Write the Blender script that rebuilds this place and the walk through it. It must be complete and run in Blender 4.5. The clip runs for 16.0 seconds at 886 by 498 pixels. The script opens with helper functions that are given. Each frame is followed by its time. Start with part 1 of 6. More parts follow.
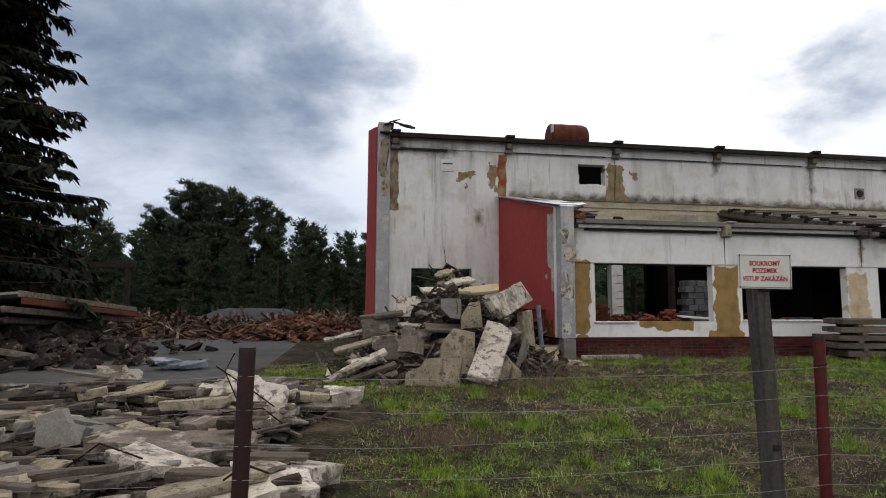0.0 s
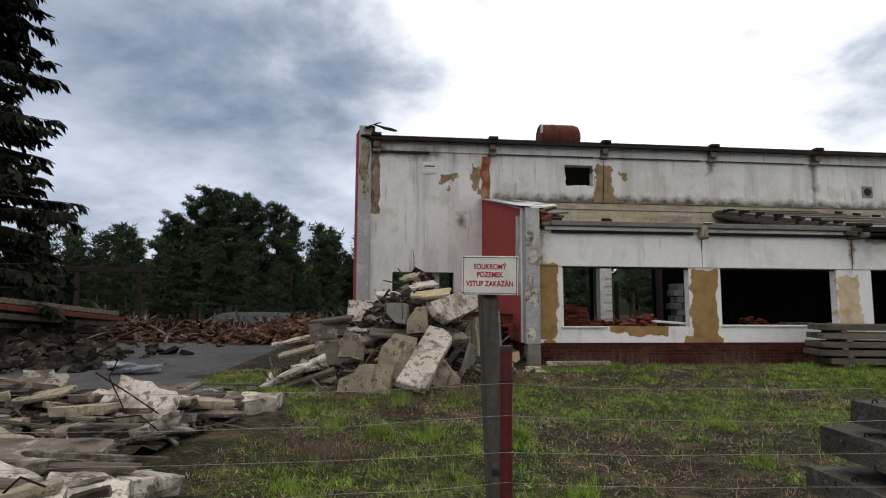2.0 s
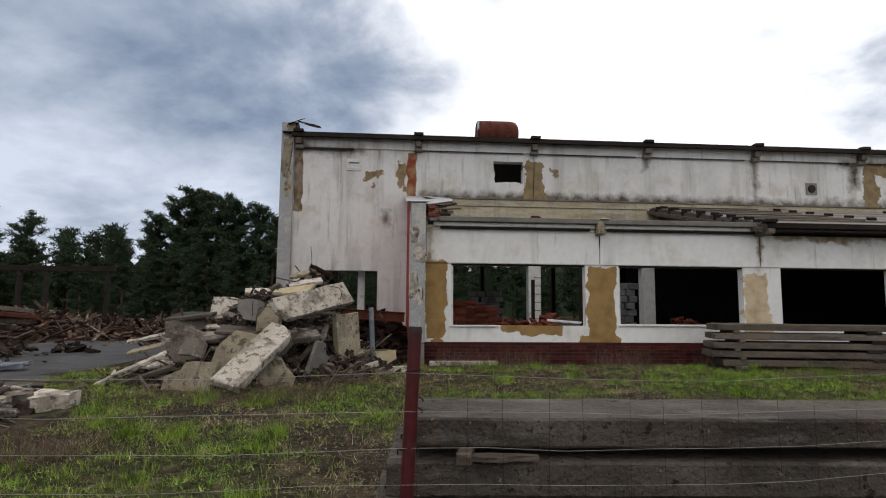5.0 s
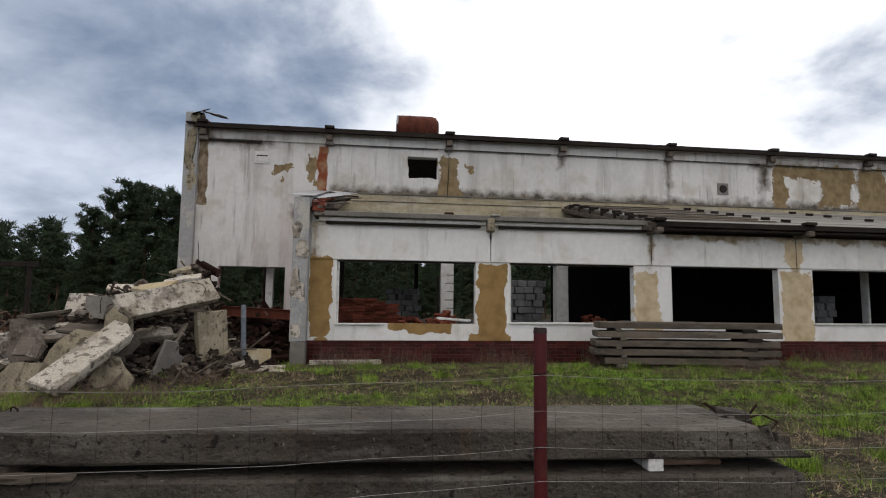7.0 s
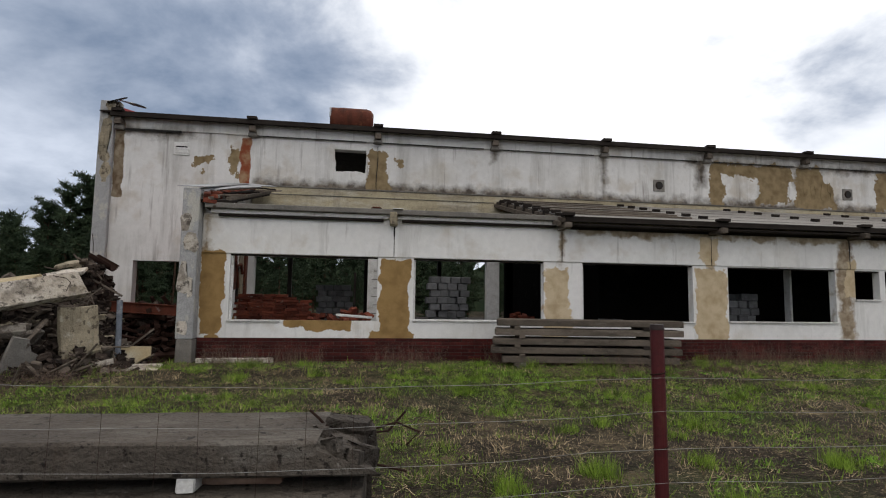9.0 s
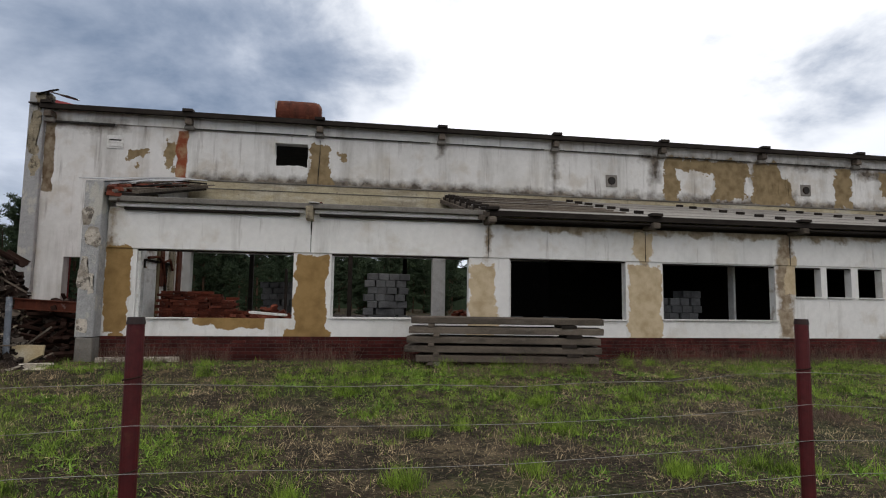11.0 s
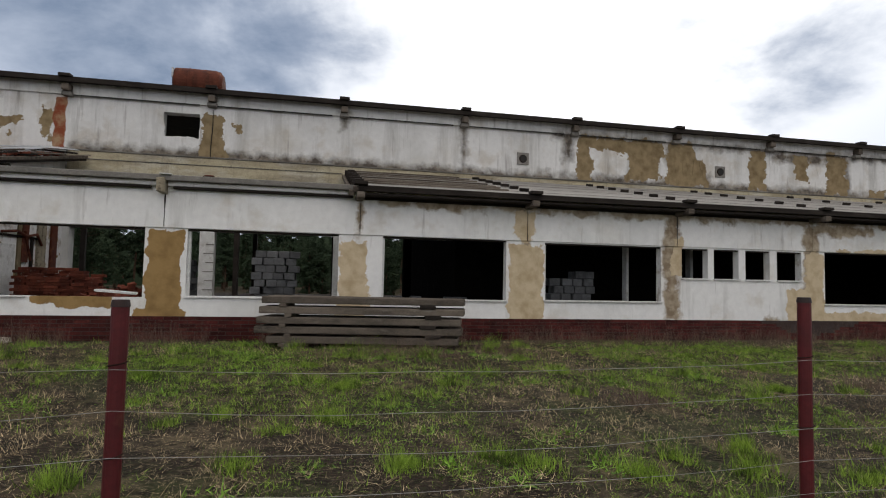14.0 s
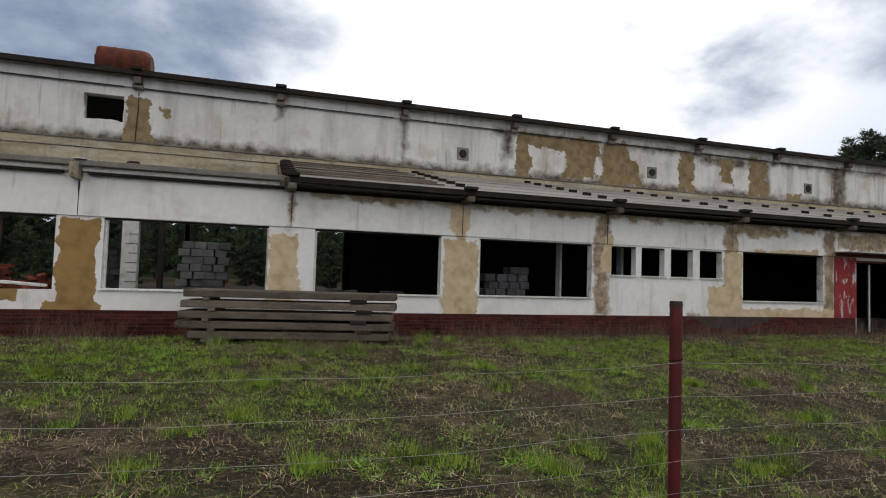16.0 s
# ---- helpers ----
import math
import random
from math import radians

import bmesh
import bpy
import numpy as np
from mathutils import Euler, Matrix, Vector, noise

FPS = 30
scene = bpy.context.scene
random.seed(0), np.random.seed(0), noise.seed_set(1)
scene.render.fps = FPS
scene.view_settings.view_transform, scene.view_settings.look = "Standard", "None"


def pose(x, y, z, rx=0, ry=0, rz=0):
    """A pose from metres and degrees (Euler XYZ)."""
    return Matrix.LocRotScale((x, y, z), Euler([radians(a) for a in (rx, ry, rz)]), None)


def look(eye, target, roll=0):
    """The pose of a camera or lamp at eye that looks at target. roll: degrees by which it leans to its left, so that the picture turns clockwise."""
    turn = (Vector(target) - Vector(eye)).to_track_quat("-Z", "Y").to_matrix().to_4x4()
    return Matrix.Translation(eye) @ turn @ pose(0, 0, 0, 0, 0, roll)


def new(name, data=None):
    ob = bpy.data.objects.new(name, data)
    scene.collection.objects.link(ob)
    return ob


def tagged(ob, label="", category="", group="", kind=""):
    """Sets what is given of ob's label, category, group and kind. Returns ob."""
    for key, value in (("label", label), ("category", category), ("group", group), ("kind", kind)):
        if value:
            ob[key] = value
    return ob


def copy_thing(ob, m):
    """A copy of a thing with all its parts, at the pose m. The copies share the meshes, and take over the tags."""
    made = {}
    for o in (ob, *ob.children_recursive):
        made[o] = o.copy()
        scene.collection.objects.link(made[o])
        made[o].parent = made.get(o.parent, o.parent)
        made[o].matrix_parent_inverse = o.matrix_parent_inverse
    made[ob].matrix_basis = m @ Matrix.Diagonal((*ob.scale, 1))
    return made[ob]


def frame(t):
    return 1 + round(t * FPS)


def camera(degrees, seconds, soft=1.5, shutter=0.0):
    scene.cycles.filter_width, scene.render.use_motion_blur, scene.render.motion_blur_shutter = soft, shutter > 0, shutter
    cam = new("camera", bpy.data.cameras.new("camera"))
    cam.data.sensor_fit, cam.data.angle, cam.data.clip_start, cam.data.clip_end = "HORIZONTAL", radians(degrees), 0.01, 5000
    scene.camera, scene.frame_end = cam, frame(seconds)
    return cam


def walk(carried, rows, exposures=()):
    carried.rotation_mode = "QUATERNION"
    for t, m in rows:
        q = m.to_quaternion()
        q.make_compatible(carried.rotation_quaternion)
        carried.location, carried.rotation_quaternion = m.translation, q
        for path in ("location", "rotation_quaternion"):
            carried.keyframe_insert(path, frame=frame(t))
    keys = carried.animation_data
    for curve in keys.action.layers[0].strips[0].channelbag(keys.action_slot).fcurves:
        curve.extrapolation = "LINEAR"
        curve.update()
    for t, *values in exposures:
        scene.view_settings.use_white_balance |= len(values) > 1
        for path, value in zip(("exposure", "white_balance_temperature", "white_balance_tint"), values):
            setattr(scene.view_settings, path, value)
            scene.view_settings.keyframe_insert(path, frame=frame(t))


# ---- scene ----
cam = camera(76.5, 16.0, soft=1.1)
PATH = [
    (0, (0.227, 0.746, 1.763), (0.531, 2.714, 1.950), 0.3),
    (0.5, (0.618, 0.755, 1.761), (0.905, 2.725, 1.956), 0.3),
    (1, (0.981, 0.763, 1.752), (1.250, 2.735, 1.947), 0.3),
    (1.5, (1.365, 0.772, 1.776), (1.606, 2.747, 1.974), 0.3),
    (2, (1.773, 0.775, 1.788), (1.972, 2.755, 1.987), 0.3),
    (2.5, (2.212, 0.786, 1.772), (2.387, 2.769, 1.972), 0.2),
    (3, (2.691, 0.800, 1.762), (2.854, 2.783, 1.964), 0.3),
    (5.5, (5.078, 0.868, 1.718), (5.230, 2.851, 1.923), 0.5),
    (6, (5.522, 0.893, 1.739), (5.685, 2.876, 1.940), 0.5),
    (6.5, (5.956, 0.930, 1.739), (6.161, 2.909, 1.938), 0.6),
    (7, (6.410, 0.965, 1.742), (6.675, 2.938, 1.939), 0.6),
    (7.5, (6.879, 0.999, 1.725), (7.163, 2.969, 1.920), 0.7),
    (8, (7.345, 1.028, 1.735), (7.650, 2.996, 1.928), 0.7),
    (8.5, (7.827, 1.060, 1.737), (8.137, 3.027, 1.928), 0.8),
    (9, (8.293, 1.092, 1.740), (8.604, 3.058, 1.929), 0.8),
    (9.5, (8.747, 1.130, 1.728), (9.068, 3.095, 1.920), 0.8),
    (12, (10.843, 1.304, 1.732), (11.155, 3.273, 1.900), 0.8),
    (12.5, (11.282, 1.340, 1.728), (11.587, 3.311, 1.883), 0.8),
    (13, (11.660, 1.362, 1.761), (11.968, 3.333, 1.902), 0.9),
    (13.5, (12.020, 1.360, 1.743), (12.354, 3.327, 1.877), 0.9),
    (14, (12.251, 1.345, 1.754), (12.662, 3.299, 1.869), 1.2),
    (14.5, (12.413, 1.348, 1.771), (12.899, 3.285, 1.875), 1.4),
    (15, (12.464, 1.354, 1.772), (13.003, 3.278, 1.875), 1.8),
    (15.5, (12.489, 1.353, 1.779), (13.061, 3.267, 1.880), 2.0),
    (16, (12.523, 1.347, 1.791), (13.118, 3.254, 1.887), 1.8),
]
walk(cam, [(t, look(eye, target, roll)) for t, eye, target, roll in PATH])

# ---- world, sun, exposure ----
scene.view_settings.exposure = -0.27
world = bpy.data.worlds.new("overcast_sky")
scene.world = world
world.use_nodes = True
wn, wl = world.node_tree.nodes, world.node_tree.links
wn.clear()
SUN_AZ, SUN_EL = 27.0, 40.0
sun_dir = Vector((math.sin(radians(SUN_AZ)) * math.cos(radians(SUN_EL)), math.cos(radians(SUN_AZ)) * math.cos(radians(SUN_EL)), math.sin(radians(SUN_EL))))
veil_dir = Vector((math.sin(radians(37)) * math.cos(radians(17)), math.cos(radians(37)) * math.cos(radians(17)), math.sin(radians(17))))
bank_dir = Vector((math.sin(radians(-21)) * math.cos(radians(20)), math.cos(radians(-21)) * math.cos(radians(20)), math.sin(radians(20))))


def sky_node(kind, **values):
    n = wn.new(kind)
    for key, value in values.items():
        n.inputs[int(key[1:])].default_value = value
    return n


def sky_math(op, a, b=0.0, clamp=False):
    n = wn.new("ShaderNodeMath")
    n.operation, n.use_clamp = op, clamp
    for i, v in enumerate((a, b)):
        if isinstance(v, (int, float)):
            n.inputs[i].default_value = v
        else:
            wl.new(v, n.inputs[i])
    return n.outputs[0]


def sky_dot(vec, direction):
    n = wn.new("ShaderNodeVectorMath")
    n.operation = "DOT_PRODUCT"
    wl.new(vec, n.inputs[0])
    n.inputs[1].default_value = direction
    return n.outputs["Value"]


def sky_ramp(value, lo, hi):
    n = wn.new("ShaderNodeMapRange")
    n.interpolation_type = "SMOOTHSTEP"
    wl.new(value, n.inputs[0])
    n.inputs[1].default_value, n.inputs[2].default_value = lo, hi
    return n.outputs[0]


def sky_mix(fac, a, b):
    n = wn.new("ShaderNodeMix")
    n.data_type = "RGBA"
    wl.new(fac, n.inputs[0]) if not isinstance(fac, float) else None
    if isinstance(fac, float):
        n.inputs[0].default_value = fac
    for i, v in ((6, a), (7, b)):
        if isinstance(v, tuple):
            n.inputs[i].default_value = (*v, 1)
        else:
            wl.new(v, n.inputs[i])
    return n.outputs[2]


def sky_noise(vec, scale, detail, rough, warp=0.0):
    n = wn.new("ShaderNodeTexNoise")
    wl.new(vec, n.inputs["Vector"])
    n.inputs["Scale"].default_value, n.inputs["Detail"].default_value = scale, detail
    n.inputs["Roughness"].default_value, n.inputs["Distortion"].default_value = rough, warp
    return n.outputs["Fac"]


way = wn.new("ShaderNodeTexCoord").outputs["Generated"]
sep = wn.new("ShaderNodeSeparateXYZ")
wl.new(way, sep.inputs[0])
lift = sky_math("ADD", sky_math("MAXIMUM", sep.outputs[2], 0.0), 0.30)
flat = wn.new("ShaderNodeCombineXYZ")
wl.new(sky_math("DIVIDE", sep.outputs[0], lift), flat.inputs[0])
wl.new(sky_math("DIVIDE", sep.outputs[1], lift), flat.inputs[1])
flat.inputs[2].default_value = 3.7
deck = flat.outputs[0]
big = sky_noise(deck, 1.0, 7.0, 0.52, 0.35)
fine = sky_noise(deck, 3.1, 7.0, 0.6, 0.2)
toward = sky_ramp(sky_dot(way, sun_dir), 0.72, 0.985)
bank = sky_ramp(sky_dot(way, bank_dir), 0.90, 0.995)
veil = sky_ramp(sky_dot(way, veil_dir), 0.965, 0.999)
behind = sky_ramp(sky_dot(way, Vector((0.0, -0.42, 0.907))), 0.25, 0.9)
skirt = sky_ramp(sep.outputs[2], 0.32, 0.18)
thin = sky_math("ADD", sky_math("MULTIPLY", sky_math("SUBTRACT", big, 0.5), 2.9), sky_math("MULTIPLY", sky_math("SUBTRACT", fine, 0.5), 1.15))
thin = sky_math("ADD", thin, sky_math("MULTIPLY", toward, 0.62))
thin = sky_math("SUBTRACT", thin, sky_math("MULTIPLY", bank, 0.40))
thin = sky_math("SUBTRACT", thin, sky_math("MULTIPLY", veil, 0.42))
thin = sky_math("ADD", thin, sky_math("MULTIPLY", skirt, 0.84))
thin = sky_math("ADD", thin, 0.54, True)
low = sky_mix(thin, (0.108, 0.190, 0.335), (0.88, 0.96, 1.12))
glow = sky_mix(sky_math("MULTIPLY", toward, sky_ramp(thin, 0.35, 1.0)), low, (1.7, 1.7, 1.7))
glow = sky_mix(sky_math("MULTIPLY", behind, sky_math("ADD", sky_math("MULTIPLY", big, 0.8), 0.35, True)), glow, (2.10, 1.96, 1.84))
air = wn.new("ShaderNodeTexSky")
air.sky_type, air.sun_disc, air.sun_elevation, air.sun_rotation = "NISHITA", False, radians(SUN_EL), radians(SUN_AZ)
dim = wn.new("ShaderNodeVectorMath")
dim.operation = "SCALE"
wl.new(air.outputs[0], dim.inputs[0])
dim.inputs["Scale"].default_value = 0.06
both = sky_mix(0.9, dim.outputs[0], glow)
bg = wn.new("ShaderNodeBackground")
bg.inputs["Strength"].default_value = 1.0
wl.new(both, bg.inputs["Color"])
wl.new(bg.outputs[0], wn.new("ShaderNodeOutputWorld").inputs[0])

lamp = bpy.data.lights.new("sun", "SUN")
lamp.energy, lamp.angle, lamp.color = 0.7, radians(20), (1.0, 0.96, 0.9)
sun = new("sun", lamp)
sun.matrix_basis = look(sun_dir * 60, (0, 0, 0))


# ---- materials ----
def surf(name, base, layers=(), rough=0.9, metal=0.0, bump=(30.0, 0.3, 0.01), rand=0.12, island=False, spec=0.12, peel=(), plain=False, side=False):
    """A weathered surface. layers: (colour, noise scale, low, high, stretch, strength).
    peel: (colour, second colour, ragged, soft, areas x0 x1 z0 z1) where the top coat has come off or is soiled."""
    m = bpy.data.materials.new(name)
    m.use_nodes = True
    nt = m.node_tree
    n, l = nt.nodes, nt.links
    b = n["Principled BSDF"]
    b.inputs["Roughness"].default_value, b.inputs["Metallic"].default_value = rough, metal
    b.inputs["Specular IOR Level"].default_value = spec
    pos = n.new("ShaderNodeNewGeometry")

    def mapped(stretch):
        mp = n.new("ShaderNodeMapping")
        mp.inputs["Scale"].default_value = stretch
        l.new(pos.outputs["Position"], mp.inputs[0])
        return mp.outputs[0]

    def tex(scale, stretch=(1, 1, 1), detail=6.0):
        t = n.new("ShaderNodeTexNoise")
        t.inputs["Scale"].default_value, t.inputs["Detail"].default_value, t.inputs["Roughness"].default_value = scale, detail, 0.62
        l.new(mapped(stretch), t.inputs["Vector"])
        return t.outputs["Fac"]

    def mix(fac, a, c):
        x = n.new("ShaderNodeMix")
        x.data_type = "RGBA"
        l.new(fac, x.inputs[0])
        for i, v in ((6, a), (7, c)):
            if isinstance(v, tuple):
                x.inputs[i].default_value = (*v, 1)
            else:
                l.new(v, x.inputs[i])
        return x.outputs[2]

    def ranged(v, lo, hi, a=0.0, c=1.0):
        r = n.new("ShaderNodeMapRange")
        l.new(v, r.inputs[0])
        for i, k in enumerate((lo, hi, a, c)):
            r.inputs[i + 1].default_value = k
        return r.outputs[0]

    col = mix(ranged(tex(7.0), 0.3, 0.7), tuple(c * (0.93 if plain else 0.86) for c in base), tuple(min(1, c * (1.04 if plain else 1.1)) for c in base))
    for colour, scale, lo, hi, stretch, strength in layers:
        col = mix(ranged(tex(scale, stretch), lo, hi, 0.0, strength), col, colour)
    if side:
        swapped, parts3 = n.new("ShaderNodeCombineXYZ"), n.new("ShaderNodeSeparateXYZ")
        l.new(pos.outputs["Position"], parts3.inputs[0])
        l.new(parts3.outputs[1], swapped.inputs[0])
        l.new(parts3.outputs[2], swapped.inputs[2])
    for colour, second, ragged_by, soft, areas in peel:
        near = None
        for x0, x1, z0, z1 in areas:
            v = n.new("ShaderNodeVectorMath")
            v.operation = "SUBTRACT"
            l.new(swapped.outputs[0] if side else pos.outputs["Position"], v.inputs[0])
            v.inputs[1].default_value = ((x0 + x1) / 2, 0, (z0 + z1) / 2)
            w = n.new("ShaderNodeVectorMath")
            w.operation = "ABSOLUTE"
            l.new(v.outputs[0], w.inputs[0])
            u = n.new("ShaderNodeVectorMath")
            u.operation = "SUBTRACT"
            l.new(w.outputs[0], u.inputs[0])
            u.inputs[1].default_value = ((x1 - x0) / 2, 99, (z1 - z0) / 2)
            sx = n.new("ShaderNodeSeparateXYZ")
            l.new(u.outputs[0], sx.inputs[0])
            d = n.new("ShaderNodeMath")
            d.operation = "SMOOTH_MAX"
            l.new(sx.outputs[0], d.inputs[0])
            l.new(sx.outputs[2], d.inputs[1])
            d.inputs[2].default_value = 0.1
            if near is None:
                near = d.outputs[0]
            else:
                k = n.new("ShaderNodeMath")
                k.operation = "MINIMUM"
                l.new(near, k.inputs[0])
                l.new(d.outputs[0], k.inputs[1])
                near = k.outputs[0]
        wob = n.new("ShaderNodeMath")
        wob.operation = "MULTIPLY_ADD"
        l.new(ranged(tex(2.6, detail=9.0), 0.0, 1.0, -1.0, 1.0), wob.inputs[0])
        wob.inputs[1].default_value = ragged_by
        l.new(near, wob.inputs[2])
        bare = ranged(wob.outputs[0], soft, -soft, 0.0, 1.0)
        tone = mix(ranged(tex(3.4), 0.42, 0.66), colour, second)
        col = mix(bare, col, tone)
    if bump:
        grain = n.new("ShaderNodeHueSaturation")
        amount = 0.08 if plain else 0.20
        l.new(ranged(tex(70.0 if plain else 48.0, detail=3.0), 0.3, 0.7, 1 - amount, 1 + amount), grain.inputs["Value"])
        l.new(col, grain.inputs["Color"])
        col = grain.outputs[0]
    if rand:
        hue = n.new("ShaderNodeHueSaturation")
        src = pos.outputs["Random Per Island"] if island else n.new("ShaderNodeObjectInfo").outputs["Random"]
        l.new(ranged(src, 0, 1, 1 - rand, 1 + rand), hue.inputs["Value"])
        l.new(col, hue.inputs["Color"])
        col = hue.outputs[0]
    l.new(col, b.inputs["Base Color"])
    l.new(ranged(tex(4.0), 0.2, 0.8, max(0.05, rough - 0.12), min(1, rough + 0.08)), b.inputs["Roughness"])
    if bump:
        bp = n.new("ShaderNodeBump")
        bp.inputs["Strength"].default_value, bp.inputs["Distance"].default_value = bump[1], bump[2]
        l.new(tex(bump[0], detail=4.0), bp.inputs["Height"])
        l.new(bp.outputs[0], b.inputs["Normal"])
    return m


ONE = (1, 1, 1)
RUN = (2.2, 2.2, 0.22)
M = {}
M["plaster"] = surf("white_plaster", (0.75, 0.745, 0.725), [((0.40, 0.40, 0.37), 0.5, 0.52, 0.75, ONE, 0.4), ((0.22, 0.205, 0.175), 1.3, 0.56, 0.78, RUN, 0.5), ((0.50, 0.46, 0.37), 0.45, 0.56, 0.75, ONE, 0.4), ((0.44, 0.37, 0.27), 1.3, 0.55, 0.68, ONE, 0.35), ((0.17, 0.14, 0.11), 3.2, 0.61, 0.74, (2.0, 2.0, 0.2), 0.45), ((0.12, 0.11, 0.10), 13.0, 0.72, 0.75, ONE, 0.6)], 0.9, bump=(22, 0.22, 0.008), rand=0, plain=True, peel=(((0.22, 0.165, 0.11), (0.46, 0.39, 0.29), 0.32, 0.05, ((27.5, 27.9, 1.0, 3.4), (16.55, 16.8, 0.9, 3.4), (20.1, 20.5, 0.9, 3.4), (24.0, 24.4, 0.8, 3.4), (28.0, 33.0, 2.9, 3.4), (22.9, 27.8, 0.6, 1.0), (12.88, 13.0, 2.6, 3.4), (5.2, 5.35, 2.5, 3.5), (13.3, 31, 3.33, 3.5), (24.2, 26.2, 3.1, 3.4))), ((0.31, 0.20, 0.082), (0.22, 0.138, 0.055), 0.20, 0.006, ((5.19, 5.66, 1.0, 2.72), (8.86, 9.50, 1.0, 2.67), (8.65, 9.62, 0.9, 1.12), (7.3, 8.3, 1.1, 1.36), (6.9, 7.5, 1.2, 1.36), (5.3, 5.62, 0.9, 1.05))), ((0.56, 0.46, 0.31), (0.42, 0.325, 0.20), 0.30, 0.010, ((12.57, 13.14, 1.05, 2.56), (16.25, 17.06, 0.9, 2.64), (16.38, 16.9, 2.64, 3.35), (20.30, 20.6, 2.0, 2.9), (24.05, 24.6, 1.0, 2.62), (23.5, 24.3, 0.7, 1.7), (24.4, 27.9, 0.9, 1.18), (24.9, 27.2, 2.66, 2.8)))))
M["upper"] = surf("aged_white_plaster", (0.69, 0.685, 0.665), [((0.36, 0.355, 0.325), 0.5, 0.50, 0.74, ONE, 0.45), ((0.20, 0.19, 0.165), 0.9, 0.48, 0.72, RUN, 0.6), ((0.46, 0.41, 0.31), 0.40, 0.55, 0.75, ONE, 0.45), ((0.40, 0.33, 0.235), 1.1, 0.53, 0.68, ONE, 0.40), ((0.13, 0.105, 0.085), 2.6, 0.58, 0.72, (2.0, 2.0, 0.16), 0.55), ((0.12, 0.11, 0.10), 12.0, 0.72, 0.75, ONE, 0.6)], 0.92, bump=(20, 0.22, 0.008), rand=0, plain=True, peel=(((0.085, 0.072, 0.060), (0.26, 0.225, 0.18), 0.34, 0.13, ((5.2, 46.0, 5.10, 5.38), (19.5, 46.0, 6.60, 6.75), (16.40, 16.55, 5.4, 6.75), (12.66, 12.78, 6.35, 6.75), (19.9, 20.25, 5.8, 6.8), (23.7, 24.0, 5.9, 6.8), (27.4, 27.6, 5.9, 6.8), (28.0, 31.0, 6.35, 6.72), (1.25, 3.4, 6.55, 6.75), (4.05, 4.25, 4.3, 4.75), (17.5, 19.5, 5.2, 5.32), (24.3, 25.4, 5.2, 5.7), (31.0, 31.3, 5.2, 6.8), (34.6, 35.4, 4.9, 6.8))), ((0.27, 0.205, 0.115), (0.17, 0.122, 0.066), 0.42, 0.010, ((8.65, 9.25, 5.22, 6.5), (9.5, 9.8, 5.95, 6.25), (3.5, 3.95, 5.75, 6.0), (3.68, 3.8, 5.5, 5.8), (20.35, 20.9, 5.22, 6.72), (20.6, 23.6, 6.25, 6.72), (22.2, 23.4, 5.35, 6.5), (23.75, 24.8, 5.22, 6.72), (24.6, 25.3, 5.22, 6.2), (27.0, 27.7, 5.22, 6.72), (28.9, 29.5, 5.7, 6.6), (30.3, 31.2, 5.22, 6.72), (32.2, 32.9, 5.15, 5.45), (4.5, 4.75, 5.4, 6.3))), ((0.22, 0.062, 0.03), (0.33, 0.22, 0.13), 0.10, 0.010, ((4.80, 5.10, 5.2, 6.66),)), ((0.13, 0.09, 0.055), (0.30, 0.25, 0.18), 0.10, 0.010, ((1.24, 1.52, 4.68, 6.9),))))
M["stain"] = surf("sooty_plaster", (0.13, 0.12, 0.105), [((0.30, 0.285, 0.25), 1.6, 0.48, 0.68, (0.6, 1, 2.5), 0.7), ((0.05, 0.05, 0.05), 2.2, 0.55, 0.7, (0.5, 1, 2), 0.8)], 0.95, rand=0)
M["cream"] = surf("cream_plaster", (0.41, 0.36, 0.245), [((0.52, 0.50, 0.43), 1.2, 0.50, 0.66, (0.6, 1, 1.5), 0.7), ((0.17, 0.14, 0.095), 1.6, 0.48, 0.70, (0.5, 1, 2.5), 0.7), ((0.12, 0.105, 0.085), 1.8, 0.55, 0.75, RUN, 0.7), ((0.08, 0.07, 0.055), 9, 0.62, 0.70, ONE, 0.6)], 0.92, rand=0)
M["ochre"] = surf("ochre_plaster", (0.306, 0.2, 0.0782), [((0.221, 0.14, 0.0553), 2.2, 0.45, 0.7, ONE, 0.6), ((0.425, 0.34, 0.204), 3.2, 0.58, 0.72, ONE, 0.6), ((0.136, 0.0935, 0.051), 1.5, 0.58, 0.8, RUN, 0.5)], 0.92, bump=(35, 0.4, 0.01), rand=0.04)
M["ochre_pale"] = surf("pale_ochre_plaster", (0.391, 0.323, 0.2), [((0.281, 0.212, 0.111), 1.6, 0.45, 0.7, ONE, 0.6), ((0.493, 0.459, 0.374), 2.4, 0.52, 0.68, ONE, 0.7), ((0.145, 0.111, 0.0765), 1.4, 0.56, 0.8, RUN, 0.6)], 0.92, bump=(30, 0.4, 0.01), rand=0.04)
M["ochre_dark"] = surf("dirty_ochre_plaster", (0.18, 0.143, 0.0863), [((0.09, 0.075, 0.0525), 1.4, 0.42, 0.7, RUN, 0.7), ((0.3, 0.247, 0.15), 2.4, 0.55, 0.7, ONE, 0.7)], 0.93, bump=(30, 0.4, 0.01), rand=0.04)
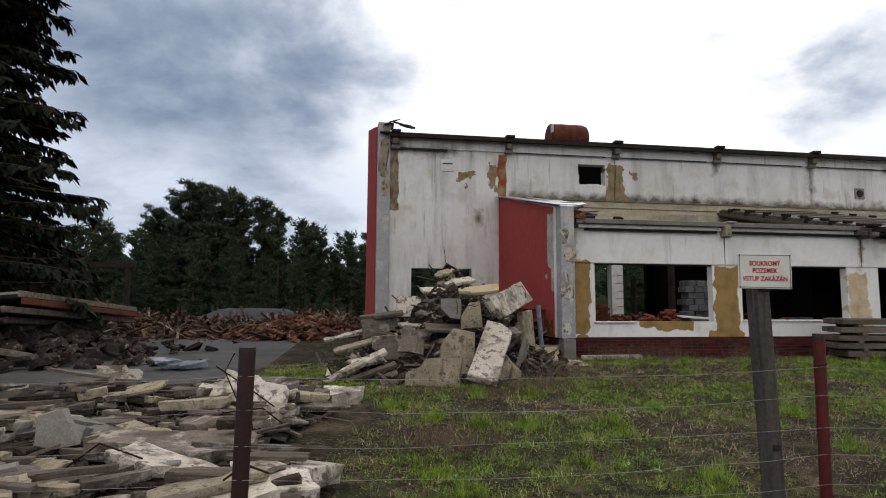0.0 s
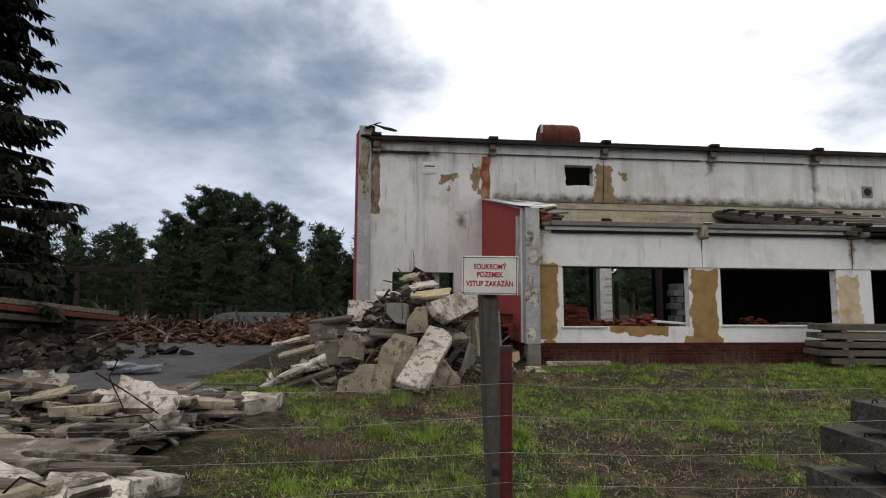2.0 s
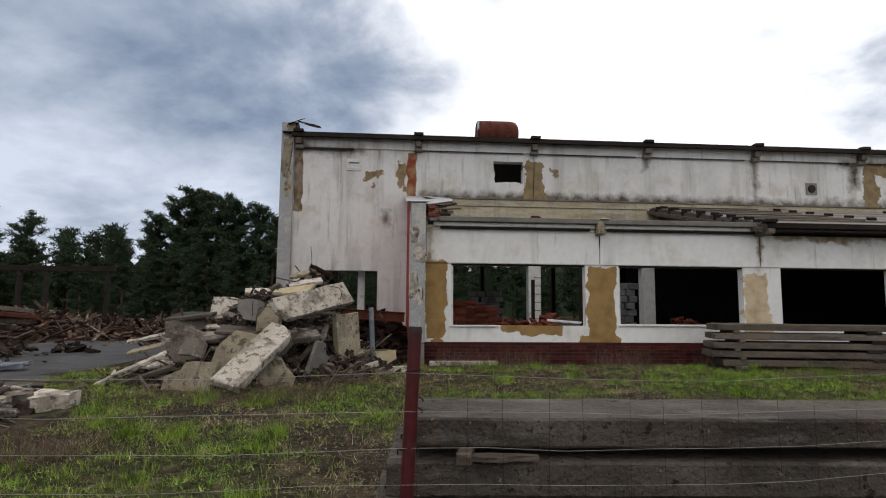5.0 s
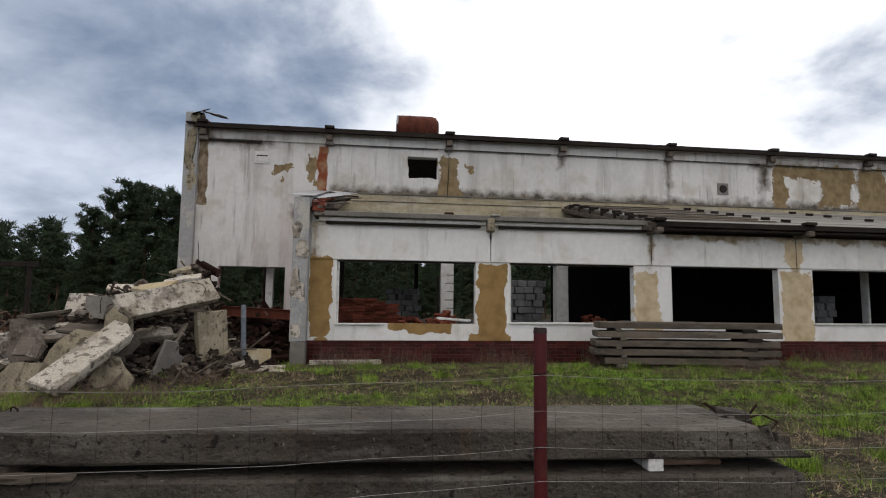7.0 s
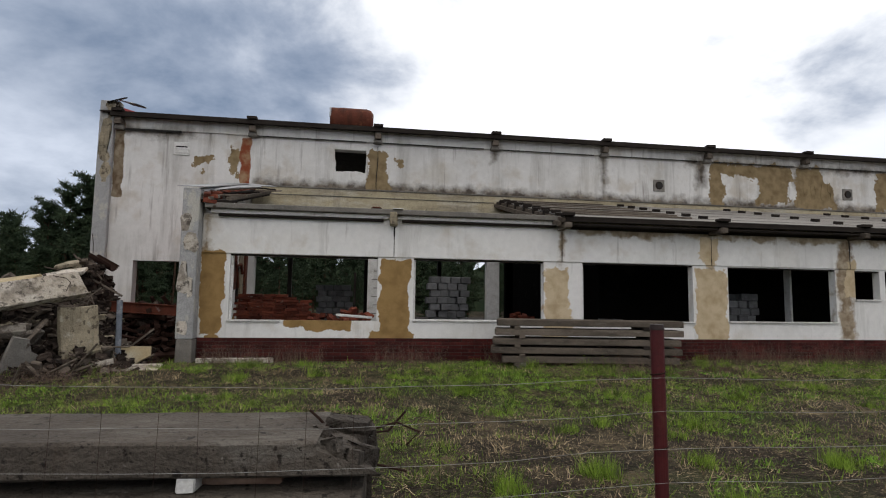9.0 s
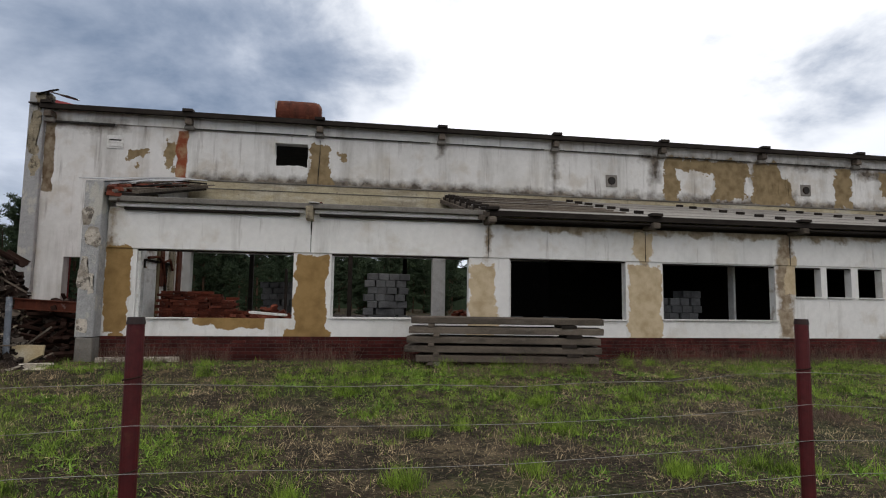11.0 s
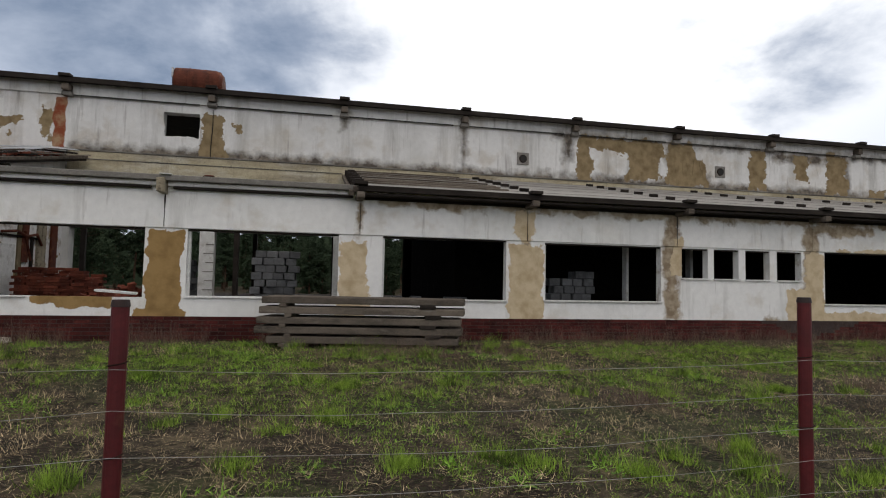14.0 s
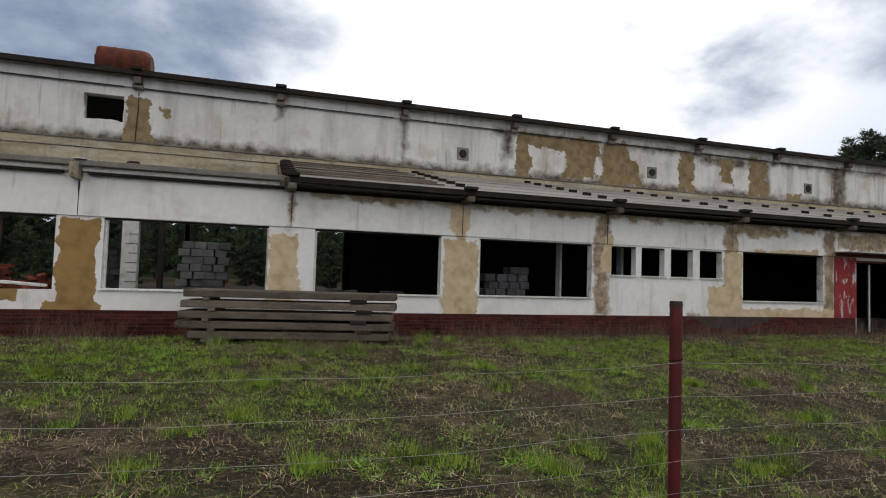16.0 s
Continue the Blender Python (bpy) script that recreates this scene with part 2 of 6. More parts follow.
M["red"] = surf("red_painted_plaster", (0.36, 0.062, 0.060), [((0.28, 0.045, 0.046), 0.8, 0.45, 0.7, ONE, 0.6), ((0.119, 0.0255, 0.0255), 1.2, 0.58, 0.8, RUN, 0.5), ((0.357, 0.102, 0.085), 7, 0.62, 0.75, ONE, 0.35)], 0.88, bump=(25, 0.3, 0.01), rand=0, side=True, peel=(((0.50, 0.47, 0.40), (0.30, 0.27, 0.22), 0.16, 0.008, ((13.3, 13.85, 2.6, 3.9), (13.3, 13.6, 2.0, 2.6), (13.3, 13.42, 1.3, 2.2), (13.9, 14.1, 2.35, 2.45))),))
M["red_worn"] = surf("flaking_red_paint", (0.27, 0.04, 0.042), [((0.52, 0.50, 0.46), 2.6, 0.54, 0.58, (2.5, 1, 0.9), 0.85), ((0.10, 0.03, 0.03), 2, 0.55, 0.7, RUN, 0.6)], 0.85, rand=0)
M["concrete"] = surf("grey_concrete", (0.205, 0.192, 0.172), [((0.122, 0.119, 0.108), 1.4, 0.45, 0.7, ONE, 0.7), ((0.324, 0.317, 0.295), 4, 0.56, 0.7, ONE, 0.5), ((0.0576, 0.054, 0.0504), 14, 0.62, 0.7, ONE, 0.6)], 0.93, bump=(28, 0.5, 0.015))
M["pillar"] = surf("blue_grey_concrete", (0.35, 0.352, 0.35), [((0.468, 0.451, 0.399), 3.2, 0.54, 0.6, (1, 1, 0.6), 0.8), ((0.162, 0.162, 0.162), 1.2, 0.52, 0.75, RUN, 0.6)], 0.93, bump=(24, 0.5, 0.02), rand=0)
M["slab"] = surf("wet_dark_concrete", (0.088, 0.076, 0.063), [((0.032, 0.027, 0.023), 1.1, 0.44, 0.62, ONE, 0.85), ((0.18, 0.17, 0.15), 2.2, 0.55, 0.70, (0.6, 2, 2), 0.65), ((0.012, 0.010, 0.009), 17, 0.60, 0.65, ONE, 0.85), ((0.010, 0.009, 0.008), 48, 0.62, 0.66, ONE, 0.8), ((0.075, 0.046, 0.028), 2.4, 0.58, 0.75, RUN, 0.55), ((0.24, 0.23, 0.21), 30, 0.66, 0.7, ONE, 0.6)], 0.78, bump=(26, 1.0, 0.03), rand=0.1)
M["rubble"] = surf("broken_plastered_concrete", (0.140, 0.118, 0.098), [((0.040, 0.032, 0.027), 2.0, 0.46, 0.64, ONE, 0.8), ((0.33, 0.305, 0.26), 3.0, 0.54, 0.61, ONE, 0.65), ((0.034, 0.028, 0.023), 5, 0.57, 0.68, ONE, 0.8)], 0.94, bump=(22, 0.8, 0.025), rand=0.28)
M["rubble_white"] = surf("whitewashed_concrete", (0.52, 0.475, 0.41), [((0.22, 0.195, 0.16), 3.0, 0.50, 0.57, ONE, 0.8), ((0.075, 0.065, 0.055), 6, 0.58, 0.64, ONE, 0.8), ((0.36, 0.30, 0.21), 1.4, 0.5, 0.7, ONE, 0.5), ((0.05, 0.042, 0.036), 9, 0.56, 0.60, (1, 1, 1), 0.7), ((0.10, 0.09, 0.08), 20, 0.63, 0.66, ONE, 0.7)], 0.93, bump=(24, 0.9, 0.025), rand=0.12)
M["rubble_cream"] = surf("cream_panel_concrete", (0.33, 0.285, 0.205), [((0.17, 0.148, 0.105), 1.6, 0.45, 0.62, ONE, 0.75), ((0.06, 0.052, 0.04), 3, 0.55, 0.70, RUN, 0.75), ((0.40, 0.38, 0.32), 5, 0.58, 0.66, ONE, 0.5), ((0.045, 0.036, 0.028), 8, 0.57, 0.62, ONE, 0.7)], 0.93, bump=(22, 0.9, 0.03), rand=0.15)
M["debris"] = surf("dusty_rubble", (0.042, 0.032, 0.026), [((0.013, 0.010, 0.009), 3, 0.45, 0.60, ONE, 0.85), ((0.18, 0.15, 0.12), 7, 0.58, 0.66, ONE, 0.75)], 0.96, bump=(14, 1.0, 0.04), rand=0.55, island=True)
M["brick"] = surf("dark_red_clinker_brick", (0.062, 0.014, 0.012), [((0.026, 0.009, 0.008), 2.4, 0.45, 0.66, ONE, 0.75), ((0.13, 0.040, 0.028), 11, 0.57, 0.7, ONE, 0.5)], 0.72, bump=(45, 0.5, 0.006), rand=0.4)
M["brick_far"] = surf("dark_red_clinker_courses", (0.070, 0.015, 0.013), [((0.026, 0.009, 0.008), 2.4, 0.45, 0.66, ONE, 0.75)], 0.72, bump=(45, 0.5, 0.006), rand=0.4, island=True)
M["brick_loose"] = surf("loose_red_brick", (0.161, 0.0465, 0.0279), [((0.0744, 0.0248, 0.0186), 4, 0.45, 0.62, ONE, 0.7), ((0.26, 0.174, 0.136), 8, 0.6, 0.7, ONE, 0.6)], 0.9, bump=(40, 0.6, 0.008), rand=0.4)
M["brick_bare"] = surf("bare_orange_brick", (0.216, 0.06, 0.027), [((0.102, 0.033, 0.021), 6, 0.45, 0.62, ONE, 0.7), ((0.27, 0.216, 0.144), 5, 0.56, 0.64, ONE, 0.8)], 0.92, bump=(30, 0.7, 0.012), rand=0.25)
M["mortar"] = surf("grey_mortar", (0.050, 0.036, 0.032), [((0.07, 0.06, 0.055), 3, 0.45, 0.66, ONE, 0.7)], 0.95, rand=0)
M["block"] = surf("grey_aerated_block", (0.135, 0.138, 0.142), [((0.07, 0.07, 0.0725), 3, 0.45, 0.66, ONE, 0.6), ((0.21, 0.21, 0.21), 9, 0.58, 0.7, ONE, 0.5)], 0.95, bump=(50, 0.6, 0.01), rand=0.25)
M["roof"] = surf("bitumen_roof_felt", (0.216, 0.205, 0.187), [((0.122, 0.112, 0.101), 1.0, 0.45, 0.7, (0.5, 3, 1), 0.7), ((0.302, 0.288, 0.266), 2.4, 0.55, 0.7, (0.4, 5, 1), 0.6)], 0.85, bump=(30, 0.4, 0.008), rand=0.08)
M["fascia"] = surf("rotten_dark_fascia", (0.0252, 0.0204, 0.0174), [((0.06, 0.051, 0.042), 3, 0.55, 0.7, (0.5, 1, 2), 0.6), ((0.0108, 0.0084, 0.0072), 2, 0.45, 0.7, ONE, 0.6)], 0.85, bump=(25, 0.6, 0.01), rand=0.15)
M["lath"] = surf("grey_weathered_timber", (0.135, 0.112, 0.09), [((0.05, 0.040, 0.032), 3, 0.45, 0.64, (0.4, 3, 3), 0.8), ((0.25, 0.22, 0.185), 5, 0.56, 0.7, (0.4, 4, 4), 0.6)], 0.9, bump=(30, 0.5, 0.008), rand=0.3)
M["rust"] = surf("rusted_steel", (0.115, 0.036, 0.022), [((0.0638, 0.0225, 0.015), 2.2, 0.45, 0.65, RUN, 0.8), ((0.255, 0.0975, 0.0525), 4, 0.55, 0.7, ONE, 0.6), ((0.27, 0.225, 0.21), 5, 0.66, 0.72, ONE, 0.5)], 0.75, 0.2, bump=(30, 0.4, 0.006), rand=0.08)
M["post"] = surf("red_brown_painted_steel", (0.078, 0.008, 0.009), [((0.035, 0.006, 0.005), 6, 0.5, 0.7, ONE, 0.6), ((0.10, 0.03, 0.018), 15, 0.6, 0.7, ONE, 0.6)], 0.55, 0.1, bump=(60, 0.3, 0.003), rand=0.2, spec=0.35)
M["post_dark"] = surf("dark_rusty_steel", (0.022, 0.00935, 0.00715), [((0.0495, 0.0165, 0.011), 9, 0.52, 0.7, ONE, 0.6)], 0.6, 0.1, bump=(60, 0.3, 0.003), rand=0.2, spec=0.4)
M["wire"] = surf("galvanised_wire", (0.30, 0.30, 0.29), [((0.13, 0.09, 0.07), 6, 0.5, 0.7, ONE, 0.7)], 0.6, 0.4, bump=None, rand=0)
M["rebar"] = surf("rusty_rebar", (0.0315, 0.0168, 0.0126), (), 0.85, 0.2, bump=None, rand=0.1)
M["wood_post"] = surf("grey_wooden_post", (0.0805, 0.0735, 0.063), [((0.035, 0.0315, 0.028), 6, 0.45, 0.65, (3, 3, 0.25), 0.8), ((0.14, 0.133, 0.115), 9, 0.56, 0.7, (3, 3, 0.25), 0.6)], 0.88, bump=(40, 0.5, 0.006), rand=0)
M["sign"] = surf("white_enamel_sheet", (0.62, 0.61, 0.55), [((0.42, 0.40, 0.34), 8, 0.55, 0.75, ONE, 0.4)], 0.45, bump=None, rand=0, spec=0.5)
M["sign_red"] = surf("red_sign_paint", (0.36, 0.012, 0.02), (), 0.5, bump=None, rand=0)
# Black of the sign's border; also stands for shade in slots, holes and gaps.
M["dark"] = surf("dark_paint_and_shade", (0.03, 0.028, 0.026), (), 0.7, bump=None, rand=0)
M["zinc"] = surf("zinc_sheet", (0.42, 0.43, 0.44), [((0.25, 0.25, 0.25), 3, 0.5, 0.7, ONE, 0.6)], 0.5, 0.5, bump=(8, 0.2, 0.01), rand=0.1)
M["white"] = surf("old_white_paint", (0.62, 0.62, 0.60), [((0.33, 0.31, 0.27), 5, 0.55, 0.68, ONE, 0.6)], 0.7, bump=(30, 0.3, 0.005), rand=0.1)
M["blue"] = surf("pale_blue_sheet", (0.14, 0.16, 0.19), [((0.30, 0.31, 0.325), 3, 0.5, 0.62, ONE, 0.8), ((0.06, 0.06, 0.065), 4, 0.55, 0.66, ONE, 0.7)], 0.7, bump=(12, 0.4, 0.02), rand=0.1)
M["soil"] = surf("grassy_soil", (0.030, 0.021, 0.015), [((0.034, 0.046, 0.014), 0.55, 0.46, 0.62, ONE, 0.8), ((0.12, 0.092, 0.055), 1.3, 0.48, 0.66, ONE, 0.75), ((0.014, 0.010, 0.007), 5.0, 0.47, 0.58, ONE, 0.88), ((0.17, 0.135, 0.085), 16, 0.54, 0.66, (1, 1.6, 1), 0.6), ((0.03, 0.04, 0.012), 30, 0.54, 0.62, ONE, 0.6)], 0.97, bump=(22, 1.0, 0.06), rand=0)
M["yard"] = surf("wet_concrete_yard", (0.070, 0.068, 0.068), [((0.035, 0.032, 0.030), 0.8, 0.45, 0.65, ONE, 0.8), ((0.13, 0.122, 0.108), 3, 0.56, 0.7, ONE, 0.6)], 0.68, bump=(20, 0.4, 0.01), rand=0)
M["gravel"] = surf("dark_grey_gravel", (0.06, 0.0656, 0.068), [((0.032, 0.0336, 0.036), 6, 0.45, 0.65, ONE, 0.7), ((0.104, 0.108, 0.104), 20, 0.56, 0.66, ONE, 0.6)], 0.97, bump=(25, 1.0, 0.05), rand=0)
M["scrap"] = surf("splintered_timber", (0.088, 0.055, 0.040), [((0.26, 0.19, 0.145), 2.0, 0.52, 0.66, ONE, 0.7), ((0.03, 0.02, 0.016), 1.5, 0.45, 0.65, ONE, 0.7)], 0.92, bump=None, rand=0.8, island=True)
M["scrap_orange"] = surf("orange_brick_rubble", (0.115, 0.056, 0.034), [((0.24, 0.17, 0.11), 2.0, 0.5, 0.66, ONE, 0.7), ((0.05, 0.03, 0.022), 1.5, 0.45, 0.65, ONE, 0.7)], 0.92, bump=None, rand=0.7, island=True)
M["grass"] = surf("spring_grass", (0.22, 0.33, 0.045), [((0.22, 0.30, 0.06), 1.5, 0.5, 0.66, ONE, 0.7), ((0.026, 0.046, 0.009), 6.0, 0.46, 0.59, ONE, 0.85)], 0.75, bump=None, rand=0.4, island=True)
M["straw"] = surf("dead_grass", (0.62, 0.49, 0.30), [((0.14, 0.095, 0.055), 1.1, 0.46, 0.64, ONE, 0.8), ((0.055, 0.038, 0.024), 7.0, 0.48, 0.60, ONE, 0.85)], 0.85, bump=None, rand=0.45, island=True)
M["leaf"] = surf("young_weed_leaves", (0.18, 0.32, 0.045), [((0.20, 0.26, 0.06), 1.5, 0.5, 0.66, ONE, 0.7), ((0.035, 0.07, 0.014), 6.0, 0.47, 0.60, ONE, 0.8)], 0.7, bump=None, rand=0.4, island=True)
M["weed"] = surf("brown_weed_stalks", (0.14, 0.10, 0.075), (), 0.9, bump=None, rand=0.4, island=True)
M["plank"] = surf("damp_brown_concrete", (0.125, 0.104, 0.084), [((0.04, 0.034, 0.028), 2.2, 0.45, 0.66, (0.5, 2, 2), 0.8), ((0.19, 0.17, 0.145), 4, 0.56, 0.7, (0.5, 3, 3), 0.6)], 0.92, bump=(30, 0.5, 0.01), rand=0.25)
# Near-black tone paints the shade of the interior into its walls.
M["inner_shade"] = surf("shade_dark_inner_plaster", (0.010, 0.009, 0.008), [((0.03, 0.027, 0.024), 1.5, 0.58, 0.72, ONE, 0.6)], 0.97, rand=0, spec=0.0)
M["bark"] = surf("pine_bark", (0.104, 0.0656, 0.044), [((0.04, 0.028, 0.0224), 4, 0.45, 0.65, (2, 2, 0.5), 0.8)], 0.95, bump=(12, 0.8, 0.03), rand=0.3)
M["needle"] = surf("pine_needles", (0.038, 0.058, 0.032), [((0.062, 0.085, 0.040), 0.8, 0.5, 0.7, ONE, 0.7)], 0.8, bump=None, rand=0.4, island=True)
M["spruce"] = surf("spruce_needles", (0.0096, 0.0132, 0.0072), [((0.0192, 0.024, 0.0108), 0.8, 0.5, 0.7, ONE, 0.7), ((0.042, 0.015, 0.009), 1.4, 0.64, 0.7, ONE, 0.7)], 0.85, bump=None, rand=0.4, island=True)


# ---- building helpers ----
def part(name, bm, material, parent=None, label="", m=None):
    me = bpy.data.meshes.new(name)
    bm.to_mesh(me)
    bm.free()
    me.materials.append(material)
    ob = new(name, me)
    if parent:
        ob.parent = parent
    if m is not None:
        ob.matrix_basis = m
    if label:
        ob["label"] = label
    return ob


def shared(name, me, parent, m):
    ob = new(name, me)
    ob.parent = parent
    ob.matrix_basis = m
    return ob


def thing(name, label, category, m=None, group=""):
    ob = new(name)
    ob.empty_display_size = 0.1
    if m is not None:
        ob.matrix_basis = m
    return tagged(ob, label, category, group)


def structure(ob, label="", category=""):
    return tagged(ob, label, category, "", "structure")


def box(bm, x0, x1, y0, y1, z0, z1, m=None):
    vs = [bm.verts.new((x, y, z)) for z in (z0, z1) for x, y in ((x0, y0), (x1, y0), (x1, y1), (x0, y1))]
    for f in ((3, 2, 1, 0), (4, 5, 6, 7), (0, 1, 5, 4), (1, 2, 6, 5), (2, 3, 7, 6), (3, 0, 4, 7)):
        bm.faces.new([vs[i] for i in f])
    if m is not None:
        for v in vs:
            v.co = m @ v.co
    return vs


def soft_box(x0, x1, y0, y1, z0, z1, r=0.01, wear=0.0, seed=0):
    bm = bmesh.new()
    box(bm, x0, x1, y0, y1, z0, z1)
    bmesh.ops.bevel(bm, geom=list(bm.edges), offset=r, segments=1, affect="EDGES")
    if wear:
        g = random.Random(seed)
        for v in bm.verts:
            v.co += Vector([g.uniform(-wear, wear) for _ in range(3)])
    return bm


def tube(bm, pts, r, sides=6, r1=None):
    rings = []
    for i, p in enumerate(pts):
        a, b = pts[max(i - 1, 0)], pts[min(i + 1, len(pts) - 1)]
        q = (Vector(b) - Vector(a)).normalized().to_track_quat("Z", "Y")
        rr = r if r1 is None else r + (r1 - r) * i / (len(pts) - 1)
        rings.append([bm.verts.new(Vector(p) + q @ Vector((rr * math.cos(k * math.tau / sides), rr * math.sin(k * math.tau / sides), 0))) for k in range(sides)])
    for a, b in zip(rings, rings[1:]):
        for k in range(sides):
            bm.faces.new((a[k], a[(k + 1) % sides], b[(k + 1) % sides], b[k]))
    bm.faces.new(rings[0][::-1])
    bm.faces.new(rings[-1])


def wall_grid(xs, zs, holes, y0, y1):
    """A wall along x with rectangular holes: only its outer faces."""
    xs = sorted(set(xs) | {v for h in holes for v in h[:2]})
    zs = sorted(set(zs) | {v for h in holes for v in h[2:]})

    def solid(i, k):
        if not (0 <= i < len(xs) - 1 and 0 <= k < len(zs) - 1):
            return False
        cx, cz = (xs[i] + xs[i + 1]) / 2, (zs[k] + zs[k + 1]) / 2
        return not any(h[0] < cx < h[1] and h[2] < cz < h[3] for h in holes)

    bm, cache = bmesh.new(), {}

    def vert(x, y, z):
        key = (round(x, 4), y, round(z, 4))
        if key not in cache:
            cache[key] = bm.verts.new((x, y, z))
        return cache[key]

    for i in range(len(xs) - 1):
        for k in range(len(zs) - 1):
            if not solid(i, k):
                continue
            a, b, c, d = xs[i], xs[i + 1], zs[k], zs[k + 1]
            bm.faces.new((vert(a, y0, c), vert(b, y0, c), vert(b, y0, d), vert(a, y0, d)))
            bm.faces.new((vert(a, y1, d), vert(b, y1, d), vert(b, y1, c), vert(a, y1, c)))
            for di, dk, p, q in ((-1, 0, (a, d), (a, c)), (1, 0, (b, c), (b, d)), (0, -1, (a, c), (b, c)), (0, 1, (b, d), (a, d))):
                if not solid(i + di, k + dk):
                    bm.faces.new((vert(p[0], y1, p[1]), vert(q[0], y1, q[1]), vert(q[0], y0, q[1]), vert(p[0], y0, p[1])))
    return bm


def ragged(x0, x1, z0, z1, amp, seed, step=0.06, keep=""):
    """An outline with broken edges; keep names the sides (l r b t) that stay straight."""
    g = random.Random(seed)
    pts = []
    for side, (a, b) in zip("brtl", (((x0, z0), (x1, z0)), ((x1, z0), (x1, z1)), ((x1, z1), (x0, z1)), ((x0, z1), (x0, z0)))):
        length = math.hypot(b[0] - a[0], b[1] - a[1])
        n = max(2, int(length / step))
        nx, nz = (a[1] - b[1]) / length, (b[0] - a[0]) / length
        for i in range(n):
            f = i / n
            w = 0.0 if side in keep else amp * (noise.noise(Vector((f * length * 2.1, seed * 3.3, ord(side)))) * 1.5 + g.uniform(-0.22, 0.22)) * min(1, 4 * f + 0.3, 4 * (1 - f) + 0.3)
            pts.append((a[0] + (b[0] - a[0]) * f + nx * w, a[1] + (b[1] - a[1]) * f + nz * w))
    return pts


def blot(x0, x1, z0, z1, amp, seed, keep=""):
    """A lobed outline that fills the rectangle; sides in keep are cut straight."""
    cx, cz, a, b = (x0 + x1) / 2, (z0 + z1) / 2, (x1 - x0) / 2, (z1 - z0) / 2
    n = max(28, min(150, int((a + b) * 60)))
    pts = []
    for i in range(n):
        q = math.tau * i / n
        c, d = math.cos(q), math.sin(q)
        px, pz = math.copysign(abs(c) ** 0.45, c) * a, math.copysign(abs(d) ** 0.45, d) * b
        w = Vector((px * 1.6, pz * 1.6, seed * 5.7))
        k = 1.5 * noise.noise(w * 1.1) + 0.9 * noise.noise(w * 3.3) + 0.5 * noise.noise(w * 9.0)
        px, pz = px + amp * k * c * 1.3, pz + amp * k * d * 1.3
        if "l" in keep: px = max(px, -a) if c > -0.5 else -a
        if "r" in keep: px = min(px, a) if c < 0.5 else a
        if "b" in keep: pz = max(pz, -b) if d > -0.5 else -b
        if "t" in keep: pz = min(pz, b) if d < 0.5 else b
        pts.append((cx + px, cz + pz))
    return pts


def patch(name, x0, x1, z0, z1, y, mat, parent, amp=0.1, seed=0, keep="", thick=0.006):
    """A scab of plaster with a ragged outline lying on a wall that faces -y."""
    bm = bmesh.new()
    pts = blot(x0, x1, z0, z1, amp, seed, keep)
    thick += 0.0011 * (seed % 7)
    front = [bm.verts.new((x, y - thick, z)) for x, z in pts]
    back = [bm.verts.new((x, y + 0.002, z)) for x, z in pts]
    bm.faces.new(front)
    for i in range(len(pts)):
        j = (i + 1) % len(pts)
        bm.faces.new((front[j], front[i], back[i], back[j]))
    bmesh.ops.triangulate(bm, faces=[f for f in bm.faces if len(f.verts) > 4])
    return part(name, bm, mat, parent)


def chunk(w, d, t, seed, rough=0.05, step=0.16, snapped=0.62):
    """A broken slab, w by d and t thick, with torn edges, centred, lying flat."""
    g = random.Random(seed)
    pts = ragged(-w / 2, w / 2, -d / 2, d / 2, rough * 2.0, seed, step)
    cut = g.choice((0, 1, 2, 3))
    bm = bmesh.new()
    rings = []
    for z, s in ((-t / 2, 0.94), (-t * 0.1, 1.0), (t * 0.42, 0.99), (t / 2, 0.965)):
        ring = []
        for x, y in pts:
            cx, cy = ((1, 1), (-1, 1), (1, -1), (-1, -1))[cut]
            over = (x * cx / w + y * cy / d) - snapped
            if over > 0:
                x, y = x - cx * over * w * 0.8, y - cy * over * d * 0.8
            j = rough * 0.35
            ring.append(bm.verts.new((x * s + g.uniform(-j, j), y * s + g.uniform(-j, j), z + g.uniform(-j, j) * 0.35)))
        rings.append(ring)
    n = len(pts)
    for a, b in zip(rings, rings[1:]):
        for i in range(n):
            bm.faces.new((a[i], a[(i + 1) % n], b[(i + 1) % n], b[i]))
    bm.faces.new(rings[0][::-1])
    bm.faces.new(rings[-1])
    bmesh.ops.triangulate(bm, faces=[f for f in bm.faces if len(f.verts) > 4])
    return bm


def stone_verts(g, s):
    """A small angular stone: eight corners of a bent box."""
    a, b, c = s * g.uniform(0.5, 1.3), s * g.uniform(0.4, 1.0), s * g.uniform(0.2, 0.6)
    return [Vector((x * a * g.uniform(0.6, 1), y * b * g.uniform(0.6, 1), z * c * g.uniform(0.6, 1))) for z in (-1, 1) for x, y in ((-1, -1), (1, -1), (1, 1), (-1, 1))]


BOX_FACES = ((3, 2, 1, 0), (4, 5, 6, 7), (0, 1, 5, 4), (1, 2, 6, 5), (2, 3, 7, 6), (3, 0, 4, 7))


def raw_mesh(name, verts, faces, material, label, category, kind="stuff"):
    me = bpy.data.meshes.new(name)
    me.from_pydata([tuple(v) for v in verts], [], faces)
    me.materials.append(material)
    return tagged(new(name, me), label, category, "", kind)


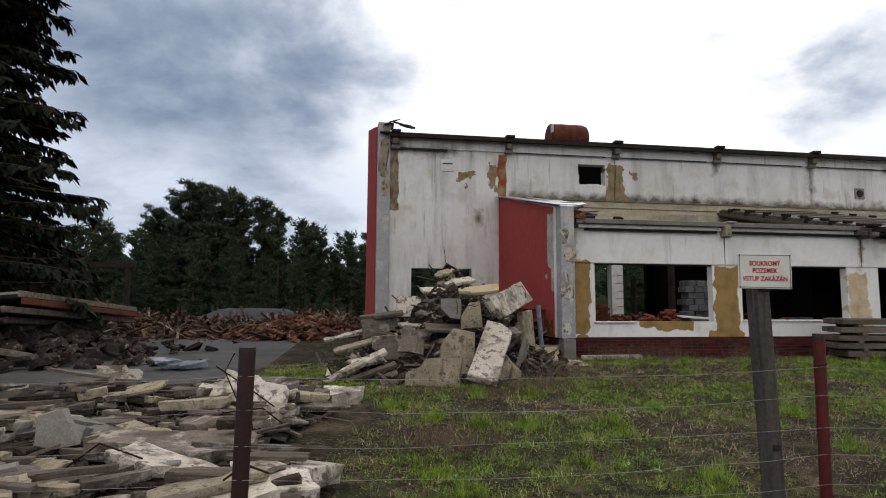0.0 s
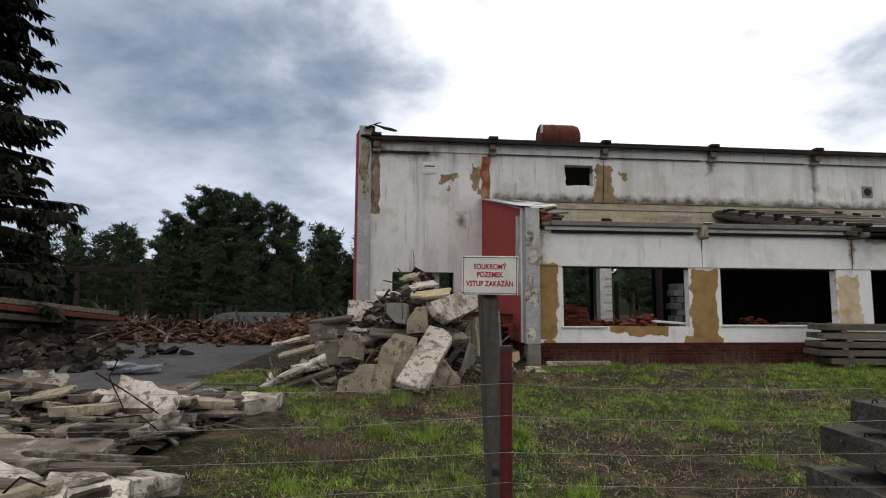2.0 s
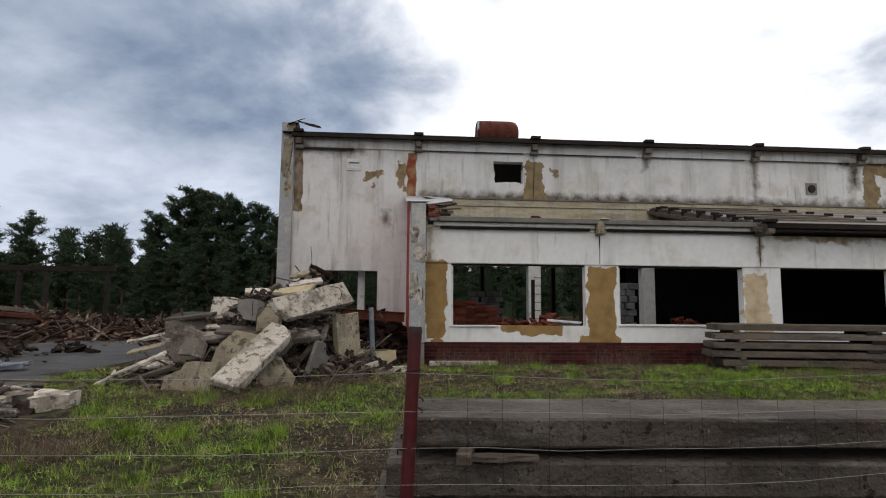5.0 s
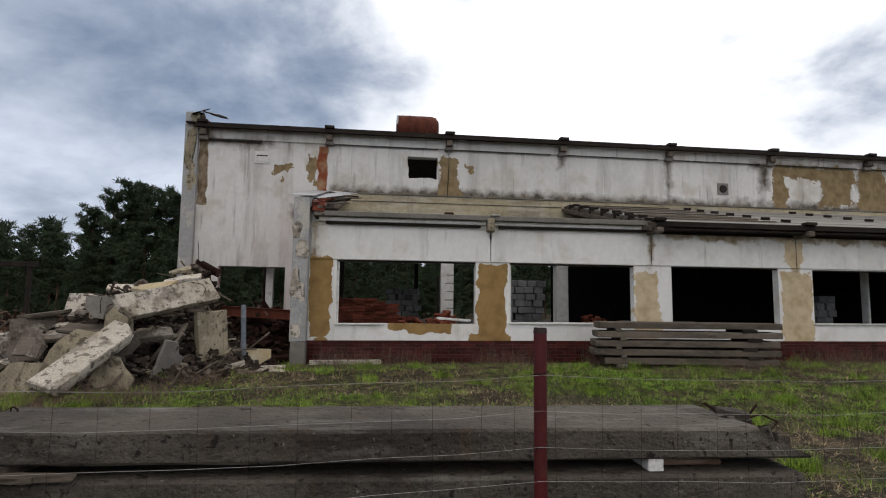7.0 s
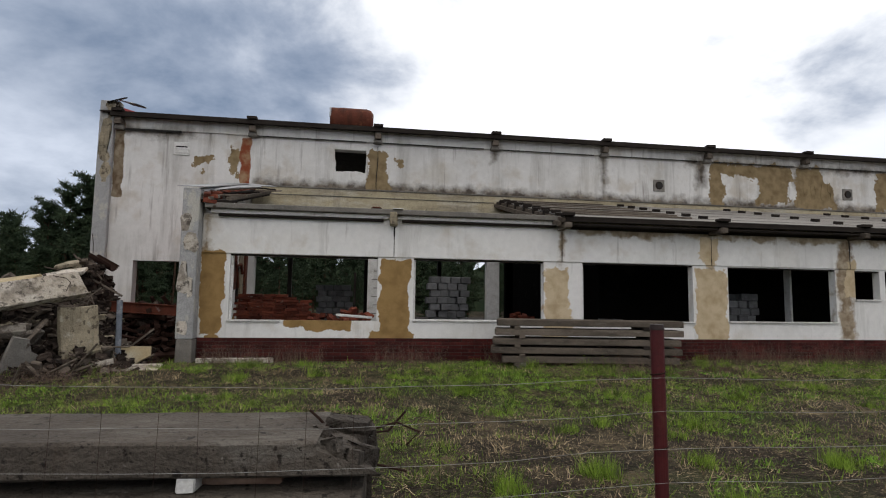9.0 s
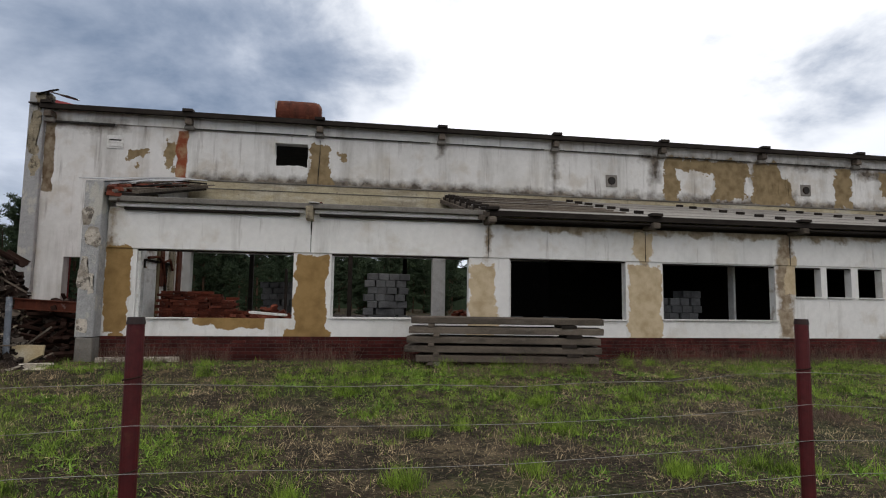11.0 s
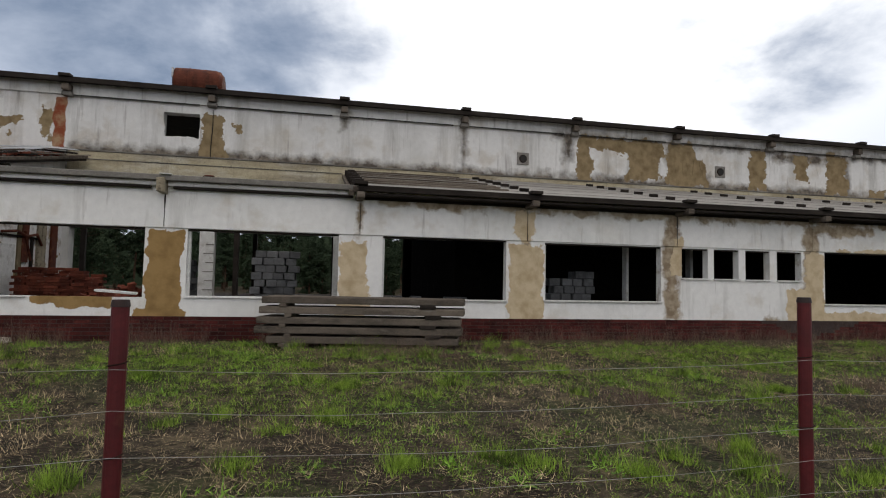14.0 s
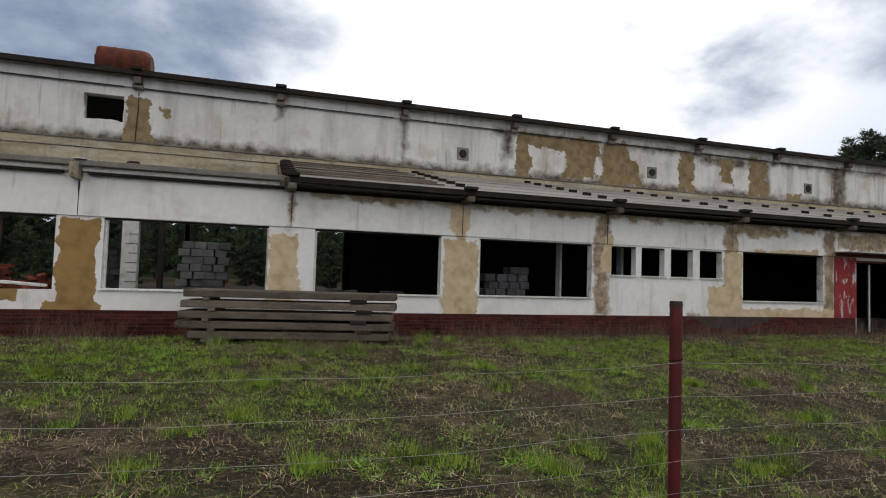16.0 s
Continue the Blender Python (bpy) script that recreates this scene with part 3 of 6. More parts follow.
def scatter_stones(name, n, place, size, material, label, category, seed):
    g, verts, faces = random.Random(seed), [], []
    for _ in range(n):
        x, y, z = place(g)
        q = Euler((g.uniform(-0.6, 0.6), g.uniform(-0.6, 0.6), g.uniform(0, 6.3))).to_matrix()
        base = len(verts)
        s = size[0] + (size[1] - size[0]) * g.random() ** 2.5
        verts += [q @ v + Vector((x, y, z)) for v in stone_verts(g, s)]
        faces += [tuple(base + i for i in f) for f in BOX_FACES]
    return raw_mesh(name, verts, faces, material, label, category)


def scatter_sticks(name, n, place, length, width, material, label, category, seed, tilt=0.5):
    g, verts, faces = random.Random(seed), [], []
    for _ in range(n):
        x, y, z = place(g)
        q = Euler((g.gauss(0, tilt), g.gauss(0, tilt), g.uniform(0, 6.3))).to_matrix()
        a, b, c = g.uniform(*length) / 2, g.uniform(*width) / 2, g.uniform(*width) / 3
        base = len(verts)
        verts += [q @ Vector((sx * a, sy * b * (1 if sx < 0 else 0.7), sz * c)) + Vector((x, y, z)) for sz in (-1, 1) for sx, sy in ((-1, -1), (1, -1), (1, 1), (-1, 1))]
        faces += [tuple(base + i for i in f) for f in BOX_FACES]
    return raw_mesh(name, verts, faces, material, label, category)


def smooth(a, b, v):
    f = min(1.0, max(0.0, (v - a) / (b - a)))
    return f * f * (3 - 2 * f)


def ground_z(x, y):
    rise = 0.20 + 0.29 * smooth(4.5, 12.0, y)
    left = smooth(1.0, -3.0, x)
    rise = rise * (1 - left) + (0.24 + 0.14 * smooth(4.0, 12.0, y)) * left
    bumpy = 0.05 * noise.noise(Vector((x * 0.55, y * 0.55, 1.3))) + 0.025 * noise.noise(Vector((x * 1.9, y * 1.9, 7.3)))
    return rise + bumpy * smooth(13.0, 11.5, y) * smooth(60, 20, abs(x))


# ---- ground ----
def axis(lo, hi, near_lo, near_hi, step, growth=1.35):
    vals = list(np.arange(near_lo, near_hi + step / 2, step))
    s = step
    while vals[-1] < hi:
        s *= growth
        vals.append(vals[-1] + s)
    s = step
    while vals[0] > lo:
        s *= growth
        vals.insert(0, vals[0] - s)
    return vals


gx, gy = axis(-700, 700, -8, 32, 0.25), axis(-300, 1200, -1, 14, 0.25)
gv = [(x, y, ground_z(x, y)) for y in gy for x in gx]
gf = [(j * len(gx) + i, j * len(gx) + i + 1, (j + 1) * len(gx) + i + 1, (j + 1) * len(gx) + i) for j in range(len(gy) - 1) for i in range(len(gx) - 1)]
ground = raw_mesh("ground", gv, gf, M["soil"], "uneven soil with patches of grass", "ground", "structure")
for p in ground.data.polygons:
    p.use_smooth = True

bm = bmesh.new()
outline = [bm.verts.new((x, y, 0.412)) for x, y in ragged(-7.5, -1.3, 9.6, 23.0, 0.5, 5, 0.4)]
bm.faces.new(outline)
bmesh.ops.triangulate(bm, faces=list(bm.faces))
structure(part("yard_paving", bm, M["yard"]), "grey wet concrete yard with broken edges", "pavement")

# ---- the long wing: front wall ----
FY, UY, BAY = 13.27, 18.57, 3.77
HEAD, SILL, PLINTH, BEAM_TOP = 2.69, 1.36, 0.96, 3.44
WINDOWS = [(5.76, 8.80, SILL - 0.04, HEAD), (9.58, 12.53, SILL, HEAD), (13.45, 16.20, SILL, HEAD), (17.11, 20.03, SILL + 0.02, HEAD - 0.02), (20.58, 21.29, 1.95, 2.66), (21.45, 22.14, 1.95, 2.66), (22.33, 23.02, 1.95, 2.66), (23.23, 23.95, 1.95, 2.66), (24.64, 27.49, SILL + 0.02, HEAD)]
DOOR = (28.75, 30.3, 0.47, 2.62)
END_X = 47.0
wall_south = structure(part("wall_south", wall_grid([5.18, END_X], [0.3, PLINTH, BEAM_TOP], WINDOWS + [DOOR, (5.18, 28.72, 0.3, PLINTH)], FY, FY + 0.20), M["plaster"]), "white plastered wall with empty window openings", "wall")
# core behind the brick plinth
bm = bmesh.new()
box(bm, 4.90, 28.72, FY - 0.007, FY + 0.35, 0.3, PLINTH - 0.002)
plinth = structure(part("plinth_wall", bm, M["mortar"]), "dark red clinker brick plinth with grey joints", "wall")

# proud beam over the windows, cracked at the joints
for i, (a, b) in enumerate(((5.2, 9.135), (9.143, 12.954), (12.962, 16.678), (16.686, 20.437), (20.445, 24.256), (24.264, 28.02), (28.028, END_X))):
    bm = soft_box(a, b, FY - 0.028, FY + 0.2, HEAD + 0.004, BEAM_TOP, 0.008)
    part("lintel_beam", bm, M["plaster"], wall_south)
for x0, x1, z0, z1 in ((9.134, 9.144, 2.72, 3.40), (12.951, 12.964, 2.70, 3.42), (16.676, 16.689, 2.70, 3.40), (20.436, 20.449, 2.70, 3.40)):
    patch("crack", x0, x1, z0, z1, FY - 0.026, M["dark"], wall_south, 0.010, int(x0 * 7), thick=0.004)

# window sills and remains of frames
for i, (a, b, z0, z1) in enumerate(WINDOWS):
    w = structure(new("window_%d" % (i + 1)), "empty window opening with a battered white sill", "window")
    end = b if i not in (0,) else a + 1.02
    part("window_sill", soft_box(a - 0.02, end + 0.02, FY - 0.05, FY + 0.19, z0 - 0.032, z0 + 0.004, 0.006, 0.003, i), M["white"], w)
    part("window_head", soft_box(a, b, FY + 0.02, FY + 0.09, z1 - 0.035, z1 - 0.002, 0.005), M["fascia"], w)
    if i < 4 or i == 8:
        part("window_jamb", soft_box(a + 0.002, a + 0.05, FY + 0.06, FY + 0.16, z0 + 0.004, z1 - 0.036, 0.005), M["white"], w)

# worn red panel and doorway
part("red_panel", soft_box(27.90, 28.74, FY - 0.02, FY + 0.01, PLINTH, 2.70, 0.005), M["red_worn"], wall_south, "red panel with paint flaking to white")
canopy = thing("door_canopy", "thin sheet canopy over the doorway on a rusty angle", "canopy")
part("sheet", soft_box(27.85, 31.6, FY - 0.55, FY - 0.03, 2.80, 2.83, 0.004), M["zinc"], canopy)
part("angle", soft_box(27.9, 31.6, FY - 0.08, FY - 0.03, 2.70, 2.80, 0.004), M["rust"], canopy)
door = structure(new("door_1"), "open doorway with a pale door leaf ajar", "door")
part("door_leaf", soft_box(0, 0.8, -0.02, 0.02, 0.0, 2.0, 0.004), M["white"], door, "pale painted door leaf", pose(29.55, FY + 0.2, 0.52, 0, 0, 40))
part("door_frame", soft_box(28.755, 28.80, FY + 0.05, FY + 0.2, 0.48, 2.6, 0.004), M["rust"], door)
part("door_frame", soft_box(28.80, 30.3, FY + 0.05, FY + 0.2, 2.56, 2.615, 0.004), M["rust"], door)

# eave ledge over the two roofless bays: slab edge, strip, shadow gap
ledge = structure(part("eave_slab", soft_box(5.25, 12.93, FY - 0.24, FY + 0.34, 3.60, 3.71, 0.012, 0.005, 2), M["concrete"]), "grey weathered eave slab of the roofless bays", "roof")
part("eave_strip", soft_box(5.35, 9.02, FY - 0.12, FY + 0.3, 3.515, 3.60, 0.008), M["plaster"], ledge)
part("eave_strip", soft_box(9.2, 12.9, FY - 0.12, FY + 0.3, 3.515, 3.60, 0.008), M["plaster"], ledge)
# Dark bars stand for the shade in the groove under the strip.
part("gutter_pipe", soft_box(5.5, 8.9, FY - 0.13, FY - 0.05, 3.455, 3.51, 0.012), M["fascia"], ledge)
part("gutter_pipe", soft_box(9.3, 12.8, FY - 0.13, FY - 0.05, 3.455, 3.51, 0.012), M["fascia"], ledge)
part("wall_top", soft_box(5.2, 12.93, FY - 0.02, FY + 0.34, BEAM_TOP, 3.515, 0.004), M["plaster"], ledge)
part("bracket_stump", soft_box(9.03, 9.19, FY - 0.28, FY + 0.1, 3.36, 3.66, 0.02, 0.012, 5), M["rubble_cream"], ledge)
part("scrap_of_sheet", soft_box(9.08, 9.3, FY - 0.3, FY - 0.1, 3.715, 3.73, 0.003), M["white"], ledge, m=pose(0, 0, 0))

# lean-to roof over the other bays
EAVE_Y, EAVE_Z, TOP_Z = FY - 0.42, 3.66, 5.02
roof_x0, roof_x1 = 12.85, END_X
slope = math.atan2(TOP_Z - EAVE_Z, UY - EAVE_Y)
roof_len = math.hypot(TOP_Z - EAVE_Z, UY - EAVE_Y)
roof_m = Matrix.Translation((0, EAVE_Y, EAVE_Z)) @ Euler((slope, 0, 0)).to_matrix().to_4x4()
# The dark underside paints the wing's inner gloom; felt strips lie on top.
bm = bmesh.new()
box(bm, roof_x0, roof_x1, 0, roof_len, -0.07, 0, roof_m)
lean_roof = structure(part("lean_to_roof", bm, M["fascia"]), "shallow lean-to roof of grey felted panels", "roof")
n_strips = 9
for i in range(n_strips):
    a, b = i * roof_len / n_strips, (i + 1) * roof_len / n_strips
    bm = bmesh.new()
    box(bm, roof_x0 + 0.02, roof_x1, a + 0.012, b - 0.012, 0.004, 0.03 + 0.008 * (i % 2), roof_m)
    part("roof_strip", bm, M["roof"], lean_roof)
fascia = structure(part("eave_fascia", soft_box(roof_x0 + 0.03, roof_x1, EAVE_Y - 0.05, EAVE_Y - 0.004, EAVE_Z - 0.10, EAVE_Z + 0.02, 0.006), M["fascia"]), "dark rotten eave fascia", "trim")
bm = bmesh.new()
box(bm, roof_x0 + 0.05, roof_x1, EAVE_Y, FY + 0.3, 3.50, 3.53)
structure(part("eave_soffit", bm, M["fascia"]), "dark timber soffit", "trim")
bm = bmesh.new()
box(bm, roof_x0 + 0.05, roof_x1, FY - 0.03, FY + 0.33, BEAM_TOP, 3.498)
structure(part("wall_plate", bm, M["fascia"]), "dark timber wall plate", "trim")
block_x = [12.93 + BAY * k for k in range(9)]
for k, x in enumerate(block_x):
    b = thing("eave_bracket", "pale concrete bracket stub under the lean-to eave", "bracket", pose(x, 0, 0), "eave brackets")
    part("stub", soft_box(-0.085, 0.085, EAVE_Y - 0.12, FY, 3.41, 3.54, 0.02, 0.006, k), M["plank"], b)
    part("tie_block", soft_box(-0.14, 0.14, EAVE_Y - 0.14, EAVE_Y + 0.05, EAVE_Z + 0.022, EAVE_Z + 0.09, 0.008), M["fascia"], b)
    rib = thing("roof_rib", "row of dark clip blocks up the lean-to roof", "roof clip", pose(x, 0, 0), "roof clip rows")
    for j in range(1, 8):
        bm = bmesh.new()
        box(bm, -0.10, 0.10, j * roof_len / 8 - 0.05, j * roof_len / 8 + 0.05, 0.034, 0.11, roof_m)
        part("clip_block", bm, M["fascia"], rib)
# torn verge of the roof, laths laid bare
verge = thing("torn_roof_verge", "torn roof edge with bare grey laths and dark stubs", "roof edge")
for i, (off, z, wdt) in enumerate(((-0.02, 0.02, 0.16), (0.18, -0.13, 0.1), (-0.16, -0.06, 0.05))):
    bm = bmesh.new()
    box(bm, roof_x0 - 0.06 + off * 0.6, roof_x0 + 0.02 + off * 0.6 + wdt * 0.3, -0.05, roof_len - 0.05, z - 0.13, z - 0.03, roof_m)
    part("lath", bm, M["lath"], verge)
g = random.Random(8)
for j in range(7):
    bm = bmesh.new()
    v = j * roof_len / 7 + 0.2
    box(bm, roof_x0 - 0.10, roof_x0 + 0.10, v, v + 0.1, -0.08, 0.07 + g.uniform(0, 0.05), roof_m)
    part("stub", bm, M["fascia"], verge)
    bm = bmesh.new()
    box(bm, roof_x0 + 0.15, roof_x0 + 3.4, v + 0.16, v + 0.24, 0.04, 0.075, roof_m @ pose(0, 0, 0, 0, 0, g.uniform(-2.0, 0.5)))
    part("loose_lath", bm, M["lath"], verge)

# ---- red end wall of the wing with its sloping coping and front pier ----
bm = bmesh.new()
prof = [(FY + 0.02, 0.95), (UY - 0.004, 0.95), (UY - 0.004, 5.22), (FY + 0.02, 4.02)]
a = [bm.verts.new((4.84, y, z)) for y, z in prof]
b = [bm.verts.new((5.16, y, z)) for y, z in prof]
bm.faces.new(a[::-1]); bm.faces.new(b)
for i in range(4):
    bm.faces.new((a[i], a[(i + 1) % 4], b[(i + 1) % 4], b[i]))
bmesh.ops.recalc_face_normals(bm, faces=list(bm.faces))
end_wall = structure(part("wall_end", bm, M["plaster"]), "wing end wall, red outside and white inside", "wall")
bm = bmesh.new()
prof = [(FY + 0.16, 0.96), (UY - 0.008, 0.96), (UY - 0.008, 5.20), (FY + 0.16, 4.03)]
a = [bm.verts.new((4.828, y, z)) for y, z in prof]
b = [bm.verts.new((4.842, y, z)) for y, z in prof]
bm.faces.new(a[::-1]); bm.faces.new(b)
for i in range(4):
    bm.faces.new((a[i], a[(i + 1) % 4], b[(i + 1) % 4], b[i]))
bmesh.ops.recalc_face_normals(bm, faces=list(bm.faces))
part("red_coat", bm, M["red"], end_wall, "smooth brick-red paint coat")
bm = bmesh.new()
box(bm, 4.86, 5.14, FY + 0.36, UY - 0.01, 0.2, 0.948)
part("end_plinth", bm, M["brick_far"], end_wall)
bm = bmesh.new()
box(bm, 4.84, 4.90, FY + 0.25, FY + 0.9, 0.97, 1.35)
part("bare_niche", bm, M["brick_bare"], end_wall, "broken-out niche of bare brick", pose(-0.02, 0, 0))
cop_len = math.hypot(UY - FY + 0.25, 1.25)
cop_m = Matrix.Translation((5.0, FY - 0.30, 3.98)) @ Euler((math.atan2(1.2, UY - FY + 0.25), 0, 0)).to_matrix().to_4x4()
coping = thing("sheet_coping", "bent zinc sheet coping on the sloping end wall", "coping")
for j in range(4):
    bm = bmesh.new()
    box(bm, -0.27, 0.24, j * cop_len / 4 + 0.004, (j + 1) * cop_len / 4, 0.025 + 0.004 * j, 0.04 + 0.004 * j, cop_m)
    part("sheet", bm, M["zinc"], coping)
pier = structure(part("end_pier", soft_box(4.845, 5.175, FY - 0.30, FY + 0.02, 0.95, 3.985, 0.012, 0.004, 4), M["pillar"]), "peeling blue-grey concrete corner pier", "pillar")
for i, (x0, x1, z0, z1) in enumerate(((4.86, 5.0, 1.9, 2.5), (5.0, 5.165, 1.75, 2.2), (4.95, 5.16, 2.7, 3.05), (4.86, 5.0, 3.1, 3.4), (4.87, 5.05, 1.05, 1.3))):
    patch("plaster_flake", x0, x1, z0, z1, FY - 0.298, M["rubble_white"], pier, 0.05, 60 + i)
part("pier_base", soft_box(4.86, 5.17, FY - 0.31, FY + 0.01, 0.4, 0.945, 0.02, 0.01, 9), M["concrete"], pier)
# broken corbel and rusty bricks beside the coping
corbel = thing("broken_corbel", "broken brick corbel with a rusty angle", "corbel")
g = random.Random(5)
for j in range(10):
    y = FY - 0.2 + 0.5 * (j // 2)
    zz = 3.78 + 0.23 * (y - FY)
    bm = soft_box(-0.13, 0.13, -0.07, 0.07, -0.04, 0.04, 0.008)
    part("brick", bm, M["brick_loose"], corbel, m=pose(5.28 + g.uniform(0, 0.1), y, zz + 0.09 * (j % 2), g.uniform(-6, 6), g.uniform(-8, 8), g.uniform(-15, 15)))
rem_m = Matrix.Translation((0, FY - 0.24, 3.715)) @ Euler((math.atan2(1.2, UY - FY + 0.2), 0, 0)).to_matrix().to_4x4()
bm = bmesh.new()
box(bm, 5.17, 5.72, 0.02, 5.55, -0.02, 0.05, rem_m)
part("roof_remnant", bm, M["fascia"], corbel, "dark torn strip of roof along the end wall")
bm = bmesh.new()
box(bm, 5.66, 5.78, 0.05, 5.5, 0.045, 0.11, rem_m)
part("edge_batten", bm, M["lath"], corbel)
for j in range(34):
    bm = soft_box(-0.13, 0.13, -0.065, 0.065, -0.033, 0.033, 0.006)
    mat = M["brick_loose"] if j % 4 else M["rubble"]
    part("brick", bm, mat, corbel, m=rem_m @ pose(5.30 + g.uniform(-0.03, 0.12), 0.12 + (j // 2) * 0.30 + g.uniform(-0.05, 0.05), 0.09 + 0.068 * (j % 2), g.uniform(-5, 5), g.uniform(-8, 8), g.uniform(60, 120)))
for j in range(7):
    bm = soft_box(-0.45, 0.45, -0.05, 0.05, -0.018, 0.018, 0.006, 0.004, j)
    part("loose_board", bm, M["fascia" if j % 2 else "lath"], corbel, m=rem_m @ pose(5.52 + g.uniform(-0.05, 0.3), 0.4 + 0.7 * j, 0.13 + 0.05 * (j % 3), g.uniform(-6, 6), g.uniform(-10, 6), g.uniform(-25, 60)))
for j in range(3):
    part("roof_sheet", chunk(0.75, 0.5, 0.012, 160 + j, 0.03, 0.1), M["zinc"], corbel, m=rem_m @ pose(5.45 + 0.12 * j, 1.0 + 1.5 * j, 0.27 + 0.02 * j, 4, -8 + 5 * j, 20 * j))
bm = bmesh.new()
tube(bm, [(5.45, FY - 0.28, 3.62), (5.40, FY - 0.05, 3.70), (5.40, FY + 2.0, 4.12), (5.42, FY + 2.2, 4.0)], 0.03, 6)
part("downpipe", bm, M["lath"], corbel)

# ---- the tall hall behind ----
HOLE = (7.60, 8.58, 5.72, 6.45)
DOORWAY = (1.96, 3.92, 0.3, 2.83)
hall_holes = [HOLE, DOORWAY]
for k in range(3):
    hall_holes.append((5.15 + BAY * k + 0.19, 5.15 + BAY * (k + 1) - 0.19, 0.3, 3.05))
wall_hall = structure(part("wall_hall", wall_grid([1.24, END_X], [0.3, 7.10], hall_holes, UY, UY + 0.34), M["upper"]), "tall white plastered hall wall with stains", "wall")
column = structure(part("corner_column", soft_box(0.84, 1.24, UY - 0.14, UY + 0.36, 0.3, 7.50, 0.015, 0.005, 3), M["pillar"]), "blue-grey concrete corner column with flaking render", "pillar")
for i, (x0, x1, z0, z1) in enumerate(((0.9, 1.2, 5.7, 6.9), (0.95, 1.2, 5.0, 5.7), (1.02, 1.22, 6.9, 7.4))):
    patch("plaster_flake", x0, x1, z0, z1, UY - 0.138, M["rubble_cream"], column, 0.08, 70 + i)
cap = thing("torn_roof_sheet", "torn dark sheet curling up at the roof corner", "roof sheet")
part("sheet", chunk(0.55, 0.4, 0.02, 3, 0.05), M["fascia"], cap, m=pose(1.25, UY - 0.05, 7.55, 12, -25, 20))
part("sheet", chunk(0.7, 0.3, 0.015, 4, 0.05), M["zinc"], cap, m=pose(1.65, UY + 0.0, 7.48, 5, 12, 5))
part("block", soft_box(0.95, 1.35, UY - 0.1, UY + 0.25, 7.36, 7.52, 0.03, 0.02, 8), M["rubble"], cap)

# gable in red paint
bm = bmesh.new()
prof = [(UY + 0.36, 0.3), (21.4, 0.3), (21.4, 8.1), (UY + 0.36, 7.5)]
lean = math.tan(radians(5))
a = [bm.verts.new((0.83 - (y - UY) * lean, y, z)) for y, z in prof]
b = [bm.verts.new((1.13 - (y - UY) * lean, y, z)) for y, z in prof]
bm.faces.new(a[::-1]); bm.faces.new(b)
for i in range(4):
    bm.faces.new((a[i], a[(i + 1) % 4], b[(i + 1) % 4], b[i]))
bmesh.ops.recalc_face_normals(bm, faces=list(bm.faces))
structure(part("wall_gable", bm, M["red"]), "brick-red painted gable wall", "wall")

# dark stain line and cream band where the old roof met the wall
band = wall_hall
part("cream_band", soft_box(5.20, END_X, UY - 0.035, UY - 0.001, 4.0, 5.17, 0.006), M["cream"], band, "cream plaster band left by the old roof")
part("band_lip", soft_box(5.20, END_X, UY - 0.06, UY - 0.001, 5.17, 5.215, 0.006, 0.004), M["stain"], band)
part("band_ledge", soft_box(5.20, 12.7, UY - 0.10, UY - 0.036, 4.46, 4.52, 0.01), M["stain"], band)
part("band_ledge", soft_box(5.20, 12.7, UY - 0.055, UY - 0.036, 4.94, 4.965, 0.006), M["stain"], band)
bm = bmesh.new()
tube(bm, [(8.93, UY - 0.02, 4.6), (8.90, UY - 0.02, 5.4), (8.94, UY - 0.02, 6.2), (8.93, UY - 0.02, 6.6)], 0.012, 5)
part("crack", bm, M["dark"], wall_hall)

# eave of the hall: pale fascia, dark roof edge, brackets
structure(part("hall_fascia", soft_box(1.3, END_X, UY - 0.06, UY - 0.003, 6.72, 7.10, 0.008), M["upper"]), "stained pale plaster fascia under the roof", "trim")
# Dark strips paint the shade of the gap below the fascia.
bm = bmesh.new()
for k in range(9):
    a = 1.5 + BAY * k
    if k not in (0,):
        box(bm, a, a + 3.3, UY - 0.075, UY - 0.058, 6.695, 6.725)
    else:
        box(bm, a, a + 1.6, UY - 0.08, UY - 0.058, 6.66, 6.725)
structure(part("fascia_gap", bm, M["dark"]), "dark strips painting the shade of the gap under the fascia", "trim")
structure(part("hall_eave", soft_box(1.2, END_X, UY - 0.36, UY - 0.26, 6.985, 7.125, 0.01, 0.006, 5), M["fascia"]), "black rotten roof edge", "trim")
bm = bmesh.new()
box(bm, 1.2, END_X, UY - 0.26, UY + 0.36, 7.102, 7.112)
structure(part("hall_soffit", bm, M["fascia"]), "dark timber roof soffit", "trim")
bm = bmesh.new()
v = [bm.verts.new(c) for c in ((0.9, UY - 0.30, 7.115), (END_X, UY - 0.30, 7.115), (END_X, 30.5, 8.4), (0.9, 30.5, 8.4))]
w = [bm.verts.new(c.co + Vector((0, 0, 0.04))) for c in v]
bm.faces.new(v[::-1]); bm.faces.new(w)
for i in range(4):
    bm.faces.new((v[i], v[(i + 1) % 4], w[(i + 1) % 4], w[i]))
structure(part("hall_roof", bm, M["fascia"]), "black felt roof of the hall", "roof")
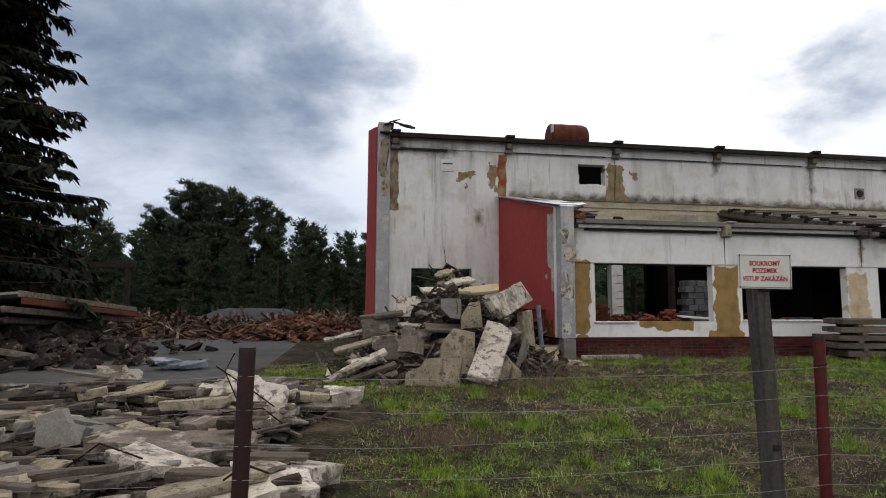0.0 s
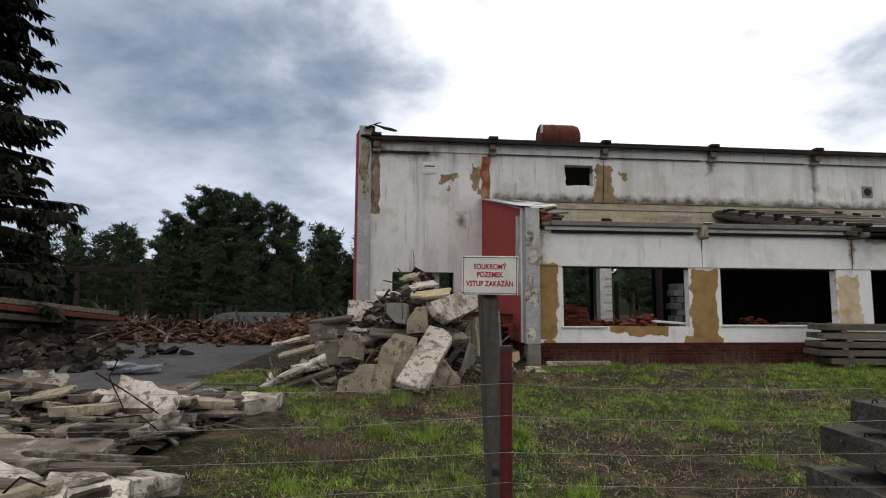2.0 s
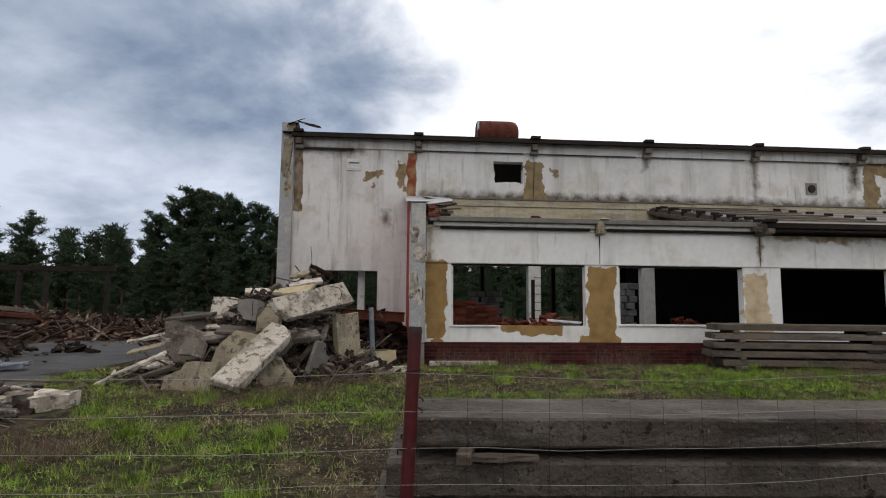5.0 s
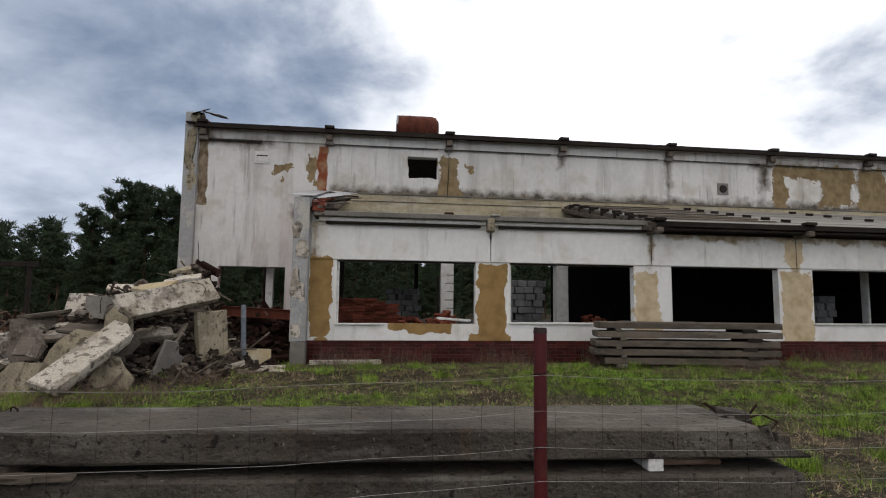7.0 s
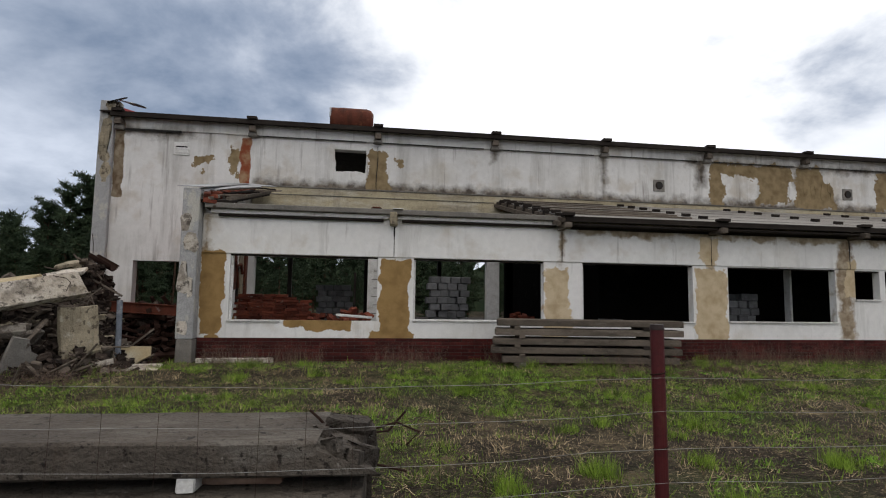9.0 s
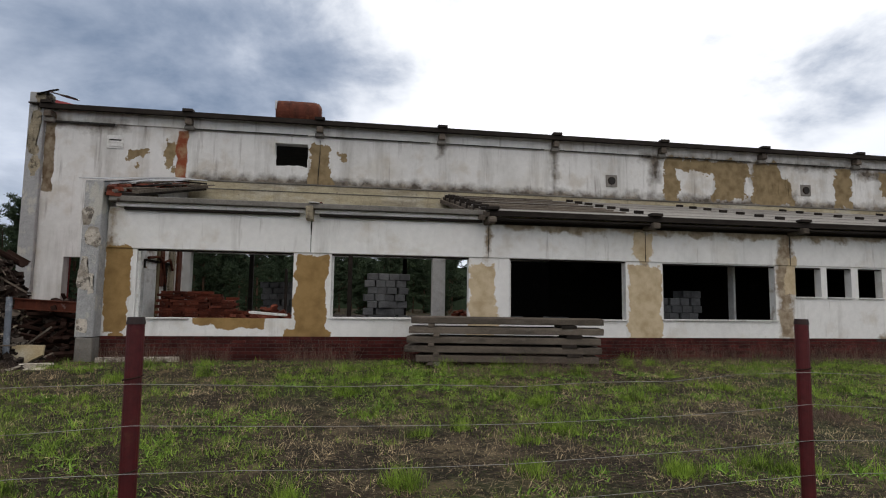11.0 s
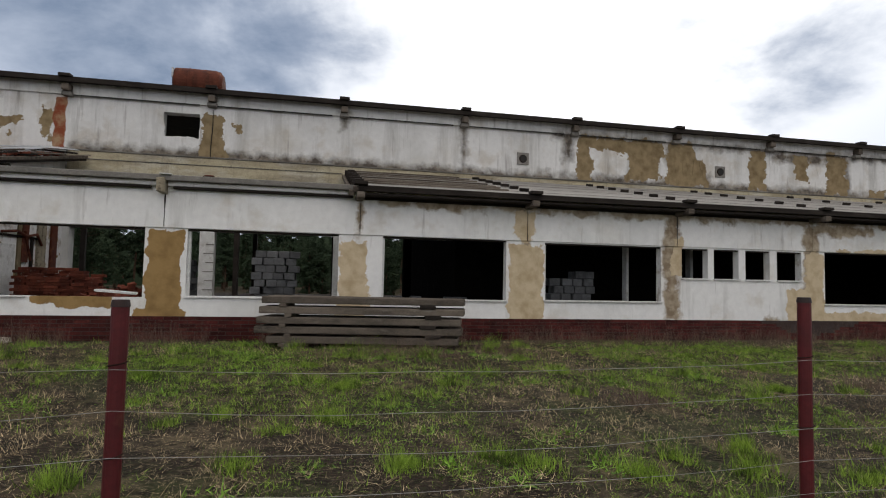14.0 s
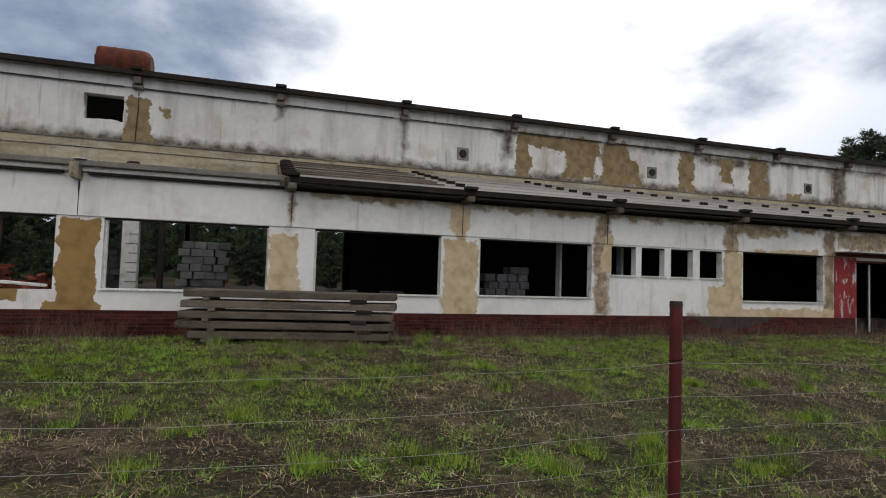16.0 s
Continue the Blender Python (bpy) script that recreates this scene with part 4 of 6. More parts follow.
for k in range(-1, 11):
    x = 5.15 + BAY * k if k >= 0 else 1.40
    b = thing("roof_bracket", "stained concrete roof bracket with a dark cap", "bracket", pose(x, 0, 0), "roof brackets")
    part("stub", soft_box(-0.10, 0.10, UY - 0.30, UY - 0.002, 6.78, 6.98, 0.02, 0.008, k + 5), M["plank"], b)
    part("corbel", soft_box(-0.13, 0.13, UY - 0.20, UY - 0.002, 6.66, 6.78, 0.02, 0.01, k + 9), M["concrete"], b)
    part("cap", soft_box(-0.15, 0.15, UY - 0.42, UY - 0.2, 7.127, 7.215, 0.01, 0.006, k), M["fascia"], b)

# hall fixtures
vent = thing("vent_grille", "white louvred vent plate on the hall wall", "vent")
vent_frame = part("vent_frame", soft_box(2.89, 3.34, UY - 0.03, UY - 0.002, 6.01, 6.40, 0.006), M["white"], vent)
# A dark strip stands for the shade in the slot.
part("slot", soft_box(2.95, 3.28, UY - 0.034, UY - 0.029, 6.24, 6.28, 0.001), M["dark"], vent_frame)
part("slat", soft_box(2.93, 3.30, UY - 0.042, UY - 0.029, 6.18, 6.23, 0.004), M["white"], vent_frame)
part("slat", soft_box(2.93, 3.30, UY - 0.042, UY - 0.029, 6.06, 6.10, 0.004), M["white"], vent_frame)
for x, z in ((18.47, 5.80), (25.80, 5.81), (33.30, 5.79)):
    f = thing("round_vent", "square plate with a round black vent hole", "vent", pose(x, UY, z), "round vents")
    plate = part("plate", soft_box(-0.20, 0.20, -0.03, -0.002, -0.20, 0.20, 0.006), M["concrete"], f)
    bm = bmesh.new()
    bmesh.ops.create_cone(bm, cap_ends=True, segments=24, radius1=0.135, radius2=0.125, depth=0.03, matrix=pose(0, -0.04, 0, 90, 0, 0))
    part("hole_rim", bm, M["rebar"], plate)
    # Black disc on the plate stands for the shade inside the vent.
    bm = bmesh.new()
    bmesh.ops.create_cone(bm, cap_ends=True, segments=24, radius1=0.115, radius2=0.115, depth=0.01, matrix=pose(0, -0.056, 0, 90, 0, 0))
    part("hole", bm, M["dark"], plate)
# lining of the square hole
hole = structure(new("window_10"), "broken square opening with ragged edges", "window")
for i, (x0, x1, z0, z1) in enumerate(((7.54, 7.63, 5.70, 6.46), (8.56, 8.62, 5.70, 6.46), (7.6, 8.6, 5.66, 5.74))):
    part("broken_edge", chunk(x1 - x0, z1 - z0, 0.1, 200 + i, 0.03, 0.08), M["upper"], hole, m=pose((x0 + x1) / 2, UY + 0.05, (z0 + z1) / 2, 90, 0, 0))
bracket = thing("rusty_wall_bracket", "rusty steel bracket fixed to the plastered wall", "bracket", pose(8.93, UY - 0.1, 4.3))
part("plate", soft_box(-0.13, 0.13, -0.08, 0.06, 0, 0.36, 0.01), M["rust"], bracket)
part("lug", soft_box(-0.16, 0.16, -0.14, -0.08, 0.24, 0.32, 0.008), M["rebar"], bracket)
part("lug", soft_box(-0.16, 0.16, -0.14, -0.08, 0.04, 0.12, 0.008), M["rebar"], bracket)

# rusty boiler on the roof
tank = thing("roof_tank", "rust-red steel tank lying on the roof", "tank", pose(8.07, 20.7, 8.0))
bm = bmesh.new()
prof = [(-0.74, 0.0), (-0.74, 0.44), (-0.70, 0.49), (-0.3, 0.5), (-0.28, 0.515), (-0.24, 0.5), (0.5, 0.5), (0.66, 0.46), (0.75, 0.34), (0.78, 0.0)]
rings = [[bm.verts.new((x, r * math.cos(k * math.tau / 32), r * math.sin(k * math.tau / 32))) for k in range(32)] for x, r in prof[1:-1]]
for a, b in zip(rings, rings[1:]):
    for k in range(32):
        bm.faces.new((a[k], a[(k + 1) % 32], b[(k + 1) % 32], b[k]))
bm.faces.new(rings[0]); bm.faces.new(rings[-1][::-1])
bmesh.ops.recalc_face_normals(bm, faces=list(bm.faces))
shell = part("shell", bm, M["rust"], tank)
part("bare_end_strip", soft_box(-0.757, -0.70, -0.47, -0.30, 0.05, 0.36, 0.006), M["zinc"], shell)
part("cradle", soft_box(-0.6, -0.45, -0.4, 0.4, -0.55, -0.3, 0.01), M["rebar"], tank)
part("cradle", soft_box(0.4, 0.55, -0.4, 0.4, -0.55, -0.3, 0.01), M["rebar"], tank)

# ---- inside: floor, piers, hall back ----
bm = bmesh.new()
box(bm, 5.165, END_X - 0.01, FY + 0.37, 32, 0.3, 0.93)
structure(part("floor", bm, M["debris"]), "rubble-strewn concrete floor", "floor")
# Added back wall, near-black so the hall stays dark.
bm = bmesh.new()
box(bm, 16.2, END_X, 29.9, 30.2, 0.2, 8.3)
structure(part("wall_north", bm, M["inner_shade"]), "added near-black back wall that keeps the hall dark", "wall")
# Added black lining stands for shade, covering the pale hall wall and its reveal.
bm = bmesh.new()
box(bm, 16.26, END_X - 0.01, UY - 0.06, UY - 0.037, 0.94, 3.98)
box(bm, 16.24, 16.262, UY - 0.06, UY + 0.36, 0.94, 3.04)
structure(part("wall_lining", bm, M["inner_shade"]), "added near-black lining that paints the wing's inner shade", "wall")
# End wall out of view, added to shut light out of the building.
bm = bmesh.new()
box(bm, END_X, END_X + 0.3, FY, 30.2, 0.2, 8.3)
structure(part("wall_east", bm, M["plaster"]), "unseen end wall added to close the building to light", "wall")
# Added partition that stops light crossing the hall.
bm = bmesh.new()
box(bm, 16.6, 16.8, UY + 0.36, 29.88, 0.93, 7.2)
structure(part("wall_partition", bm, M["inner_shade"]), "added near-black partition that keeps light out of the hall", "wall")
for k in range(-1, 4):
    x = 5.15 + BAY * k
    c = structure(part("rear_post", soft_box(x - 0.1, x + 0.1, 29.9, 30.1, 0.3, 8.3, 0.01), M["fascia"]), "dark steel post at the open back", "pillar")
for x0, x1, y, z1 in ((19.90, 19.97, 14.6, 3.4), (22.4, 22.5, 15.5, 3.5), (9.9, 10.02, 16.9, 3.0), (8.3, 8.36, 16.2, 2.5)):
    structure(part("inner_post", soft_box(x0, x1, y, y + 0.22, 0.93, z1, 0.01, 0.004), M["white"] if x0 > 10 else M["fascia"]), "upright remains of an inner partition", "pillar")
# lined pier with block courses
for k in (1, 2):
    x = 5.15 + BAY * k
    p = structure(part("pier_face", soft_box(x - 0.2, x + 0.2, UY - 0.03, UY - 0.004, 0.94, 3.04, 0.006), M["white"]), "white plastered hall column", "pillar")
    if k == 1:
        for j in range(7):
            bm = soft_box(x - 0.02 - 0.06 * (j % 2), x + 0.20, UY - 0.038, UY - 0.031, 1.1 + 0.26 * j, 1.125 + 0.26 * j, 0.002)
            part("block_joint", bm, M["concrete"], p)
# stains on the inner end wall
for i, (y0, y1, z0, z1, mat) in enumerate(((14.6, 14.66, 1.0, 2.5, "rebar"), (16.3, 16.5, 1.0, 3.2, "ochre_dark"), (15.0, 15.06, 2.3, 2.36, "rebar"), (17.2, 17.6, 1.0, 3.2, "rubble_cream"), (15.3, 16.1, 0.95, 2.4, "white"))):
    part("wall_strip", soft_box(5.16, 5.185 + 0.012 * i, y0, y1, z0, z1, 0.003), M[mat], end_wall)

for i, (y0, y1, z0, z1, mat) in enumerate(((15.40, 15.45, 0.95, 2.62, "fascia"), (15.45, 17.3, 2.58, 2.63, "fascia"), (16.45, 16.75, 2.0, 3.3, "rust"), (17.9, 18.2, 1.0, 3.4, "rust"), (16.9, 16.95, 1.6, 2.58, "fascia"), (14.2, 14.24, 2.4, 3.1, "rust"))):
    part("frame_remnant", soft_box(5.165, 5.20 + 0.008 * i, y0, y1, z0, z1, 0.004, 0.003, i), M[mat], end_wall)
bm = bmesh.new()
tube(bm, [(5.24, 15.5, 2.66), (5.26, 16.1, 2.72), (5.25, 16.6, 2.62), (5.27, 17.0, 2.70), (5.25, 17.3, 2.45)], 0.035, 6)
tube(bm, [(5.24, 16.5, 2.75), (5.27, 16.62, 2.3), (5.25, 16.8, 2.05)], 0.03, 6)
part("hanging_pipe", bm, M["rust"], end_wall, "rusty torn pipes on the inner wall")
# scratched strokes of old paint on the upper wall
for i, (x, z0, z1) in enumerate(((23.45, 5.75, 6.25), (23.62, 5.8, 6.2), (24.07, 5.60, 6.22), (24.34, 5.7, 6.05), (24.48, 5.72, 6.10), (24.75, 5.62, 6.18), (25.10, 5.60, 6.2), (25.02, 5.85, 6.25), (25.37, 6.05, 6.45), (28.2, 5.95, 6.3), (29.0, 5.9, 6.3), (29.9, 5.75, 6.25))):
    patch("paint_stroke", x, x + 0.06 + 0.03 * (i % 3), z0, z1, UY - 0.004, M["upper"], wall_hall, 0.04, 300 + i, thick=0.004)

# ---- fence ----
POSTS = [(-0.19, 2.94, 1.58, "post_dark", 1.0), (2.23, 2.96, 1.62, "post", 0.5), (4.62, 2.87, 1.64, "post", 2.2), (7.04, 2.985, 1.65, "post", 0.2), (9.40, 3.0, 1.66, "post", -0.6), (11.68, 3.13, 1.67, "post", 0.0), (14.05, 3.17, 1.71, "post", 0.0), (16.4, 3.25, 1.72, "post", 0.5), (-2.6, 3.15, 1.6, "post_dark", 0.0)]
for x, y, z, mat, tilt in POSTS:
    gz = ground_z(x, y) - 0.05
    p = thing("fence_post", "red-brown painted steel fence post in grass" if mat == "post" else "dark rusty steel fence post among rubble", "fence post", pose(x, y, gz, 0, tilt, 0), "fence posts")
    bm = bmesh.new()
    h = z - gz
    for a, b, r in ((0, h, 0.030 if mat == "post_dark" else 0.024),):
        bmesh.ops.create_cone(bm, cap_ends=True, segments=18, radius1=r, radius2=r, depth=b - a, matrix=pose(0, 0, (a + b) / 2))
    pipe = part("pipe", bm, M[mat], p)
    bm = bmesh.new()
    bmesh.ops.create_cone(bm, cap_ends=True, segments=18, radius1=0.032 if mat == "post_dark" else 0.0265, radius2=0.029 if mat == "post_dark" else 0.023, depth=0.02, matrix=pose(0, 0, h + 0.002))
    part("cap", bm, M["post_dark"], pipe)
    for zz in (0.42, 0.72, 1.02, 1.28):
        bm = bmesh.new()
        tube(bm, [(0.027 * math.cos(q), 0.027 * math.sin(q), zz - gz + 0.2 + 0.004 * q) for q in np.linspace(0, 6.3, 12)], 0.0022, 4)
        part("wire_tie", bm, M["rebar"], pipe)
fence = thing("wire_fence", "sagging galvanised wire mesh fence strung between posts", "fence")
order = sorted(POSTS)
g = random.Random(4)
for z0 in (0.57, 0.69, 0.81, 0.94, 1.06, 1.18, 1.305, 1.43):
    bm = bmesh.new()
    pts = []
    for (xa, ya, *_), (xb, yb, *_) in zip(order, order[1:]):
        for i in range(8):
            f = i / 8
            sag = -0.03 * math.sin(math.pi * f) + g.uniform(-0.006, 0.006)
            pts.append((xa + (xb - xa) * f, ya + (yb - ya) * f - 0.028, z0 + 0.06 + sag))
    tube(bm, pts, 0.0008, 4)
    part("line_wire", bm, M["wire"], fence)
x = 4.1
while x < 8.9:
    for (xa, ya, *_), (xb, yb, *_) in zip(order, order[1:]):
        if xa <= x < xb:
            y = ya + (yb - ya) * (x - xa) / (xb - xa) - 0.030
    bm = bmesh.new()
    tube(bm, [(x, y, 0.46), (x + g.uniform(-0.02, 0.02), y, 1.42)], 0.0007, 3)
    part("stay_wire", bm, M["rebar"], fence)
    x += 0.15

# ---- sign on its post ----
sp = thing("sign_post", "squared grey timber post leaning in the fence line", "post", pose(2.30, 3.32, 0.15, 0, -2.2, 0))
part("shaft", soft_box(-0.039, 0.039, -0.04, 0.04, 0, 1.70, 0.006, 0.002, 2), M["wood_post"], sp)
part("knot", soft_box(-0.02, 0.02, -0.049, -0.044, 0.9, 0.93, 0.003), M["dark"], sp)
sign = thing("warning_sign", "white metal sign with red capital lettering and black border", "sign", pose(2.235, 3.262, 1.922, 0, 1.0, -15))
SW, SH = 0.252, 0.174
sign_plate = part("plate", soft_box(-SW / 2, SW / 2, -0.003, 0.003, -SH / 2, SH / 2, 0.002), M["sign"], sign)
for x0, x1, z0, z1 in ((-SW / 2 + 0.006, SW / 2 - 0.006, SH / 2 - 0.0085, SH / 2 - 0.006), (-SW / 2 + 0.006, SW / 2 - 0.006, -SH / 2 + 0.006, -SH / 2 + 0.0085), (-SW / 2 + 0.006, -SW / 2 + 0.0085, -SH / 2 + 0.0085, SH / 2 - 0.0085), (SW / 2 - 0.0085, SW / 2 - 0.006, -SH / 2 + 0.0085, SH / 2 - 0.0085)):
    bm = bmesh.new()
    box(bm, x0, x1, -0.0042, -0.0031, z0, z1)
    part("border", bm, M["dark"], sign_plate)
part("mount", soft_box(-0.03, 0.03, 0.0032, 0.05, -SH / 2 - 0.01, -0.02, 0.003), M["rebar"], sign_plate)
for sx in (-1, 1):
    for sz in (-1, 1):
        bm = bmesh.new()
        bmesh.ops.create_cone(bm, cap_ends=True, segments=8, radius1=0.004, radius2=0.003, depth=0.004, matrix=pose(sx * (SW / 2 - 0.007), -0.005, sz * (SH / 2 - 0.007), 90, 0, 0))
        part("screw", bm, M["dark"], sign_plate)
for text, z, size in (("SOUKROMÝ", 0.028, 0.0335), ("POZEMEK", -0.008, 0.0335), ("VSTUP ZAKÁZÁN", -0.048, 0.0335)):
    cu = bpy.data.curves.new("lettering", "FONT")
    cu.body, cu.size, cu.align_x, cu.extrude, cu.offset = text, size, "CENTER", 0.0005, 0.0007
    tmp = bpy.data.objects.new("lettering", cu)
    me = bpy.data.meshes.new_from_object(tmp)
    me.materials.clear()
    me.materials.append(M["sign_red"])
    bpy.data.objects.remove(tmp)
    ob = shared("lettering", me, sign_plate, pose(0, -0.0042, z, 90, 0, 0) @ Matrix.Diagonal((0.80, 1, 1, 1)))
    ob["label"] = "red capital letters"

# ---- foreground stack of concrete slabs ----
def floor_slab(x0, y0, z0, length, width, thick, turn, seed, label, broken=False):
    s = thing("concrete_slab", label, "concrete slab", pose(x0, y0, z0, 0, 0, turn), "stacked floor slabs")
    bm = bmesh.new()
    nx, g = 26, random.Random(seed)
    rows = []
    sect = [(0.0, 0.012), (0.012, 0.0), (width - 0.012, 0.0), (width, 0.012), (width, thick - 0.012), (width - 0.012, thick), (width * 0.5, thick), (0.012, thick), (0.0, thick - 0.012)]
    for i in range(nx + 1):
        f = i / nx
        row = []
        for k, (y, z) in enumerate(sect):
            x = f * length
            if broken and i == nx:
                x += (-0.20 if z > thick * 0.5 else 0.10) + g.uniform(-0.04, 0.04) - (0.2 * y if y > width * 0.4 else 0)
            j = 0.004
            row.append(bm.verts.new((x + g.uniform(-j, j), y + g.uniform(-j, j), z + g.uniform(-j, j) * 0.6)))
        rows.append(row)
    for a, b in zip(rows, rows[1:]):
        for k in range(len(sect)):
            k2 = (k + 1) % len(sect)
            bm.faces.new((a[k], a[k2], b[k2], b[k]))
    bm.faces.new(rows[0]); bm.faces.new(rows[-1][::-1])
    bmesh.ops.recalc_face_normals(bm, faces=list(bm.faces))
    bmesh.ops.triangulate(bm, faces=[f for f in bm.faces if len(f.verts) > 4])
    body = part("slab_body", bm, M["slab"], s)
    if broken:
        for k, (dx, dy, dz, w) in enumerate(((-0.10, 0.14, 0.055, 0.16), (-0.06, 0.26, 0.05, 0.14), (-0.12, 0.38, 0.055, 0.16), (0.02, 0.20, 0.03, 0.12), (-0.02, 0.08, 0.04, 0.11), (0.0, 0.34, 0.03, 0.11), (-0.15, 0.26, 0.085, 0.11), (-0.08, 0.08, 0.08, 0.09))):
            part("spalled_lump", chunk(w, w * 0.8, 0.09, 950 + k, 0.02, 0.04), M["slab"], body, m=pose(length + dx, dy, dz, 8, 16, 20 * k))
    for k, (px, py) in enumerate(((0.04, 0.13), (0.04, 0.45))):
        bm = bmesh.new()
        tube(bm, [(px, py, thick - 0.02), (px, py, thick + 0.02), (px + 0.015, py, thick + 0.022), (px + 0.03, py, thick + 0.012), (px + 0.035, py, thick - 0.02)], 0.005, 6)
        part("lifting_loop", bm, M["rebar"], body)
    return s


SX, SY = 4.66, 3.54
top = floor_slab(SX, SY, 1.07, 3.66, 0.58, 0.137, -3.2, 1, "dark weathered concrete floor slab with a broken end", True)
floor_slab(SX - 0.085, SY - 0.02, 0.855, 3.78, 0.78, 0.16, -3.4, 2, "dark pitted concrete floor slab in a stack")
floor_slab(SX - 0.16, SY + 0.0, 0.60, 3.85, 0.8, 0.15, -2.6, 3, "dark pitted concrete floor slab in a stack")
floor_slab(SX - 0.10, SY - 0.02, 0.38, 3.7, 0.8, 0.15, -3.2, 4, "dark pitted concrete floor slab in a stack")
floor_slab(SX - 0.15, SY - 0.01, 0.17, 3.7, 0.8, 0.14, -3.2, 5, "dark pitted concrete floor slab in a stack")
for i, (x, z, t) in enumerate(((SX + 0.22, 1.017, 0.056), (SX + 3.0, 1.017, 0.056), (SX + 0.25, 0.752, 0.1), (SX + 3.05, 0.752, 0.1), (SX + 0.3, 0.535, 0.063), (SX + 3.0, 0.535, 0.063), (SX + 0.3, 0.312, 0.066), (SX + 3.0, 0.312, 0.066))):
    s = thing("timber_spacer", "white-painted timber spacer between slabs", "timber", pose(x, SY - 0.12 - 0.04 * (i % 3), z, 0, 0, -12 + 7 * (i % 4)), "slab spacers")
    part("batten", soft_box(0, 0.07, 0, 0.85, 0, t, 0.006, 0.003, i), M["white"] if i in (1, 5) else M["lath"], s)
    part("splinter", chunk(0.34, 0.06, 0.025, 300 + i, 0.01, 0.05), M["scrap"] if i % 2 else M["lath"], s, m=pose(0.2, 0.10, 0.02, 0, 0, 5))
# broken lump and bent rebar at the end of the stack
lump = thing("concrete_lump", "broken concrete lump with twisted rusty rebar", "concrete lump", pose(8.26, 3.68, 0.76))
part("lump_body", chunk(0.2, 0.17, 0.17, 31, 0.03, 0.04), M["slab"], lump, m=pose(0.03, 0.1, 0.32, 8, -12, 20))
part("lump_body", chunk(0.2, 0.18, 0.26, 32, 0.03, 0.05), M["slab"], lump, m=pose(0.02, 0.1, 0.10, 0, 0, 50))
part("lump_foot", chunk(0.2, 0.2, 0.6, 35, 0.03, 0.05), M["slab"], lump, m=pose(0.02, 0.12, -0.28, 0, 0, 10))
part("lump_shard", chunk(0.18, 0.12, 0.06, 33, 0.02, 0.04), M["slab"], lump, m=pose(0.02, 0.06, 0.43, 6, 10, 0))
for k, pts in enumerate(([(-0.04, 0, 0.40), (-0.10, -0.02, 0.47), (-0.14, 0.0, 0.50)], [(-0.02, 0.05, 0.36), (-0.08, -0.04, 0.42), (-0.13, -0.06, 0.40)], [(0.1, 0.1, 0.38), (0.25, 0.1, 0.42), (0.36, 0.12, 0.37), (0.3, 0.12, 0.31)], [(0.1, 0.15, 0.36), (0.22, 0.2, 0.36), (0.3, 0.2, 0.45)], [(-0.02, 0, 0.36), (0.1, -0.1, 0.3), (0.28, -0.12, 0.26)])):
    bm = bmesh.new()
    tube(bm, pts, 0.006, 5)
    part("rebar", bm, M["rebar"], lump)

# ---- stack of long concrete planks by the wall ----
pm = pose(11.13, 12.06, 0.0, 0, 0, -9.5)
tops = (1.42, 1.235, 1.05, 0.875, 0.70)
for i, zt in enumerate(tops):
    off = (0.02, -0.02, -0.06, -0.10, 0.12)[i]
    ln = (3.70, 3.74, 3.72, 3.78, 3.5)[i]
    for j in range(3):
        p = thing("concrete_plank", "grey weathered concrete plank in a stack on spacers", "concrete plank", pm @ pose(off + 0.03 * j, j * 0.26, zt - 0.125), "stacked planks")
        part("plank_body", soft_box(0, ln, 0, 0.245, 0, 0.125, 0.012, 0.004, i * 3 + j), M["plank"], p)
    for k, x in enumerate((0.35, 2.9)):
        s = thing("plank_spacer", "dark broken spacer between concrete planks", "timber", pm @ pose(x + 0.1 * (i % 2), -0.03, zt - 0.185), "plank spacers")
        part("batten", soft_box(0, 0.3 if k else 0.12, 0, 0.75, 0, 0.058, 0.006, 0.004, i), M["fascia"] if k else M["lath"], s)
base = thing("stack_bearer", "squat concrete bearer under the plank stack", "concrete block", pm @ pose(0.4, 0, 0.40))
part("bearer", soft_box(0, 0.2, 0, 0.75, 0, 0.18, 0.015), M["concrete"], base)
base2 = copy_thing(base, pm @ pose(3.0, 0, 0.40))

# white posts lying by the plinth
for i, (x0, x1) in enumerate(((5.27, 6.05), (6.06, 6.74))):
    t = thing("white_post_piece", "broken white concrete post lying by the plinth", "concrete post", pose((x0 + x1) / 2, 12.93 + 0.03 * i, 0.53, 0, 0, 3 - 2 * i))
    part("shaft", soft_box(-(x1 - x0) / 2, (x1 - x0) / 2, -0.055, 0.055, -0.05, 0.05, 0.012, 0.004, i), M["rubble_white"], t)

# ---- the heap of broken panels before the hall ----
def heap_z(x, y):
    a = 1.42 * math.exp(-(((x - 1.95) / 1.2) ** 2 + ((y - 12.3) / 1.4) ** 2))
    b = 2.35 * math.exp(-(((x - 2.55) / 0.72) ** 2 + ((y - 14.6) / 1.2) ** 2))
    c = 0.55 * math.exp(-(((x - 3.3) / 0.9) ** 2 + ((y - 12.6) / 1.3) ** 2))
    return ground_z(x, y) + a + b * 0.85 + c - 0.12


hx, hy = np.arange(-1.2, 5.3, 0.16), np.arange(8.6, 17.6, 0.16)
g = random.Random(21)
hv = [(x + g.uniform(-.05, .05), y + g.uniform(-.05, .05), heap_z(x, y) + 0.22 * (noise.noise(Vector((x * 2.3, y * 2.3, 3))) - 0.15) + g.uniform(-0.05, 0.05)) for y in hy for x in hx]
